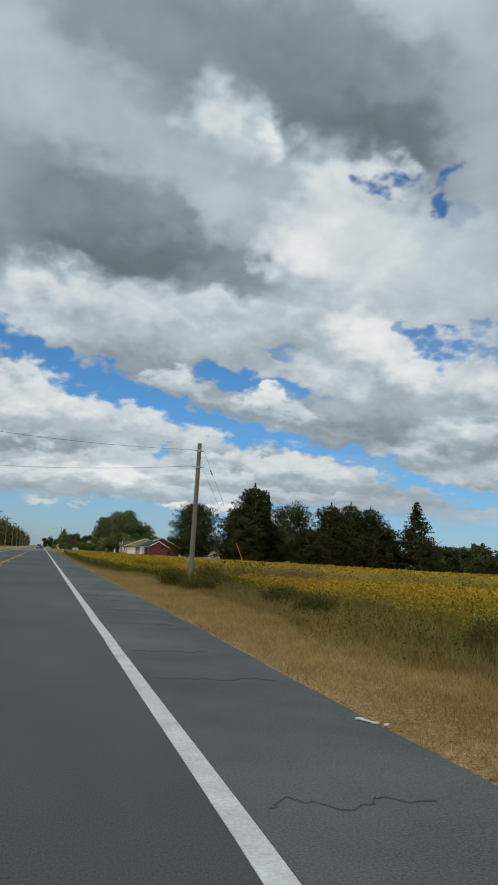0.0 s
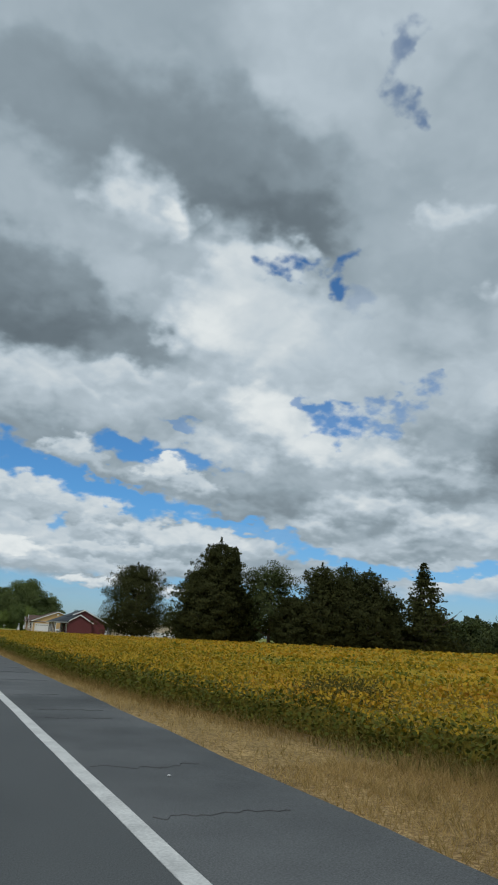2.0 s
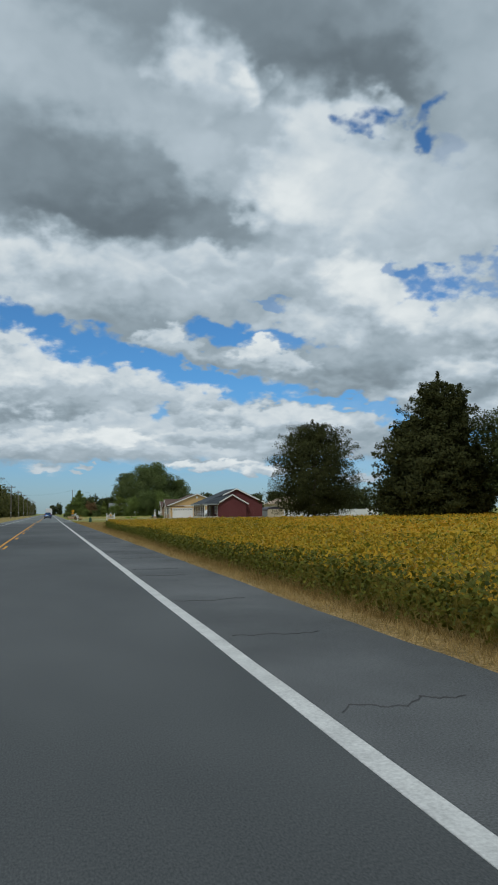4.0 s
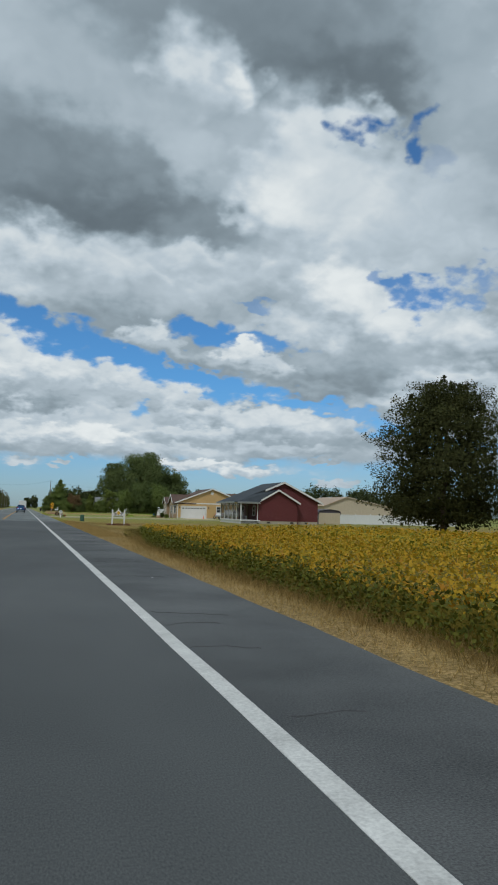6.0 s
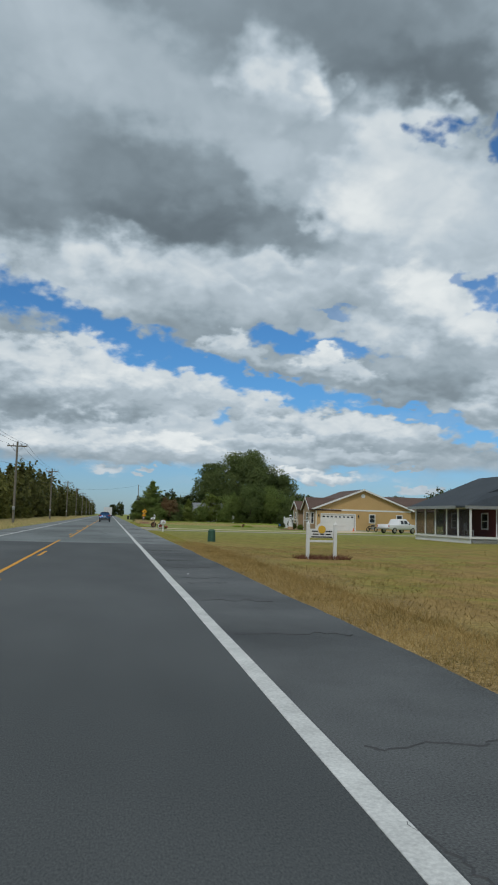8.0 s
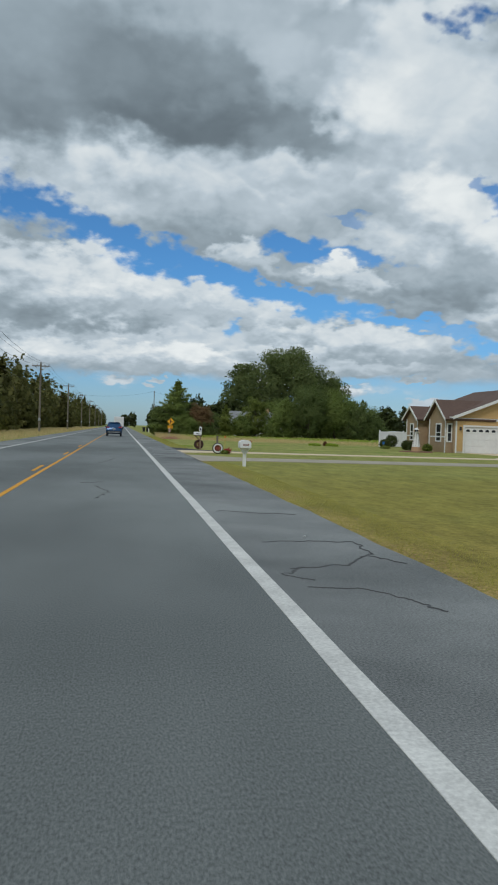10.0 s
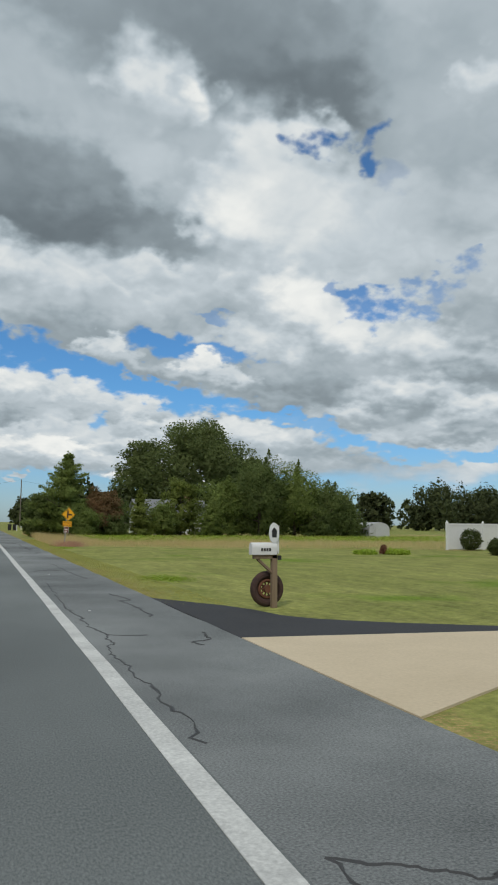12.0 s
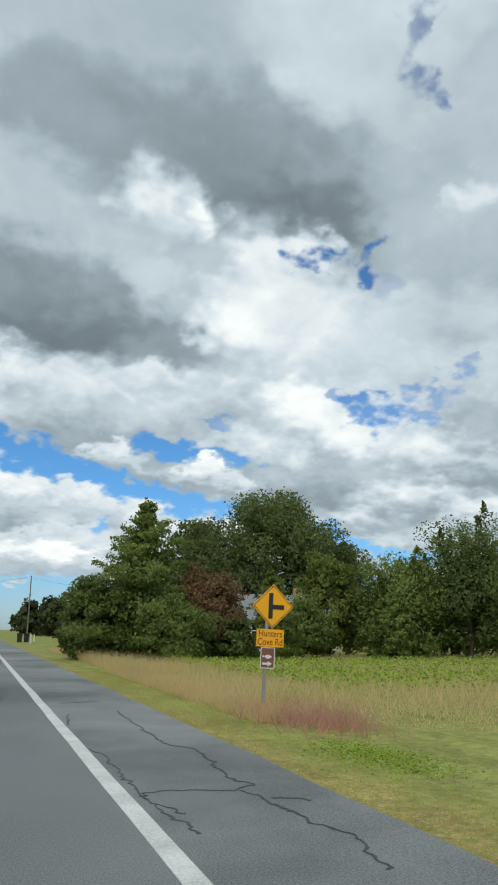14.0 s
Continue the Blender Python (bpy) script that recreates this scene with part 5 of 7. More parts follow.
tree("broadleaf_tree", 52.0, 155.0, 13.7, 6.3, "broad", LEAF_DARK, "open grey-green broadleaf tree at the field's end", 2.0, 17000, 0.20, 5, stem_count=22)
tree("broadleaf_tree", 48.5, 160.0, 9.0, 5.0, "broad", LEAF_DARK, DARK_TREE, 0.3, 10000, 0.36, 51)
for i, (x, y, h, r) in enumerate(((57.6, 147.5, 13.8, 5.0), (62.0, 147.5, 14.2, 5.6), (66.6, 147.8, 13.8, 5.2), (54.0, 150.0, 8.5, 4.2), (70.2, 148.5, 9.5, 4.4), (64.2, 149.5, 12.0, 5.2), (59.8, 149.5, 11.6, 5.2))):
    tree("cedar", x, y, h, r, "dome" if i != 4 else "broad", LEAF_CEDAR, "dense dark cedar in a row beyond the field", 0.2, 13000, 0.22, 60 + i, group="cedar row")
tree("spruce", 77.5, 148.0, 15.8, 8.2, "spruce", LEAF_CEDAR, "pointed spruce with drooping tiers of boughs", 1.0, 14000, 0.32, 8)
for i, (x, y, h, r) in enumerate(((73.0, 152.0, 6.5, 4.0), (82.0, 152.0, 6.9, 4.4), (88.0, 156.0, 6.6, 4.8), (95.0, 160.0, 6.4, 5.2), (104.0, 166.0, 6.6, 5.5))):
    tree("broadleaf_tree", x, y, h, r, "broad", LEAF_DARK, DARK_TREE, 0.1, 8000, 0.32, 80 + i, group="trees beyond the field")

# trees round the white farmhouse
tree("oak", 37.5, 367.0, 20.0, 13.0, "broad", LEAF_OAK, "huge spreading dark oak behind the cedars", 0.6, 38000, 0.33, 20, stem_count=16)
tree("oak", 28.5, 374.0, 16.5, 6.6, "broad", LEAF_OAK, "dark oak beside a larger one", 0.8, 15000, 0.34, 21)
tree("oak", 47.0, 368.0, 14.5, 7.5, "broad", LEAF_OAK, "dark oak beside a larger one", 0.6, 15000, 0.34, 22)
ROW = (
    (28.5, 310.8, 9.4, 4.0, "massed", LEAF_GREEN), (32.8, 311.2, 8.6, 4.4, "massed", LEAF_FRESH), (36.6, 311.5, 6.6, 4.4, "massed", LEAF_GREEN), (40.0, 312.0, 4.2, 3.4, "cedar", LEAF_GREEN),
    (24.6, 311.8, 6.6, 3.6, "massed", LEAF_FRESH), (30.5, 314.0, 6.6, 3.6, "broad", LEAF_FRESH), (20.8, 314.5, 6.4, 2.6, "broad", LEAF_LIGHT), (15.6, 311.0, 5.0, 2.6, "cedar", LEAF_LIGHT),
    (18.4, 313.0, 3.4, 2.0, "broad", LEAF_FRESH), (23.0, 309.6, 3.6, 2.4, "cedar", LEAF_FRESH), (34.6, 309.4, 3.2, 2.6, "cedar", LEAF_GREEN), (13.4, 315.0, 4.0, 2.2, "broad", LEAF_GREEN),
)
for i, (x, y, h, r, k, mt) in enumerate(ROW):
    tree("cedar" if k != "broad" else "small_tree", x, y, h, r, k, mt, "dark green cedar at the edge of the tall grass" if k != "broad" else "bushy green tree at the edge of the tall grass", 0.05, (15000 if k != "broad" else 10000) if h > 5 else 6000, 0.145, 100 + i, group="trees round the farmhouse")
tree("cedar", 8.2, 310.5, 8.5, 4.9, "cedar", LEAF_FRESH, "broad pointed cedar beside the road", 0.05, 34000, 0.125, 130)
tree("bush", 5.6, 311.5, 4.0, 2.0, "broad", LEAF_GREEN, "dark bush under a cedar by the road", 0.05, 11000, 0.14, 131, category="bush")
tree("bush", 11.6, 310.0, 4.8, 2.3, "broad", LEAF_RED, "bush turning red under a cedar", 0.1, 13000, 0.13, 132, category="bush")
tree("bush", 9.4, 308.4, 2.8, 2.4, "broad", LEAF_FRESH, "dark bush under a cedar by the road", 0.05, 11000, 0.13, 133, category="bush")
tree("bush", 12.6, 309.0, 2.2, 1.6, "broad", LEAF_GREEN, "dark bush under a cedar by the road", 0.05, 8000, 0.13, 134, category="bush")


def woods(name, line, depth, h, n_trees, mat, label, seed, size=0.9, per=420, spread=0.35, spiky=0.0):
    """A far wood as one mass: crowns of differing height along a line, leaves only."""
    rng = np.random.default_rng(seed)
    line = np.array(line, float)
    f = np.linspace(0, len(line) - 1, n_trees)
    base = np.stack([np.interp(f, range(len(line)), line[:, k]) for k in (0, 1)], 1)
    base += rng.normal(0, depth, base.shape)
    out, ways = [], []
    for bx, by in base:
        th = h * rng.uniform(1 - spread, 1 + spread * 0.6)
        wide_r = th * rng.uniform(0.30, 0.44)
        p = crown_points("cedar" if rng.uniform() < spiky else "broad", th, wide_r, 0.1, per, rng)
        ways.append(outwards(p, th, wide_r, rng))
        out.append(p + (bx, by, 0))
    out_n = np.concatenate(ways)
    v, fc = leaf_cards(np.concatenate(out), size, rng, 0.2, out_n)
    inner, in_n = np.concatenate([q[::3] * (1, 1, 0.93) for q in out]), np.concatenate([q[::3] for q in ways])
    vb, fb = leaf_cards(inner, size * 1.9, rng, 0.2, in_n)
    v, fc = np.concatenate([v, vb]), np.concatenate([fc, fb + len(v)])
    return tagged(soup(name, v, fc, mat, np.repeat(np.concatenate([out_n, in_n]), 4, 0)), label, "woods", kind="stuff")


woods("far_woods", [(112, 175), (150, 190), (205, 200), (330, 215)], 5.0, 8.4, 80, LEAF_WOODS, "dark wood along the far side of the field", 31, 0.7, 300)
woods("far_woods", [(110, 405), (150, 430), (200, 440), (330, 470)], 6.0, 11.5, 110, LEAF_WOODS, "dark wood beyond the lawns", 32, 0.5, 420)
woods("understory", [(13, 350), (30, 345), (52, 347)], 2.0, 6.5, 26, LEAF_DARK, "dark undergrowth round the farmhouse", 39, 0.45, 700)
woods("far_woods", [(48, 420), (80, 430), (112, 420)], 6.0, 9.0, 26, LEAF_WOODS, "dark wood behind the farmhouse", 33, 0.6, 800)
woods("far_woods", [(12, 470), (22, 445), (45, 440)], 4.0, 7.5, 20, LEAF_WOODS, "dark trees beyond the farmhouse", 34)
woods("far_woods", [(11, 640), (60, 700), (160, 760)], 8.0, 9.0, 44, LEAF_WOODS, "distant trees at the horizon", 35)
woods("roadside_woods", [(-19, 170), (-19, 300)], 1.6, 7.8, 70, LEAF_YOUNG, "dense young wood along the road", 36, 0.30, 640, spiky=0.6)
woods("roadside_woods", [(-19, 295), (-18.5, 560), (-18, 900)], 1.8, 11.0, 120, LEAF_ROADSIDE, "dense dark wood along the road", 37, 0.55, 260, spiky=0.4)
woods("roadside_woods", [(-26, 170), (-26, 420)], 2.5, 9.5, 50, LEAF_ROADSIDE, "dense dark wood along the road", 38, 0.55, 300, spiky=0.5)

# ---- houses ----
def window(parent, face, a0, a1, z0, z1, at, out, sash=True):
    """A window in a wall. face x: the wall stands at x = at and a runs along y; face y the other way. out: +1 or -1."""
    def bx(p0, p1, q0, q1, d0, d1):
        lo, hi = sorted((at + out * d0, at + out * d1))
        return box(lo, hi, p0, p1, q0, q1) if face == "x" else box(p0, p1, lo, hi, q0, q1)
    t = 0.11
    frame_bm = bx(a0 - t, a0, z0 - t, z1 + t, -0.02, 0.05)
    for args in ((a1, a1 + t, z0 - t, z1 + t), (a0, a1, z1, z1 + t), (a0, a1, z0 - t, z0)):
        lo, hi = sorted((at + out * -0.02, at + out * 0.05))
        box(*((lo, hi, args[0], args[1]) if face == "x" else (args[0], args[1], lo, hi)), args[2], args[3], bm=frame_bm)
    w = part("window", frame_bm, PAINT_WHITE, parent, "white window frame")
    part("pane", bx(a0, a1, z0, z1, -0.015, 0.012), GLASS, w, "dark glass pane")
    if sash:
        m = (z0 + z1) / 2
        part("sash_bar", bx(a0, a1, m - 0.03, m + 0.03, 0.012, 0.035), PAINT_WHITE, w)
    return w


def roof_plane(parent, eave_a, eave_b, ridge_b, ridge_a, mat, thick=0.14, name="roof"):
    bm = bmesh.new()
    top = [Vector(p) for p in (eave_a, eave_b, ridge_b, ridge_a)]
    nrm = (top[1] - top[0]).cross(top[3] - top[0]).normalized()
    if nrm.z < 0:
        nrm.negate()
    a = [bm.verts.new(p) for p in top]
    b = [bm.verts.new(p - nrm * thick) for p in top]
    bm.faces.new(a)
    bm.faces.new(list(reversed(b)))
    for i in range(4):
        j = (i + 1) % 4
        bm.faces.new((a[i], b[i], b[j], a[j]))
    return part(name, bm, mat, parent)


def board(parent, a, b, deep, thick, mat=None, name="rake_board"):
    """A trim board that hangs below the line from a to b."""
    a, b = Vector(a), Vector(b)
    bm = bmesh.new()
    side = Vector((0, 0, 1)).cross(b - a)
    side = side.normalized() * thick / 2
    pts = [a - side, a + side, b + side, b - side]
    up = [bm.verts.new(p) for p in pts]
    dn = [bm.verts.new(p - Vector((0, 0, deep))) for p in pts]
    bm.faces.new(up)
    bm.faces.new(list(reversed(dn)))
    for i in range(4):
        j = (i + 1) % 4
        bm.faces.new((up[i], dn[i], dn[j], up[j]))
    return part(name, bm, mat or PAINT_WHITE, parent)


def red_house():
    h = thing("red_house", pose(0, 0, 0), "dark red sided bungalow with slate roof and white-posted porch", "house")
    y0, y1, x0, x1 = 211.6, 220.4, 28.9, 37.4
    ridge_x, ridge_z, eave_f, eave_b = 32.5, 5.5, (25.8, 2.75), (38.0, 2.85)
    part("wall", slab([(x0, 0.35), (x1, 0.35), (x1, 3.05), (ridge_x, 5.32), (x0, 3.65)], y0, y0 + 0.2, "y"), RED_SIDING, h, "dark red lap siding gable wall")
    part("wall", slab([(x0, 0.35), (x1, 0.35), (x1, 3.05), (ridge_x, 5.32), (x0, 3.65)], y1 - 0.2, y1, "y"), RED_SIDING, h)
    part("wall", box(x0, x0 + 0.2, y0 + 0.2, y1 - 0.2, 0.35, 3.6), RED_SIDING, h)
    part("wall", box(x1 - 0.2, x1, y0 + 0.2, y1 - 0.2, 0.35, 3.0), RED_SIDING, h)
    part("foundation", box(x0 + 0.03, x1 - 0.03, y0 + 0.03, y1 - 0.03, -0.3, 0.35), BLOCK, h, "cream block foundation")
    for vx in (30.0, 33.2, 35.6):
        part("vent", box(vx, vx + 0.4, y0 - 1.03, y0 - 0.96, 0.08, 0.26) if vx < 34 else box(vx, vx + 0.4, y0 - 0.02, y0 + 0.05, 0.08, 0.26), BLACK_PLASTIC, h)
    # gabled wing towards the field
    wx0, wx1, wy, ap = 28.75, 34.2, 210.6, (31.45, 4.42)
    part("wing_wall", slab([(wx0 + 0.1, 0.35), (wx1 - 0.1, 0.35), (wx1 - 0.1, 2.82), (ap[0], 4.24), (wx0 + 0.1, 2.82)], wy, wy + 0.18, "y"), RED_SIDING, h, "dark red lap siding gable wall")
    part("wing_wall", box(wx0 + 0.1, wx0 + 0.28, wy + 0.18, y0, 0.35, 2.85), RED_SIDING, h)
    part("wing_wall", box(wx1 - 0.28, wx1 - 0.1, wy + 0.18, y0, 0.35, 2.85), RED_SIDING, h)
    part("wing_foundation", box(wx0 + 0.13, wx1 - 0.13, wy + 0.03, y0 + 0.02, -0.3, 0.35), BLOCK, h, "cream block foundation")
    roof_plane(h, (wx0 - 0.25, wy - 0.35, 2.72), (wx0 - 0.25, y0 + 0.6, 2.72), (ap[0], y0 + 2.2, ap[1]), (ap[0], wy - 0.35, ap[1]), DARK_SHINGLE)
    roof_plane(h, (wx1 + 0.25, wy - 0.35, 2.72), (wx1 + 0.25, y0 + 0.6, 2.72), (ap[0], y0 + 2.2, ap[1]), (ap[0], wy - 0.35, ap[1]), DARK_SHINGLE)
    board(h, (wx0 - 0.27, wy - 0.37, 2.76), (ap[0], wy - 0.37, ap[1] + 0.05), 0.24, 0.05)
    board(h, (wx1 + 0.27, wy - 0.37, 2.76), (ap[0], wy - 0.37, ap[1] + 0.05), 0.24, 0.05)
    # main roof
    roof_plane(h, (eave_f[0], y0 - 0.1, eave_f[1]), (eave_f[0], y1 + 0.4, eave_f[1]), (ridge_x, y1 + 0.4, ridge_z), (ridge_x, y0 - 0.4, ridge_z), DARK_SHINGLE)
    roof_plane(h, (eave_b[0], y0 - 0.4, eave_b[1]), (eave_b[0], y1 + 0.4, eave_b[1]), (ridge_x, y1 + 0.4, ridge_z), (ridge_x, y0 - 0.4, ridge_z), DARK_SHINGLE)
    board(h, (eave_b[0], y0 - 0.43, eave_b[1] + 0.03), (ridge_x, y0 - 0.43, ridge_z + 0.05), 0.26, 0.05)
    board(h, (29.9, y0 - 0.43, 4.42), (ridge_x, y0 - 0.43, ridge_z + 0.05), 0.26, 0.05)
    board(h, (eave_f[0] - 0.02, y0 - 0.1, eave_f[1] + 0.02), (eave_f[0] - 0.02, y1 + 0.4, eave_f[1] + 0.02), 0.22, 0.08, STEEL, "gutter")
    part("downpipe", rod((28.72, wy + 0.1, 0.3), (28.72, wy + 0.1, 2.6), 0.05, sides=8), PAINT_WHITE, h)
    part("downpipe", rod((34.2, wy - 0.05, 0.0), (34.2, wy - 0.05, 2.6), 0.04, sides=8), RED_SIDING, h)
    # hipped end of the porch roof that meets the wing
    bm = bmesh.new()
    pts = [bm.verts.new(p) for p in ((25.8, 209.9, 2.75), (28.55, 209.95, 2.76), (31.4, 211.4, 4.43), (29.6, 212.2, 4.34), (25.8, 211.7, 2.78))]
    lows = [bm.verts.new(p.co - Vector((0, 0, 0.13))) for p in pts]
    for tri in ((0, 1, 2), (0, 2, 3), (0, 3, 4)):
        bm.faces.new([pts[i] for i in tri])
        bm.faces.new([lows[i] for i in reversed(tri)])
    for i in range(5):
        j = (i + 1) % 5
        bm.faces.new((pts[i], pts[j], lows[j], lows[i]))
    part("porch_roof", bm, DARK_SHINGLE, h)
    board(h, (25.78, 209.88, 2.76), (28.6, 209.9, 2.77), 0.22, 0.06, STEEL, "gutter")
    # porch
    part("porch_floor", box(26.2, x0, 210.0, y1, 0.32, 0.46), PAINT_WHITE, h, "white porch floor")
    part("porch_ceiling", box(26.0, x0, 210.0, y1, 2.56, 2.62), PAINT_WHITE, h)
    part("skirt", box(26.3, 26.36, 210.1, y1 - 0.1, -0.2, 0.32), VINYL, h, "white porch skirting")
    for i in range(12):
        a = 26.35 + i * 0.2
        part("lattice_strip", rod((a, 210.05, -0.05), (a + 0.34, 210.05, 0.31), 0.014, sides=4), PAINT_WHITE, h)
        part("lattice_strip", rod((a + 0.34, 210.07, -0.05), (a, 210.07, 0.31), 0.014, sides=4), PAINT_WHITE, h)
    post_ys = (210.1, 212.1, 214.1, 216.2, 218.2, 220.2)
    for py in post_ys:
        part("porch_post", box(26.24, 26.37, py - 0.065, py + 0.065, 0.46, 2.6, 0.01), PAINT_WHITE, h)
    # added dark sheets between the posts stand in for the shade inside
    for pa, pb in zip(post_ys, post_ys[1:]):
        part("insect_screen", box(26.30, 26.305, pa + 0.07, pb - 0.07, 0.5, 2.56), PORCH_SHADE, h, "dark see-through sheet added to deepen the porch's shade")
    part("porch_door", box(28.82, 28.88, 215.5, 216.5, 0.46, 2.5), BROWN_WOOD, h, "dark porch door")
    window(h, "x", 212.4, 213.3, 1.1, 2.2, x0, -1)
    window(h, "x", 217.6, 218.6, 1.1, 2.2, x0, -1)
    return h


red_house()


def porch_chair(x, y):
    c = thing("porch_chair", pose(x, y, 0.46, 0, 0, 90), "white slatted chair on the porch", "chair")
    for lx in (-0.25, 0.25):
        for ly in (-0.25, 0.25):
            part("leg", box(lx - 0.03, lx + 0.03, ly - 0.03, ly + 0.03, 0, 0.42), PAINT_WHITE, c)
    part("seat", box(-0.3, 0.3, -0.3, 0.3, 0.42, 0.47, 0.01), PAINT_WHITE, c)
    for i in range(4):
        part("slat", box(-0.27 + i * 0.15, -0.17 + i * 0.15, 0.25, 0.28, 0.47, 1.05), PAINT_WHITE, c)


porch_chair(27.6, 213.0)


def tan_house():
    h = thing("tan_house", pose(0, 0, 0), "tan sided house with brown roof and white garage door", "house")
    y0, x0, x1, y1 = 256.0, 27.15, 40.6, 266.0
    ap, le, re_ = (33.75, 5.65), (26.7, 2.95), (41.0, 2.95)
    door0, door1, dz = 27.95, 32.6, 2.15
    # wall with the garage opening
    part("wall", box(x0, door0, y0, y0 + 0.2, -0.1, dz), TAN_SIDING, h, "tan lap siding")
    part("wall", box(door1, x1, y0, y0 + 0.2, -0.1, dz), TAN_SIDING, h, "tan lap siding")
    part("wall", box(x0, x1, y0, y0 + 0.2, dz, 2.78), TAN_SIDING, h)
    part("gable", slab([(x0, 2.78), (x1, 2.78), (x1, 3.1), (ap[0], 5.6), (x0, 3.05)], y0, y0 + 0.2, "y"), TAN_SIDING, h, "tan siding gable")
    part("band_board", box(x0 - 0.02, x1 + 0.02, y0 - 0.03, y0, 2.68, 2.88), PAINT_WHITE, h, "white band board")
    part("gable_vent", rod((ap[0], y0 - 0.03, 4.75), (ap[0], y0 + 0.02, 4.75), 0.28, sides=20), PAINT_WHITE, h, "round white gable vent")
    part("wall", box(x1 - 0.2, x1, y0 + 0.2, y1, -0.1, 3.1), TAN_SIDING, h)
    part("wall", box(x0, x1 - 0.2, y1 - 0.2, y1, -0.1, 3.1), TAN_SIDING, h)
    part("base", box(x0 + 0.02, door0, y0 - 0.015, y0 + 0.1, -0.2, 0.12), BLOCK, h)
    part("base", box(door1, x1, y0 - 0.015, y0 + 0.1, -0.2, 0.12), BLOCK, h)
    part("corner_board", box(x0 - 0.02, x0 + 0.12, y0 - 0.025, y0, -0.1, 2.7), PAINT_WHITE, h)
    # garage door with raised panels
    d = part("garage_door", box(door0, door1, y0 + 0.08, y0 + 0.14, -0.05, dz), PAINT_WHITE, h, "white panelled garage door")
    for r in range(4):
        for c in range(8):
            a, b = door0 + 0.08 + c * 0.565, door0 + 0.08 + c * 0.565 + 0.49
            z0, z1 = 0.05 + r * 0.53, 0.05 + r * 0.53 + 0.42
            part("panel", box(a, b, y0 + 0.055, y0 + 0.085, z0, z1), PAINT_WHITE, d)
            if r == 3:
                part("pane", slab([(a + 0.08, z0 + 0.12), (b - 0.08, z0 + 0.12), (b - 0.08, z0 + 0.26), ((a + b) / 2, z0 + 0.33), (a + 0.08, z0 + 0.26)], y0 + 0.05, y0 + 0.06, "y"), GLASS, d, "small arched pane")
    part("door_trim", box(door0 - 0.14, door0, y0 - 0.02, y0 + 0.1, -0.1, dz + 0.14), PAINT_WHITE, h)
    part("door_trim", box(door1, door1 + 0.14, y0 - 0.02, y0 + 0.1, -0.1, dz + 0.14), PAINT_WHITE, h)
    part("door_trim", box(door0, door1, y0 - 0.02, y0 + 0.1, dz, dz + 0.14), PAINT_WHITE, h)
    for lx in (27.55, 33.1):
        part("wall_lamp", box(lx - 0.07, lx + 0.07, y0 - 0.16, y0, 1.85, 2.15, 0.02), BLACK_PLASTIC, h)
    window(h, "y", 34.7, 35.4, 1.2, 2.2, y0, -1)
    window(h, "y", 38.6, 39.3, 1.0, 2.2, y0, -1)
    # main roof: ridge runs away from the road's side gable
    for e in (le, re_):
        roof_plane(h, (e[0], y0 - 0.4, e[1]), (e[0], y1 + 0.4, e[1]), (ap[0], y1 + 0.4, ap[1]), (ap[0], y0 - 0.4, ap[1]), BROWN_SHINGLE)
        board(h, (e[0], y0 - 0.43, e[1] + 0.02), (ap[0], y0 - 0.43, ap[1] + 0.04), 0.24, 0.05)
    part("gutter", box(le[0] - 0.1, le[0], y0 - 0.4, y1 + 0.4, 2.82, 2.95), PAINT_WHITE, h)
    # long rear wing with its ridge along the road's cross direction
    part("rear_wall", box(41.0, 46.0, 260.6, 260.8, -0.1, 2.9), TAN_SIDING, h)
    roof_plane(h, (33.0, 259.8, 2.9), (46.4, 259.8, 2.9), (46.4, 264.0, 5.0), (33.0, 264.0, 5.0), BROWN_SHINGLE)
    roof_plane(h, (33.0, 268.2, 2.9), (46.4, 268.2, 2.9), (46.4, 264.0, 5.0), (33.0, 264.0, 5.0), BROWN_SHINGLE)
    # road front in taupe, with two gables
    fx = 27.1
    part("front_wall", box(fx - 0.1, fx + 0.04, y0, 265.0, -0.1, 3.0), STONE_FRONT, h, "taupe lap siding road front")
    bx0, b0, b1 = 26.45, 256.35, 259.7
    bm_ = (b0 + b1) / 2
    part("front_bay", box(bx0, fx - 0.1, b0, b1, -0.1, 2.9), STONE_FRONT, h, "taupe front bay")
    part("front_gable", slab([(b0, 2.9), (b1, 2.9), (bm_, 4.2)], bx0, bx0 + 0.2, "x"), STONE_FRONT, h)
    for e in (b0 - 0.5, b1 + 0.5):
        roof_plane(h, (bx0 - 0.3, e, 2.74), (30.6 if e < bm_ else 33.6, e, 2.74), (33.6, bm_, 4.42), (bx0 - 0.3, bm_, 4.42), BROWN_SHINGLE)
        board(h, (bx0 - 0.32, e, 2.78), (bx0 - 0.32, bm_, 4.45), 0.2, 0.05)
    ex0, e0, e1 = 26.1, 261.5, 264.1
    em_ = (e0 + e1) / 2
    part("entry_bay", box(ex0, fx - 0.1, e0, e1, -0.1, 2.9), STONE_FRONT, h, "taupe entry bay")
    part("entry_gable", slab([(e0, 2.9), (e1, 2.9), (em_, 3.78)], ex0, ex0 + 0.2, "x"), STONE_FRONT, h)
    for e in (e0 - 0.5, e1 + 0.5):
        roof_plane(h, (ex0 - 0.3, e, 2.74), (33.0, e, 2.74), (33.0, em_, 3.96), (ex0 - 0.3, em_, 3.96), BROWN_SHINGLE)
        board(h, (ex0 - 0.32, e, 2.78), (ex0 - 0.32, em_, 3.99), 0.2, 0.05)
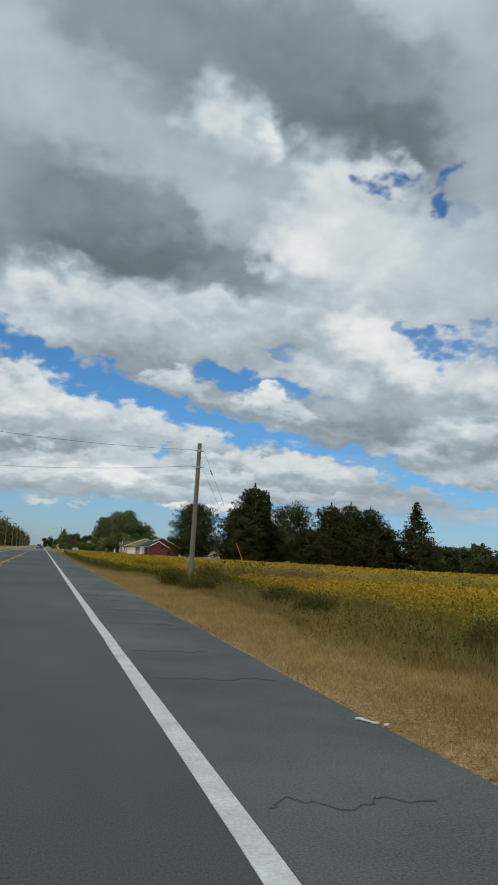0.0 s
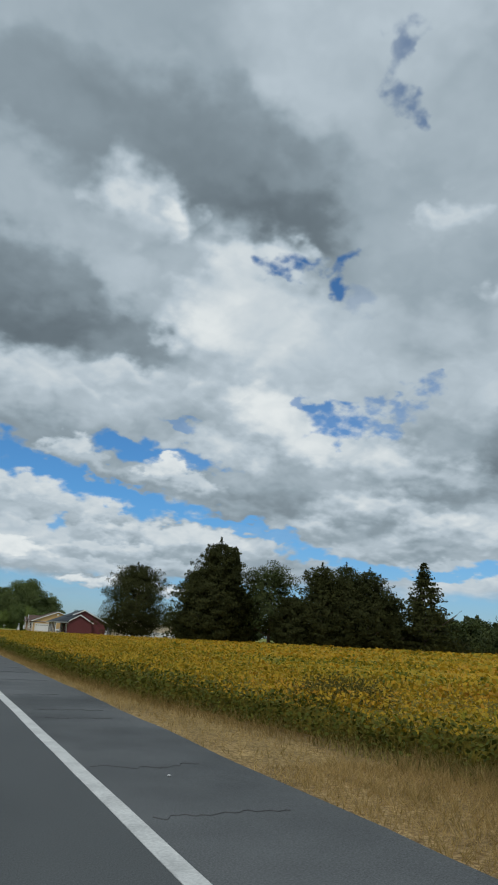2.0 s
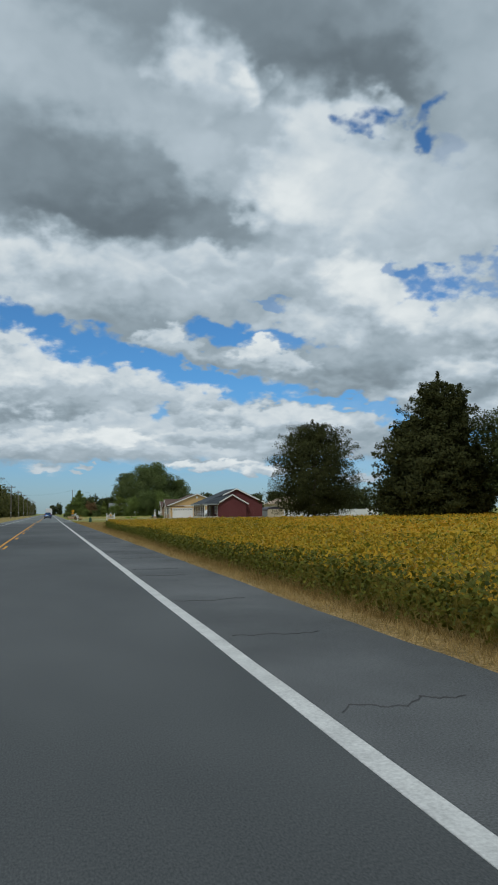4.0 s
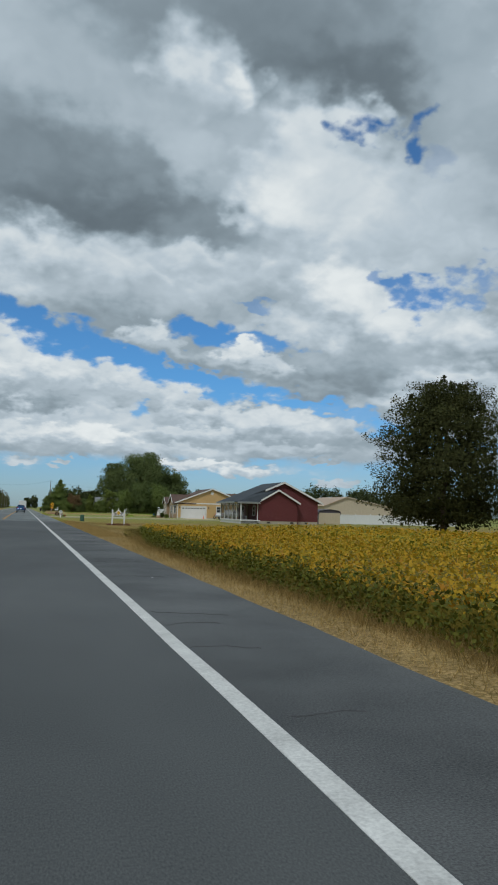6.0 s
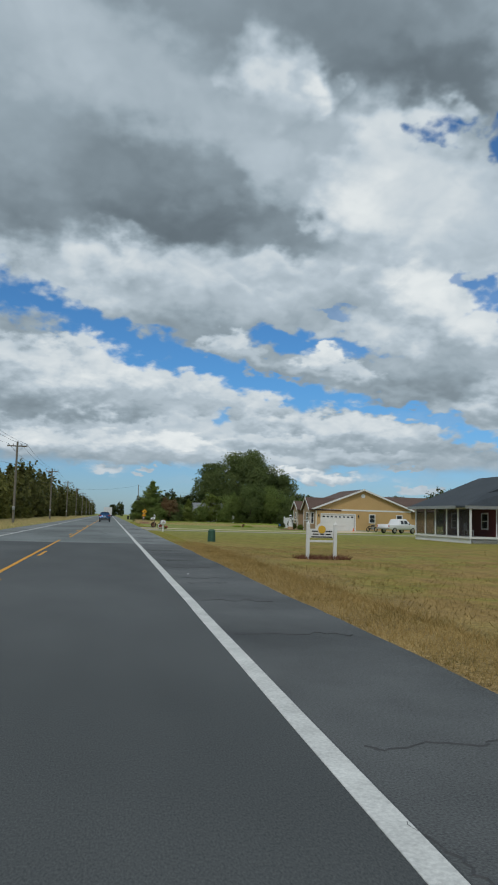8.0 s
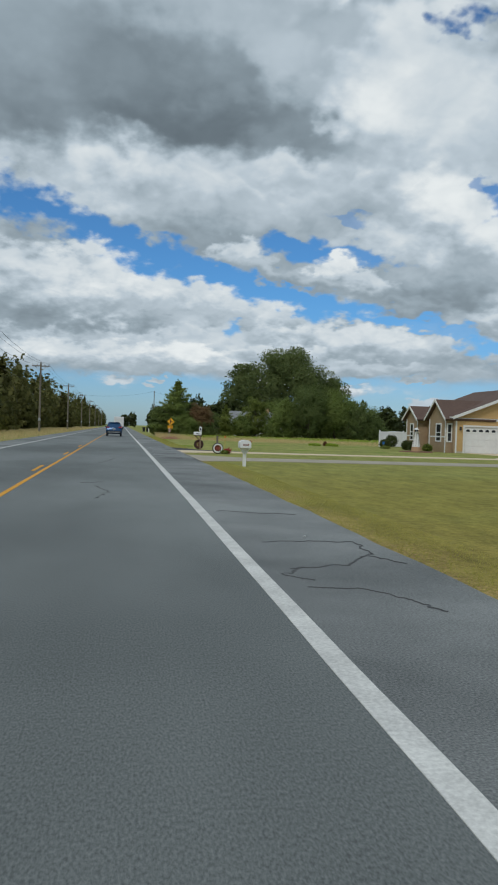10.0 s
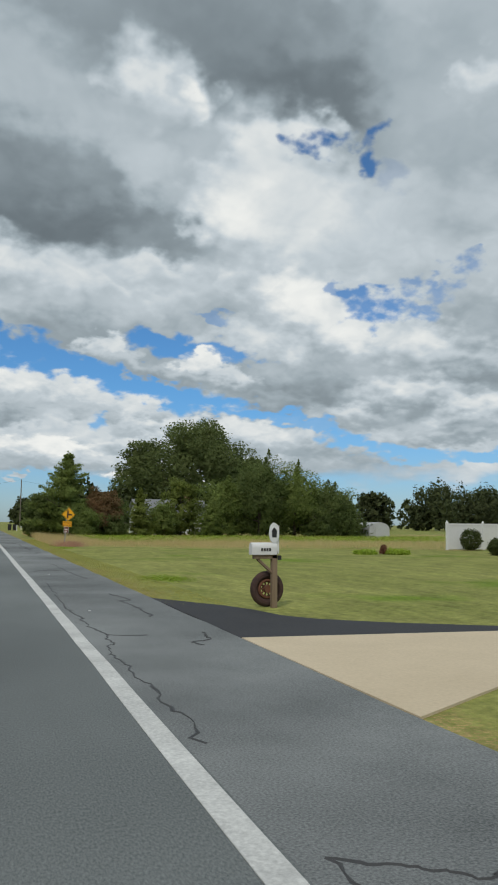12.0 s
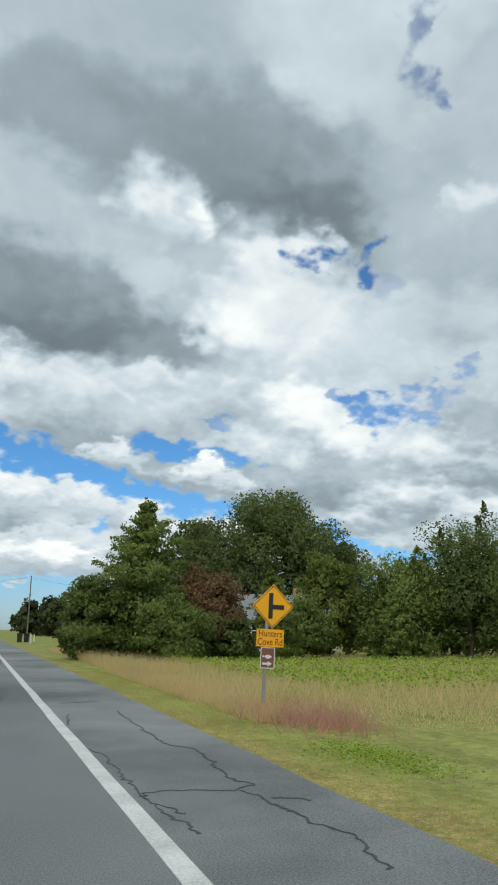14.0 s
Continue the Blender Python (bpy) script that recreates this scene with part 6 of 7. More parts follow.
    window(h, "x", 257.3, 258.2, 0.95, 2.3, bx0, -1)
    window(h, "y", 26.62, 26.92, 0.95, 2.3, b0, -1)
    window(h, "x", 262.5, 263.1, 0.95, 2.3, ex0, -1)
    for p0, p1, xx in ((b0, b1, bx0), (e0, e1, ex0)):
        part("front_band", box(xx - 0.03, xx, p0 + 0.06, p1 - 0.06, 1.22, 1.34), PAINT_WHITE, h, "white band board")
        for py in (p0 + 0.05, p1 - 0.05):
            part("corner_board", box(xx - 0.04, xx, py - 0.07, py + 0.07, -0.1, 2.8), PAINT_WHITE, h)
    part("entry_door", box(fx - 0.16, fx - 0.1, 260.1, 261.0, 0.1, 2.2), BROWN_WOOD, h, "brown front door")
    return h


tan_house()


def farmhouse():
    h = thing("white_farmhouse", pose(0, 0, 0), "white sided farmhouse mostly hidden by trees", "house")
    white_lap = ribbed("white_lap_siding", (0.62, 0.63, 0.63), (0.72, 0.73, 0.73), 0.14)
    part("wall", box(19.0, 28.0, 328.0, 335.0, -0.1, 2.5), white_lap, h)
    part("gable", slab([(328.0, 2.5), (335.0, 2.5), (331.5, 4.3)], 19.0, 19.2, "x"), white_lap, h)
    part("gable", slab([(328.0, 2.5), (335.0, 2.5), (331.5, 4.3)], 27.8, 28.0, "x"), white_lap, h)
    for e in (327.5, 335.5):
        roof_plane(h, (18.6, e, 2.35), (28.4, e, 2.35), (28.4, 331.5, 4.5), (18.6, 331.5, 4.5), GREY_METAL)
    part("chimney", box(25.6, 26.2, 331.2, 331.8, 4.0, 5.1, 0.03), TAN_BLOCK, h, "brick chimney")
    window(h, "y", 20.5, 21.3, 0.9, 2.1, 328.0, -1)
    window(h, "y", 25.0, 25.8, 0.9, 2.1, 328.0, -1)


farmhouse()


def barn():
    b = thing("cream_barn", pose(0, 0, 0), "low cream metal barn behind the red house", "barn")
    x0, x1, y0, y1 = 47.5, 60.0, 234.0, 246.0
    part("wall", slab([(x0, -0.1), (x1, -0.1), (x1, 2.9), (51.5, 4.3), (x0, 2.9)], y0, y0 + 0.15, "y"), BARN_METAL, b, "cream ribbed metal wall")
    part("wall", box(x0, x0 + 0.15, y0 + 0.15, y1, -0.1, 2.9), BARN_METAL, b)
    part("wall", box(x1 - 0.15, x1, y0 + 0.15, y1, -0.1, 2.9), BARN_METAL, b)
    roof_plane(b, (x0 - 0.3, y0 - 0.3, 2.8), (x0 - 0.3, y1, 2.8), (51.5, y1, 4.42), (51.5, y0 - 0.3, 4.42), TAN_ROOF)
    roof_plane(b, (x1 + 0.3, y0 - 0.3, 2.8), (x1 + 0.3, y1, 2.8), (51.5, y1, 4.42), (51.5, y0 - 0.3, 4.42), BARN_METAL)


barn()


def arched_shed(x, y, w, deep, hgt, mat, label):
    s = thing("metal_shed", pose(x, y, 0), label, "shed")
    n = 14
    prof = [(-w / 2, -0.05)] + [(-w / 2 * math.cos(math.pi * i / n), hgt * 0.55 + hgt * 0.45 * math.sin(math.pi * i / n)) for i in range(n + 1)] + [(w / 2, -0.05)]
    part("shell", slab(prof, 0.06, deep, "y"), mat, s)
    part("front", slab([(a * 0.97, z * 0.98) for a, z in prof], 0.0, 0.05, "y"), mat, s)
    part("door", box(-w * 0.22, w * 0.22, -0.03, 0.0, 0.0, hgt * 0.75), mat, s)




def carport_shed(x, y, w, deep):
    """A low metal shed: grey sides, beige front and a dark roof with rounded eaves."""
    s = thing("metal_shed", pose(x, y, 0), "grey metal garden shed with a dark rounded roof", "shed")
    part("side_wall", box(-w / 2, -w / 2 + 0.08, 0.08, deep, -0.05, 1.55), GREY_METAL, s, "grey ribbed side wall")
    part("side_wall", box(w / 2 - 0.08, w / 2, 0.08, deep, -0.05, 1.55), GREY_METAL, s, "grey ribbed side wall")
    part("front_wall", box(-w / 2, w / 2, 0.0, 0.08, -0.05, 1.62), BARN_METAL, s, "beige front wall")
    part("door", box(-0.75, 0.75, -0.03, 0.0, 0.0, 1.5), BARN_METAL, s, "beige double door")
    rim = [(-w / 2 - 0.1, 1.45), (-w / 2 - 0.06, 1.75), (-w / 2 + 0.22, 1.98), (0.0, 2.16), (w / 2 - 0.22, 1.98), (w / 2 + 0.06, 1.75), (w / 2 + 0.1, 1.45)]
    inner = [(a * 0.95, z - 0.05) for a, z in reversed(rim)]
    part("roof", slab(rim + inner, -0.12, deep + 0.1, "y"), PURPLE_ROOF, s, "dark rounded metal roof")
    part("front_gable", slab([(a * 0.94, z - 0.06) for a, z in rim], 0.01, 0.07, "y"), PURPLE_ROOF, s)


carport_shed(42.2, 219.0, 3.3, 4.6)
arched_shed(43.2, 311.0, 2.6, 3.6, 1.75, PALE_METAL, "pale arched metal shed by the cedars")


def fence(x0, y0, x1, y1, hgt, label, step=2.4):
    f = thing("vinyl_fence", pose(x0, y0, -0.03, 0, 0, math.degrees(math.atan2(y1 - y0, x1 - x0))), label, "fence")
    total = math.hypot(x1 - x0, y1 - y0)
    n = max(int(round(total / step)), 1)
    d = total / n
    post = box(-0.07, 0.07, -0.07, 0.07, -0.2, hgt + 0.12, 0.01)
    rod((0, 0, hgt + 0.12), (0, 0, hgt + 0.24), 0.1, 0.005, 4, post)
    first = part("post", post, VINYL, f)
    first_panel = part("panel", box(0.07, d - 0.07, -0.012, 0.012, 0.08, hgt), FENCE_VINYL, f)
    first_top = part("top_rail", box(0.07, d - 0.07, -0.03, 0.03, hgt - 0.06, hgt + 0.06, 0.008), VINYL, f)
    first_low = part("bottom_rail", box(0.07, d - 0.07, -0.03, 0.03, 0.04, 0.16, 0.008), VINYL, f)
    for i in range(n + 1):
        if i:
            under(new("post", first.data), f).location = (d * i, 0, 0)
        if 0 < i < n:
            under(new("panel", first_panel.data), f).location = (d * i, 0, 0)
            under(new("top_rail", first_top.data), f).location = (d * i, 0, 0)
            under(new("bottom_rail", first_low.data), f).location = (d * i, 0, 0)
    return f


fence(38.6, 224.0, 66.0, 224.0, 1.42, "white vinyl privacy fence behind the red house")
fence(27.0, 274.0, 40.0, 274.0, 1.55, "white vinyl privacy fence beside the tan house")

# ---- poles and cables ----
STUB = Vector((6.84, 34.0, 0.0))


def stub_pole():
    p = thing("guy_pole", pose(STUB.x, STUB.y, -0.03), "weathered wooden guy pole among the weeds", "utility pole")
    part("shaft", rod((0, 0, -0.3), (0.0, -0.05, 6.55), 0.125, 0.09, 14), POLE_WOOD, p)
    for z in (6.2, 5.45):
        part("clamp", rod((0, -0.05, z - 0.05), (0, -0.05, z + 0.05), 0.115, sides=14), STEEL, p)
        part("eye_bolt", rod((-0.28, -0.05, z), (0.22, -0.05, z), 0.018, sides=6), STEEL, p)


stub_pole()
anchor = STUB + Vector((3.0, 0.2, 0.0))
for z in (6.2, 5.45):
    wire("guy_wire", STUB + Vector((0.2, -0.05, z)), anchor + Vector((0.15 if z > 6 else 0, 0, 0.0)), 0.0, 0.0045, "thin steel guy wire from pole to ground")
    wire("span_guy", STUB + Vector((-0.28, -0.05, z)), (-11.0, 33.0, 7.1 if z > 6 else 4.9), 0.5, 0.007, "black guy cable crossing over the road")
mid = STUB + Vector((0.2, -0.05, 6.2))

tagged(part("strain_insulator", rod(mid.lerp(anchor, 0.14), mid.lerp(anchor, 0.18), 0.025, sides=8), WIRE), "black strain insulator on the guy wire", "insulator")
tagged(part("guy_guard", rod(anchor, anchor.lerp(mid, 0.33), 0.014, sides=8), YELLOW_PLASTIC), "yellow plastic guard on the guy wire", "guy guard")


def line_pole():
    p = thing("utility_pole", pose(-11.0, 0, -0.03), "tall wooden utility pole with crossarm beside the wood", "utility pole", "roadside pole line")
    part("shaft", rod((0, 0, -0.3), (0, 0, 9.6), 0.16, 0.11, 12), POLE_WOOD, p)
    part("crossarm", box(-1.15, 1.15, -0.06, 0.06, 9.0, 9.14, 0.01), POLE_WOOD, p)
    for x in (-1.05, -0.45, 0.45, 1.05):
        part("insulator", rod((x, 0, 9.14), (x, 0, 9.34), 0.05, 0.035, 8), PORCELAIN, p)
    part("brace", rod((0.7, 0.07, 9.02), (0.1, 0.1, 8.3), 0.02, sides=6), STEEL, p)
    part("brace", rod((-0.7, 0.07, 9.02), (-0.1, 0.1, 8.3), 0.02, sides=6), STEEL, p)
    part("meter_box", box(-0.16, 0.16, -0.32, -0.14, 1.6, 2.0, 0.02), STEEL, p)
    return p


POLE_YS = [249.5 + 54.5 * k for k in range(-5, 8)]
base_pole = line_pole()
base_pole.matrix_world = pose(-11.0, POLE_YS[0], -0.03)
for y in POLE_YS[1:]:
    copy_thing(base_pole, pose(-11.0, y, -0.03))
for x, z in ((-1.05, 9.33), (0.45, 9.33), (1.05, 9.33), (0.12, 6.9)):
    for a, b in zip(POLE_YS, POLE_YS[1:]):
        wire("power_line", (-11.0 + x, a, z), (-11.0 + x, b, z), 0.75, 0.014, "black overhead power line beside the road")


def far_pole(x, y, h):
    p = thing("utility_pole", pose(x, y, -0.03), "plain wooden utility pole beyond the cedar", "utility pole")
    part("shaft", rod((0, 0, -0.3), (0, 0, h), 0.16, 0.11, 12), POLE_WOOD, p)
    part("insulator", rod((0, 0, h), (0, 0, h + 0.25), 0.05, 0.03, 8), PORCELAIN, p)


far_pole(9.7, 431.0, 11.9)
wire("power_line", (9.7, 431, 11.9), (-11.0, POLE_YS[-5], 9.4), 0.9, 0.016, "black overhead line crossing the road")
wire("power_line", (9.7, 431, 11.6), (60.0, 470.0, 9.0), 0.9, 0.016, "black overhead line beyond the trees")


# ---- roadside things ----
def yard_sign():
    s = thing("yard_sign", pose(7.4, 185.6, -0.03), "white two-post yard sign with gold emblem", "sign")
    for x in (0.0, 1.06):
        q = part("post", box(x - 0.06, x + 0.06, -0.06, 0.06, -0.2, 1.28, 0.008), PAINT_WHITE, s, "white square post")
        part("finial", rod((x, 0, 1.28), (x, 0, 1.42), 0.075, 0.01, 8), PAINT_WHITE, q)
    part("board", box(0.07, 0.99, -0.03, 0.03, 0.78, 1.12, 0.01), PAINT_WHITE, s, "white name board")
    part("crest", slab([(0.30, 1.12), (0.76, 1.12), (0.68, 1.28), (0.58, 1.34), (0.53, 1.56), (0.48, 1.34), (0.38, 1.28)], -0.025, 0.025, "y"), PAINT_WHITE, s, "white pointed crest")
    part("rail", box(0.07, 0.99, -0.025, 0.025, 0.62, 0.70, 0.006), PAINT_WHITE, s)
    part("emblem", rod((0.53, -0.045, 1.10), (0.53, -0.028, 1.10), 0.15, sides=20), SIGN_GOLD, s, "gold round emblem")
    for x0, x1, z in ((0.14, 0.38, 1.03), (0.68, 0.92, 1.03), (0.18, 0.40, 0.92), (0.46, 0.62, 0.92), (0.68, 0.88, 0.92), (0.12, 0.94, 0.82)):
        part("lettering_bar", box(x0, x1, -0.036, -0.028, z - 0.022, z + 0.022), INK, s)
    v, fcs = blades(np.random.default_rng(3).uniform((-0.5, -0.5, 0), (1.55, 0.5, 0.0), (900, 3)), 0.16, 0.012, np.random.default_rng(4), 0.6)
    under(soup("dead_grass", v, fcs, RUST), s)


yard_sign()


def green_bin():
    b = thing("composter", pose(6.0, 202.4, -0.03), "small dark green plastic drum on the lawn", "bin")
    part("drum", rod((0, 0, 0), (0, 0, 0.62), 0.24, 0.21, 20), BIN_GREEN, b)
    part("lid", rod((0, 0, 0.62), (0, 0, 0.72), 0.23, 0.15, 20), BIN_GREEN, b)


green_bin()


def white_mailbox():
    m = thing("mailbox", pose(4.8, 226.6, -0.03), "white plastic mailbox on a white post", "mailbox")
    part("post", box(-0.06, 0.06, -0.06, 0.06, -0.2, 0.70, 0.01), VINYL, m, "white post")
    part("bracket", slab([(-0.06, 0.50), (0.06, 0.50), (0.2, 0.72), (-0.2, 0.72)], -0.09, 0.09, "y", bevel=0.01), VINYL, m)
    n = 12
    arch = [(-0.22, 0.72)] + [(-0.22 * math.cos(math.pi * i / n), 0.90 + 0.13 * math.sin(math.pi * i / n)) for i in range(n + 1)] + [(0.22, 0.72)]
    body = part("box", slab(arch, -0.26, 0.26, "y", bevel=0.012), VINYL, m, "arched white box")
    part("door", slab([(a * 0.94, 0.72 + (z - 0.72) * 0.95) for a, z in arch], -0.285, -0.262, "y"), VINYL, body)
    part("flag", box(0.225, 0.24, -0.1, 0.05, 0.92, 1.02), LAMP_RED, body, "small red flag")
    for i in range(3):
        part("number_bar", box(-0.1 + i * 0.08, -0.05 + i * 0.08, -0.292, -0.286, 0.80, 0.88), SIGN_BROWN, body)


white_mailbox()


def spoked_wheel(parent, x, z, r, mat_tyre, mat_spoke, whitewall=False, y=0.0):
    w = part("wheel", ring((x, y, z), (0, 1, 0), r - 0.07, 0.07, 0.14), mat_tyre, parent, "old tyre")
    part("rim", ring((x, y, z), (0, 1, 0), r - 0.17, 0.03, 0.10), mat_spoke, w)
    if whitewall:
        part("whitewall", ring((x, y - 0.055, z), (0, 1, 0), r - 0.085, 0.045, 0.045), PAINT_WHITE, w, "white tyre wall")
    sp = bmesh.new()
    for i in range(10):
        t = 2 * math.pi * i / 10
        rod((x, y, z), (x + (r - 0.17) * math.cos(t), y, z + (r - 0.17) * math.sin(t)), 0.016, sides=5, bm=sp)
    part("spokes", sp, mat_spoke, w, "thin spokes")
    part("hub", rod((x, y - 0.09, z), (x, y + 0.09, z), 0.07, sides=14), mat_spoke, w, "round hub")


def wheel_mailbox():
    m = thing("wheel_mailbox", pose(5.22, 247.35, -0.03), "white mailbox on a post with an old wagon wheel", "mailbox")
    part("post", box(-0.05, 0.05, -0.05, 0.05, -0.2, 1.0, 0.006), BROWN_WOOD, m, "brown wooden post")
    part("back_board", box(0.0, 0.09, -0.03, 0.03, 0.95, 1.45, 0.01), PAINT_WHITE, m, "white upright board")
    part("arm", box(-0.40, 0.05, -0.05, 0.05, 0.86, 0.93, 0.008), BROWN_WOOD, m)
    part("brace", rod((-0.32, 0, 0.86), (0, 0, 0.58), 0.03, sides=6), BROWN_WOOD, m)
    n = 10
    arch = [(-0.09, 0.93)] + [(-0.09 * math.cos(math.pi * i / n), 1.06 + 0.09 * math.sin(math.pi * i / n)) for i in range(n + 1)] + [(0.09, 0.93)]
    b = part("box", slab(arch, -0.45, 0.03, "x", bevel=0.008), PAINT_WHITE, m, "arched white letter box")
    for i in range(4):
        part("number_bar", box(-0.28 + i * 0.05, -0.245 + i * 0.05, -0.097, -0.09, 1.0, 1.05), INK, b)
    plaque = rod((-0.02, -0.06, 1.32), (-0.02, -0.04, 1.32), 0.16, sides=24)
    bmesh.ops.scale(plaque, vec=(0.6, 1, 1.15), space=Matrix.Translation((0.02, 0, -1.32)), verts=plaque.verts)
    q = part("plaque", plaque, VINYL, m, "oval white plaque")
    part("emblem", slab([(-0.06, 1.24), (0.02, 1.24), (0.03, 1.36), (-0.02, 1.42), (-0.07, 1.36)], -0.066, -0.061, "y"), INK, q)
    part("tag", box(0.05, 0.12, -0.06, -0.05, 0.84, 0.92), INK, m)
    spoked_wheel(m, -0.08, 0.32, 0.32, RUST_RUBBER, RUST, y=0.14)


wheel_mailbox()


def wheel_ornament():
    o = thing("wheel_ornament", pose(5.42, 239.7, -0.03), "whitewall tyre with red spokes leaning on a post", "garden ornament")
    spoked_wheel(o, 0.0, 0.31, 0.31, RUBBER, RED_IRON, True)
    part("post", rod((-0.02, 0.14, -0.1), (-0.02, 0.14, 0.95), 0.055, sides=10), POLE_WOOD, o, "grey wooden post")
    part("cap", rod((-0.02, 0.14, 0.95), (-0.02, 0.14, 1.0), 0.075, sides=10), POLE_WOOD, o)


wheel_ornament()
rf = np.random.default_rng(21)
p = rf.normal(0, 1, (900, 3)) * (0.085, 0.08, 0.06) + (5.98, 239.75, 0.12)
p[:, 2] = np.abs(p[:, 2])
v, fcs = leaf_cards(p, 0.07, rf)
tagged(soup("flower_clump", v, fcs, FLOWER_RED), "clump of red flowers beside the tyre", "flowers", kind="stuff")
p = rf.normal(0, 1, (500, 3)) * (0.10, 0.08, 0.045) + (5.78, 239.6, 0.07)
p[:, 2] = np.abs(p[:, 2])
v, fcs = leaf_cards(p, 0.08, rf)
tagged(soup("green_clump", v, fcs, LEAF_LIGHT), "low green plant beside the tyre", "plant", kind="stuff")


def marker(x, y):
    m = thing("reflector_stake", pose(x, y, -0.03), "thin driveway stake with a red reflector", "driveway marker")
    part("stake", rod((0, 0, -0.1), (0, 0, 0.92), 0.009, sides=6), YELLOW_PLASTIC, m)
    part("reflector", rod((0, -0.012, 0.95), (0, 0.012, 0.95), 0.05, sides=14), CONE_ORANGE, m)


marker(5.85, 239.9)


def warning_sign():
    s = thing("road_sign", pose(5.58, 285.0, 0.0, 0, 2.5, 0), "amber diamond side-road warning sign on a steel post", "road sign")
    part("post", box(-0.14, -0.08, -0.02, 0.02, -0.3, 2.25), STEEL, s, "galvanised steel post")
    d, zc = 0.44, 1.945
    dia = part("diamond", slab([(0, zc - d), (d, zc), (0, zc + d), (-d, zc)], -0.035, -0.03, "y", bevel=0.002), SIGN_YELLOW, s, "amber diamond panel")
    for i in range(4):
        pts = [(0, -1), (1, 0), (0, 1), (-1, 0)]
        (ax, az_), (bx_, bz) = pts[i], pts[(i + 1) % 4]
        k = d - 0.035
        part("border", rod((ax * k, -0.036, zc + az_ * k), (bx_ * k, -0.036, zc + bz * k), 0.006, sides=4), INK, dia)
    part("main_road_bar", box(-0.095, -0.005, -0.041, -0.036, 1.70, 2.20), INK, dia)
    part("side_road_bar", box(-0.005, 0.235, -0.041, -0.036, 1.885, 1.975), INK, dia)
    for z in (zc + 0.36, zc - 0.36):
        part("bolt", rod((-0.01, -0.042, z), (-0.01, -0.03, z), 0.012, sides=8), STEEL, dia)
    pl = part("name_plate", box(-0.325, 0.255, -0.035, -0.03, 1.155, 1.495, 0.002), SIGN_YELLOW, s, "amber street name plate")
    written("lettering", "Hunters", 0.185, pose(-0.035, -0.037, 1.405, 90, 0, 0), SIGN_RUST, pl, 0.82)
    written("lettering", "Cove Rd", 0.185, pose(-0.035, -0.037, 1.245, 90, 0, 0), SIGN_RUST, pl, 0.82)
    br = part("brown_plate", box(-0.225, 0.075, -0.035, -0.03, 0.745, 1.145, 0.002), SIGN_BROWN, s, "brown guide plate")
    for a in ((-0.225, -0.21, 0.745, 1.145), (0.06, 0.075, 0.745, 1.145), (-0.21, 0.06, 1.13, 1.145), (-0.21, 0.06, 0.745, 0.76)):
        part("border", box(a[0], a[1], -0.039, -0.0355, a[2], a[3]), PAINT_WHITE, br)
    part("fish_symbol", slab([(-0.18, 0.945), (-0.145, 0.97), (-0.09, 0.93), (-0.03, 0.935), (0.02, 0.965), (-0.03, 1.0), (-0.09, 1.005), (-0.145, 0.975), (-0.18, 1.0)], -0.041, -0.0365, "y"), PAINT_WHITE, br)
    part("arrow", slab([(-0.18, 0.815), (-0.07, 0.815), (-0.07, 0.785), (0.02, 0.835), (-0.07, 0.885), (-0.07, 0.855), (-0.18, 0.855)], -0.041, -0.0365, "y"), PAINT_WHITE, br)


warning_sign()


def lighthouse():
    o = thing("lighthouse_ornament", pose(23.6, 255.6, -0.03), "white wooden lawn lighthouse on a tan brick base", "garden ornament")
    part("base", rod((0, 0, 0), (0, 0, 0.42), 0.40, 0.36, 8), TAN_BLOCK, o, "tan brick base")
    part("tower", rod((0, 0, 0.42), (0, 0, 1.6), 0.34, 0.16, 8), PAINT_WHITE, o, "tapered white tower")
    part("gallery", rod((0, 0, 1.6), (0, 0, 1.64), 0.28, sides=8), PAINT_WHITE, o)
    part("lantern", rod((0, 0, 1.64), (0, 0, 1.82), 0.14, sides=8), GLASS, o)
    part("cap", rod((0, 0, 1.82), (0, 0, 1.98), 0.24, 0.02, 8), PAINT_WHITE, o)
    for i in range(8):
        t = 2 * math.pi * (i + 0.5) / 8
        part("edge_strip", rod((0.35 * math.cos(t) * 0.98, 0.35 * math.sin(t) * 0.98, 0.42), (0.16 * math.cos(t), 0.16 * math.sin(t), 1.6), 0.015, sides=4), POLE_WOOD, o)


lighthouse()
bm = rod((23.6, 255.6, -0.1), (23.6, 255.6, 0.04), 1.5, 1.3, 20)
tagged(part("mulch_bed", bm, MULCH), "round red-brown mulch bed on the lawn", "flower bed")


def shrub(x, y, r, h, mat, label, seed, size=0.1, n=1800):
    rng = np.random.default_rng(seed)
    s = thing("shrub", pose(x, y, -0.03), label, "shrub")
    part("stem", rod((0, 0, -0.1), (0, 0, h * 0.5), 0.03, 0.02, 6), BARK, s)
    d = rng.normal(size=(n, 3))
    d /= np.linalg.norm(d, axis=1)[:, None]
    q = d * (rng.uniform(0.3, 1, n) ** 0.4)[:, None] * (r, r, h * 0.5) + (0, 0, h * 0.52) + rng.normal(0, 0.05, (n, 3))
    v, fcs = leaf_cards(q, size, rng)
    under(soup("foliage", v, fcs, mat), s)


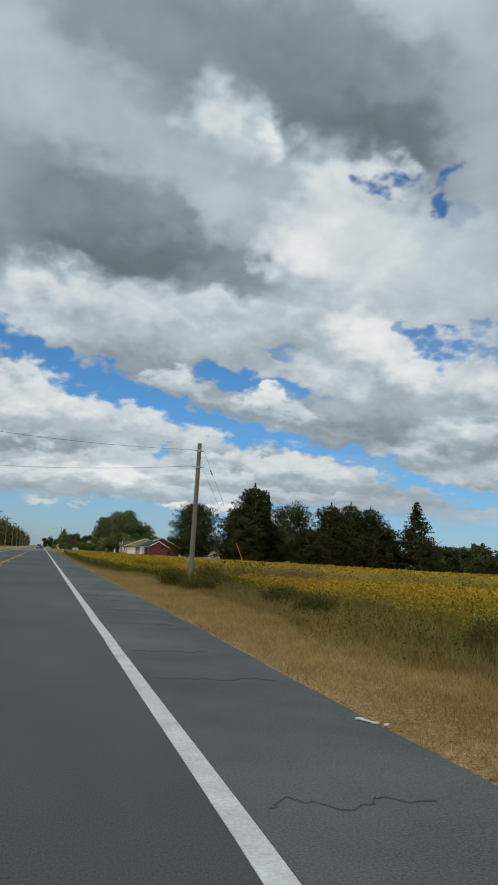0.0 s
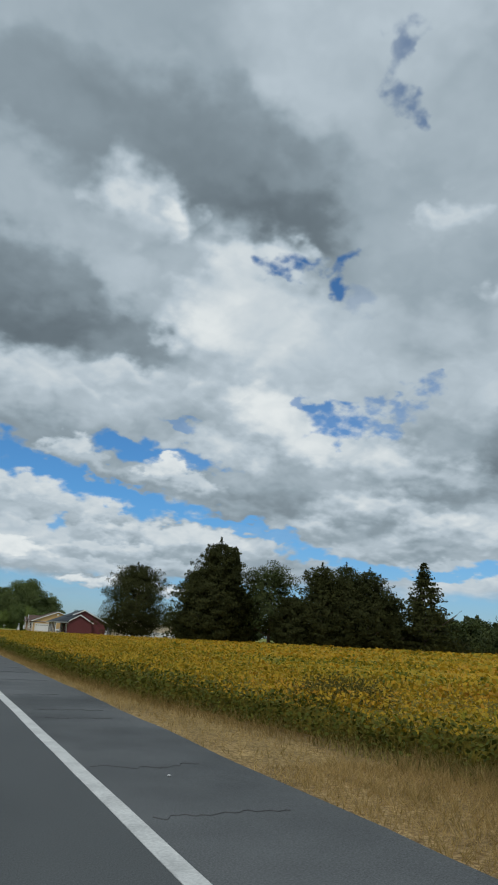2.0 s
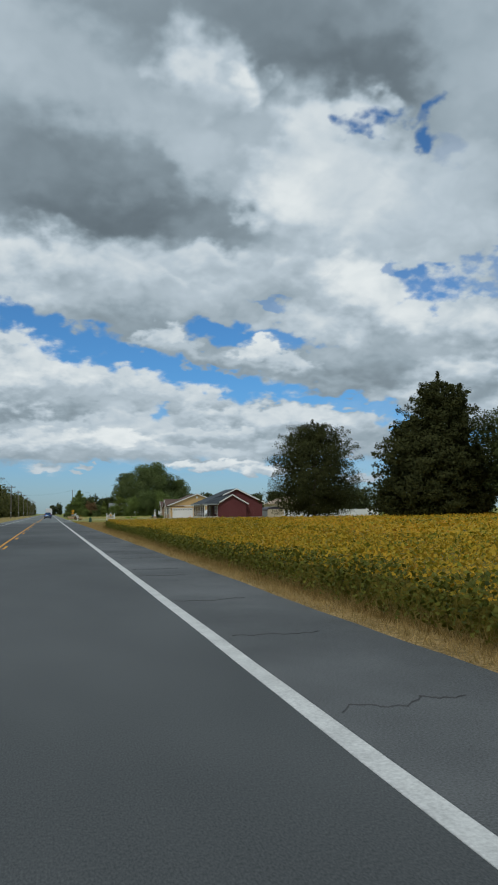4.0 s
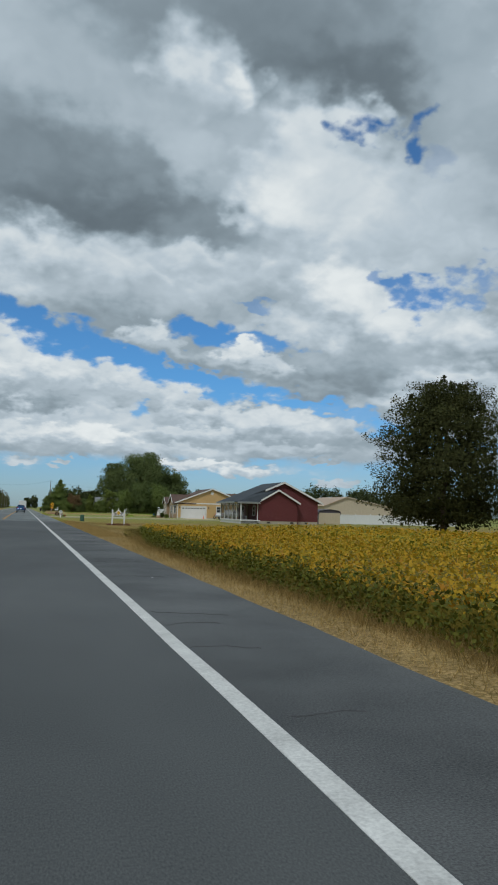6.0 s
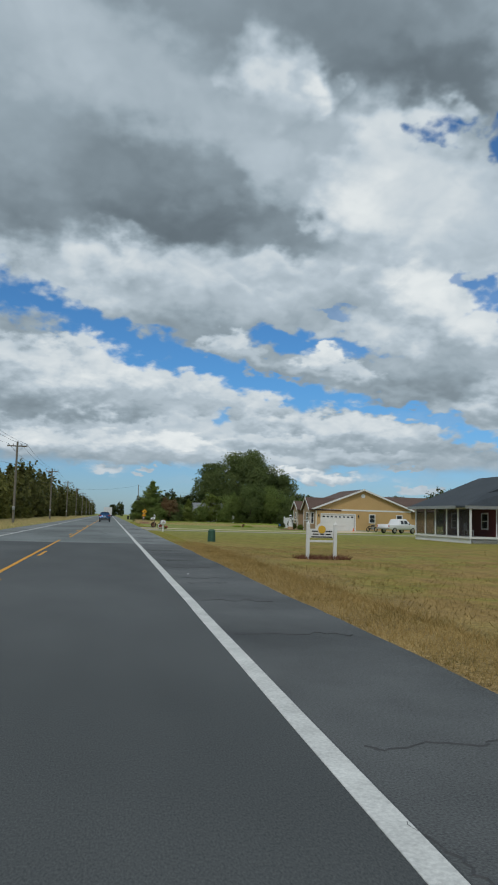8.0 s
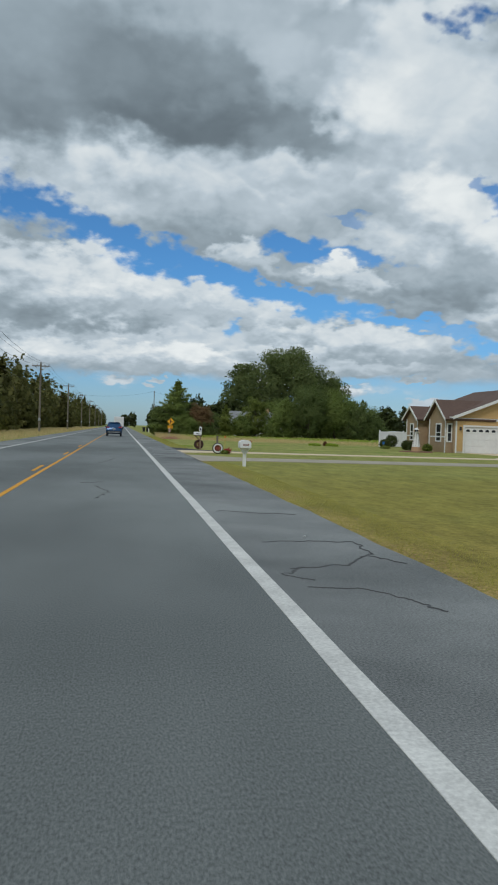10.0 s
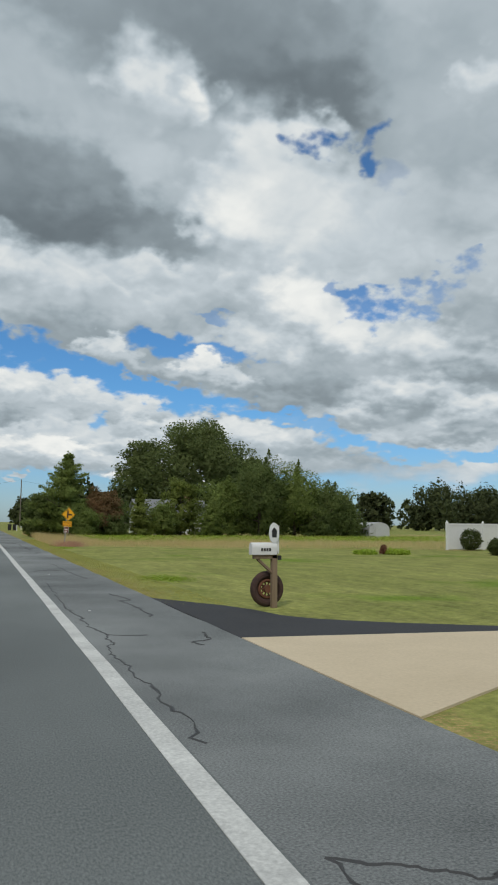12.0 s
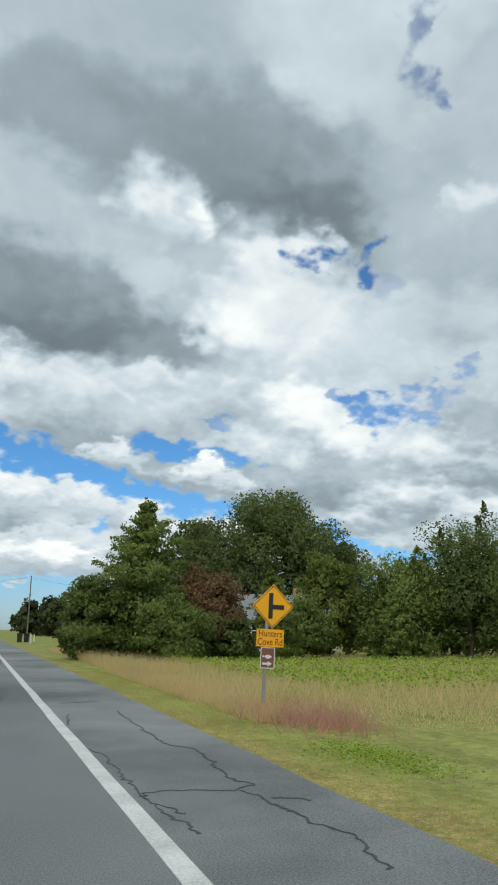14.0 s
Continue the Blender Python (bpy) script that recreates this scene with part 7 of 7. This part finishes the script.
shrub(27.9, 272.9, 0.62, 1.25, LEAF_DARK, "dark upright shrub against the white fence", 1)
shrub(24.9, 259.5, 0.42, 0.8, LEAF_DARK, "clipped dark shrub before the house", 2)
shrub(25.2, 261.8, 0.40, 0.8, LEAF_DARK, "clipped dark shrub before the house", 3)
shrub(25.5, 257.8, 0.4, 0.6, LEAF_LIGHT, "small green shrub before the house", 4)
shrub(24.9, 266.5, 0.5, 0.8, LEAF_DARK, "clipped dark shrub before the house", 5)
shrub(18.6, 268.8, 0.55, 0.14, GREEN_CROP, "low spreading plants in a lawn bed", 6, 0.12)
shrub(20.2, 268.4, 0.6, 0.16, GREEN_CROP, "low spreading plants in a lawn bed", 7, 0.12)
shrub(19.6, 268.7, 0.13, 0.42, RUST, "dry brown shrub in a lawn bed", 8, 0.08, 500)
shrub(24.4, 264.9, 0.5, 0.22, LEAF_LIGHT, "tiny green plant on the lawn", 9, 0.08, 500)


def cone(x, y):
    c = thing("traffic_cone", pose(x, y, -0.01), "small orange traffic cone on the driveway", "traffic cone")
    part("foot", box(-0.15, 0.15, -0.15, 0.15, 0, 0.03, 0.005), CONE_ORANGE, c)
    part("cone", rod((0, 0, 0.03), (0, 0, 0.5), 0.11, 0.025, 16), CONE_ORANGE, c)


cone(31.6, 253.5)


def small_yard_sign(x, y):
    c = thing("small_yard_sign", pose(x, y, -0.03, 0, 0, 25), "small blue yard sign on a thin stake", "sign")
    part("stake", rod((0, 0, -0.1), (0, 0, 0.45), 0.012, sides=6), STEEL, c)
    part("panel", slab([(-0.13, 0.4), (0.13, 0.4), (0.15, 0.55), (0.1, 0.66), (-0.1, 0.66), (-0.15, 0.55)], -0.01, 0.01, "y"), SIGN_BLUE, c, "blue panel")


small_yard_sign(24.3, 265.2)


# ---- vehicles ----
def hull(sections, mat, name, parent, label="", smooth=True):
    """A car body lofted through cross sections: y, list of (half width, z) from floor to roof centre."""
    bm = bmesh.new()
    rings = []
    for y, prof in sections:
        pts = [(w, z) for w, z in prof] + [(-w, z) for w, z in reversed(prof)]
        rings.append([bm.verts.new((x, y, z)) for x, z in pts])
    for a, b in zip(rings, rings[1:]):
        n = len(a)
        for i in range(n):
            bm.faces.new((a[i], a[(i + 1) % n], b[(i + 1) % n], b[i]))
    bm.faces.new(list(reversed(rings[0])))
    bm.faces.new(rings[-1])
    ob = part(name, bm, mat, parent, label, smooth)
    return ob


def sloped_pane(parent, s, y0, y1, z0, z1, w0, w1):
    """A side window that leans in with the cabin: w0 and w1 are the half widths at its foot and its head."""
    bm = bmesh.new()
    lean = 0.35 * (z1 - z0)
    quad = [(w0, y0, z0), (w0, y1, z0), (w1, y1 - lean * 0.3, z1), (w1, y0 + lean * 0.3, z1)]
    a = [bm.verts.new((s * (w + 0.012), y, z)) for w, y, z in quad]
    b = [bm.verts.new((s * (w - 0.02), y, z)) for w, y, z in quad]
    bm.faces.new(a)
    bm.faces.new(list(reversed(b)))
    for i in range(4):
        j = (i + 1) % 4
        bm.faces.new((a[i], b[i], b[j], a[j]))
    return part("side_window", bm, GLASS, parent, "dark side window")


def car_wheel(parent, x, y, r, width, rim=None):
    w = part("wheel", ring((x, y, r), (1, 0, 0), r - 0.09, 0.09, width), RUBBER, parent, "black tyre")
    part("rim", rod((x - width * 0.42, y, r), (x + width * 0.42, y, r), r - 0.15, sides=20), rim or SILVER, w, "silver rim")


def suv(m, paint, label, detail=True):
    c = thing("suv", m, label, "car")
    W = 0.93
    floor, belt, roof = 0.30, 1.02, 1.66

    def prof(w, z0, z1, zr, wr):
        return [(w * 0.90, z0), (w, z0 + 0.18), (w, z1 - 0.16), (w * 0.965, z1), (wr + 0.04, zr - 0.16), (wr, zr - 0.05), (wr * 0.7, zr)]
    secs = [(0.0, prof(0.86, 0.42, 0.98, 1.02, 0.70)), (0.10, prof(0.91, 0.34, 1.06, 1.12, 0.70)), (0.30, prof(W, 0.30, 1.08, 1.40, 0.68)), (0.55, prof(W, 0.30, 1.06, 1.63, 0.66)),
            (1.4, prof(W, 0.28, 1.03, 1.69, 0.66)), (2.6, prof(W, 0.28, 1.0, 1.66, 0.66)), (3.3, prof(W, 0.28, 0.99, 1.32, 0.66)), (3.7, prof(W, 0.28, 0.98, 1.03, 0.70)), (4.45, prof(0.88, 0.30, 0.88, 0.92, 0.66)), (4.6, prof(0.80, 0.36, 0.74, 0.78, 0.55))]
    hull(secs, paint, "body", c, "glossy painted body")
    part("rear_window", slab([(-0.63, 1.10), (0.63, 1.10), (0.56, 1.50), (-0.56, 1.50)], 0.0, 0.02, "y"), GLASS, c, "dark rear window").matrix_local = Matrix.Translation((0, -0.14, 0.34)) @ Matrix.Rotation(radians(-31), 4, "X") @ Matrix.Translation((0, 0, -0.0))
    part("spoiler", box(-0.60, 0.60, 0.38, 0.66, 1.62, 1.67, 0.015), paint, c)
    for s in (-1, 1):
        part("tail_lamp", box(*sorted((s * 0.52, s * 0.915)), -0.015, 0.24, 1.03, 1.13, 0.015), LAMP_RED, c, "red tail lamp")
        part("mirror", box(*sorted((s * 0.95, s * 1.12)), 3.0, 3.12, 1.03, 1.18, 0.03), paint, c)
        sloped_pane(c, s, 0.75, 1.62, 1.10, 1.46, 0.873, 0.735)
        sloped_pane(c, s, 1.70, 2.62, 1.10, 1.46, 0.873, 0.735)
        part("roof_rail", rod((s * 0.60, 0.8, 1.72), (s * 0.60, 2.6, 1.70), 0.022, sides=6), SILVER, c)
        for y in (0.78, 3.55):
            car_wheel(c, s * 0.80, y, 0.345, 0.23)
    part("lower_bumper", box(-0.84, 0.84, -0.03, 0.25, 0.36, 0.62, 0.04), BLACK_PLASTIC, c, "black lower bumper")
    part("skid_trim", box(-0.66, 0.66, -0.05, 0.02, 0.46, 0.55, 0.015), SILVER, c, "silver bumper trim")
    part("bumper_strip", box(-0.70, 0.70, -0.04, 0.05, 0.60, 0.66, 0.01), BLACK_PLASTIC, c)
    pl = part("number_plate", box(-0.16, 0.16, -0.03, 0.03, 0.78, 0.94, 0.005), PLATE, c, "white number plate")
    for i in range(5):
        part("plate_bar", box(-0.12 + i * 0.05, -0.085 + i * 0.05, -0.034, -0.03, 0.82, 0.90), INK, pl)
    part("wiper", rod((-0.05, 0.12, 1.13), (0.35, 0.15, 1.17), 0.012, sides=5), BLACK_PLASTIC, c)
    return c


suv(pose(-0.79, 287.0, 0.0), CAR_BLUE, "blue compact SUV driving ahead in the lane")
suv(pose(-0.70, 328.0, 0.0), CAR_WHITE, "white SUV farther along the lane")


def box_truck(m):
    t = thing("box_truck", m, "white box truck far along the lane", "truck")
    part("cargo_box", box(-1.22, 1.22, 0, 6.5, 0.85, 3.35, 0.04), CAR_WHITE, t, "white cargo box")
    part("rear_door", box(-1.08, 1.08, -0.03, 0.0, 0.95, 3.15, 0.01), PAINT_WHITE, t)
    part("cab", box(-1.05, 1.05, 6.6, 8.4, 0.6, 2.5, 0.12), CAR_WHITE, t)
    part("chassis", box(-0.5, 0.5, 0, 8.2, 0.5, 0.85), BLACK_PLASTIC, t)
    part("bumper", box(-1.1, 1.1, -0.1, 0.0, 0.5, 0.64, 0.01), BLACK_PLASTIC, t)
    for s in (-1, 1):
        part("tail_lamp", box(*sorted((s * 0.8, s * 1.0)), -0.06, -0.03, 0.68, 0.80), LAMP_RED, t)
        for y in (1.4, 7.2):
            car_wheel(t, s * 0.95, y, 0.42, 0.28)


box_truck(pose(-0.6, 392.0, 0.0))


def pickup(m):
    c = thing("pickup_truck", m, "white pickup truck parked by the porch", "car")

    def prof(w, z0, z1, zr, wr):
        return [(w * 0.92, z0), (w, z0 + 0.15), (w, z1 - 0.1), (w * 0.97, z1), (wr + 0.03, zr - 0.12), (wr, zr - 0.04), (wr * 0.7, zr)]
    hull([(0.0, prof(0.92, 0.5, 1.05, 1.08, 0.8)), (1.5, prof(0.95, 0.45, 1.08, 1.12, 0.8)), (1.9, prof(0.95, 0.45, 1.08, 1.12, 0.8)), (2.15, prof(0.95, 0.45, 1.08, 1.72, 0.7)), (3.4, prof(0.95, 0.45, 1.08, 1.76, 0.7)),
          (4.1, prof(0.95, 0.45, 1.08, 1.14, 0.75)), (5.1, prof(0.92, 0.45, 1.0, 1.05, 0.75)), (5.3, prof(0.85, 0.5, 0.9, 0.94, 0.6))], CAR_WHITE, "body", c, "white painted body")
    for s in (-1, 1):
        sloped_pane(c, s, 2.22, 2.74, 1.14, 1.54, 0.900, 0.752)
        sloped_pane(c, s, 2.82, 3.42, 1.14, 1.54, 0.900, 0.752)
        part("tail_lamp", box(*sorted((s * 0.86, s * 0.94)), -0.02, 0.06, 0.78, 1.02, 0.01), LAMP_RED, c, "red tail lamp")
        part("mirror", box(*sorted((s * 0.95, s * 1.12)), 3.5, 3.6, 1.08, 1.26, 0.03), BLACK_PLASTIC, c)
        for y in (1.05, 4.3):
            car_wheel(c, s * 0.84, y, 0.38, 0.25)
    part("bumper", box(-0.9, 0.9, -0.12, 0.0, 0.5, 0.68, 0.02), SILVER, c)


pickup(pose(32.0, 243.6, 0.0, 0, 0, -62))


def motorcycle(x, y):
    m = thing("motorcycle", pose(x, y, 0.0, 0, 0, 20), "dark motorcycle parked by the garage", "motorcycle")
    for wx in (0.0, 1.35):
        part("wheel", ring((wx, 0, 0.31), (0, 1, 0), 0.25, 0.06, 0.12, 20), RUBBER, m)
    part("frame", rod((0.05, 0, 0.35), (1.2, 0, 0.55), 0.06, sides=8), BLACK_PLASTIC, m)
    part("engine", box(0.5, 0.95, -0.14, 0.14, 0.28, 0.6, 0.04), STEEL, m)
    part("tank", box(0.6, 1.05, -0.13, 0.13, 0.68, 0.88, 0.06), BLACK_PLASTIC, m)
    part("seat", box(0.1, 0.62, -0.13, 0.13, 0.64, 0.76, 0.05), BLACK_PLASTIC, m)
    part("fork", rod((1.35, 0, 0.31), (1.1, 0, 0.95), 0.035, sides=6), STEEL, m)
    part("handlebar", rod((1.1, -0.36, 1.0), (1.1, 0.36, 1.0), 0.018, sides=6), STEEL, m)


motorcycle(34.0, 254.6)


def trash_bin(x, y, mat, label):
    b = thing("trash_bin", pose(x, y, -0.03), label, "bin")
    body = box(-0.3, 0.3, -0.3, 0.3, 0.05, 0.95)
    for v_ in body.verts:
        if v_.co.z < 0.5:
            v_.co.x *= 0.82
            v_.co.y *= 0.82
    part("body", body, mat, b)
    part("lid", box(-0.33, 0.33, -0.36, 0.33, 0.95, 1.04, 0.03), mat, b)
    for s in (-0.24, 0.24):
        part("wheel", rod((s - 0.03, 0.27, 0.1), (s + 0.03, 0.27, 0.1), 0.1, sides=12), RUBBER, b)


trash_bin(4.9, 364.0, BLACK_PLASTIC, "black wheeled trash bin by the road")
trash_bin(5.7, 364.6, BLACK_PLASTIC, "black wheeled trash bin by the road")


def marker_post(x, y, mat, h, label):
    b = thing("marker_post", pose(x, y, -0.03), label, "marker post")
    part("post", box(-0.06, 0.06, -0.06, 0.06, -0.2, h, 0.01), mat, b)
    part("cap", box(-0.075, 0.075, -0.075, 0.075, h, h + 0.04, 0.01), mat, b)


marker_post(5.7, 357.0, PAINT_WHITE, 0.9, "short white marker post at the roadside")
marker_post(7.2, 374.0, PAINT_WHITE, 0.9, "short white marker post at the roadside")

# scraps on the shoulder
rl = random.Random(9)
for i in range(10):
    y = rl.uniform(3, 285)
    x = rl.uniform(2.0, 3.3)
    bm = slab([(0, 0), (0.05, 0.01), (0.06, 0.045), (0.015, 0.035)], 0.0, 0.01, bevel=0.002)
    tagged(part("paper_scrap", bm, PAINT_WHITE), "small white scrap of litter on the shoulder", "litter").matrix_world = pose(x, y, 0.004, 0, 0, rl.uniform(0, 360))
for i in range(5):
    bm = slab([(0, 0), (0.07, 0.01), (0.08, 0.05), (0.02, 0.04)], 0.0, 0.015, bevel=0.003)
    tagged(part("paper_scrap", bm, PAINT_WHITE), "crumpled white litter at the edge of the straw", "litter").matrix_world = pose(3.25 + 0.06 * i, 6.85 - 0.05 * i, 0.002, 0, 0, 50 * i)
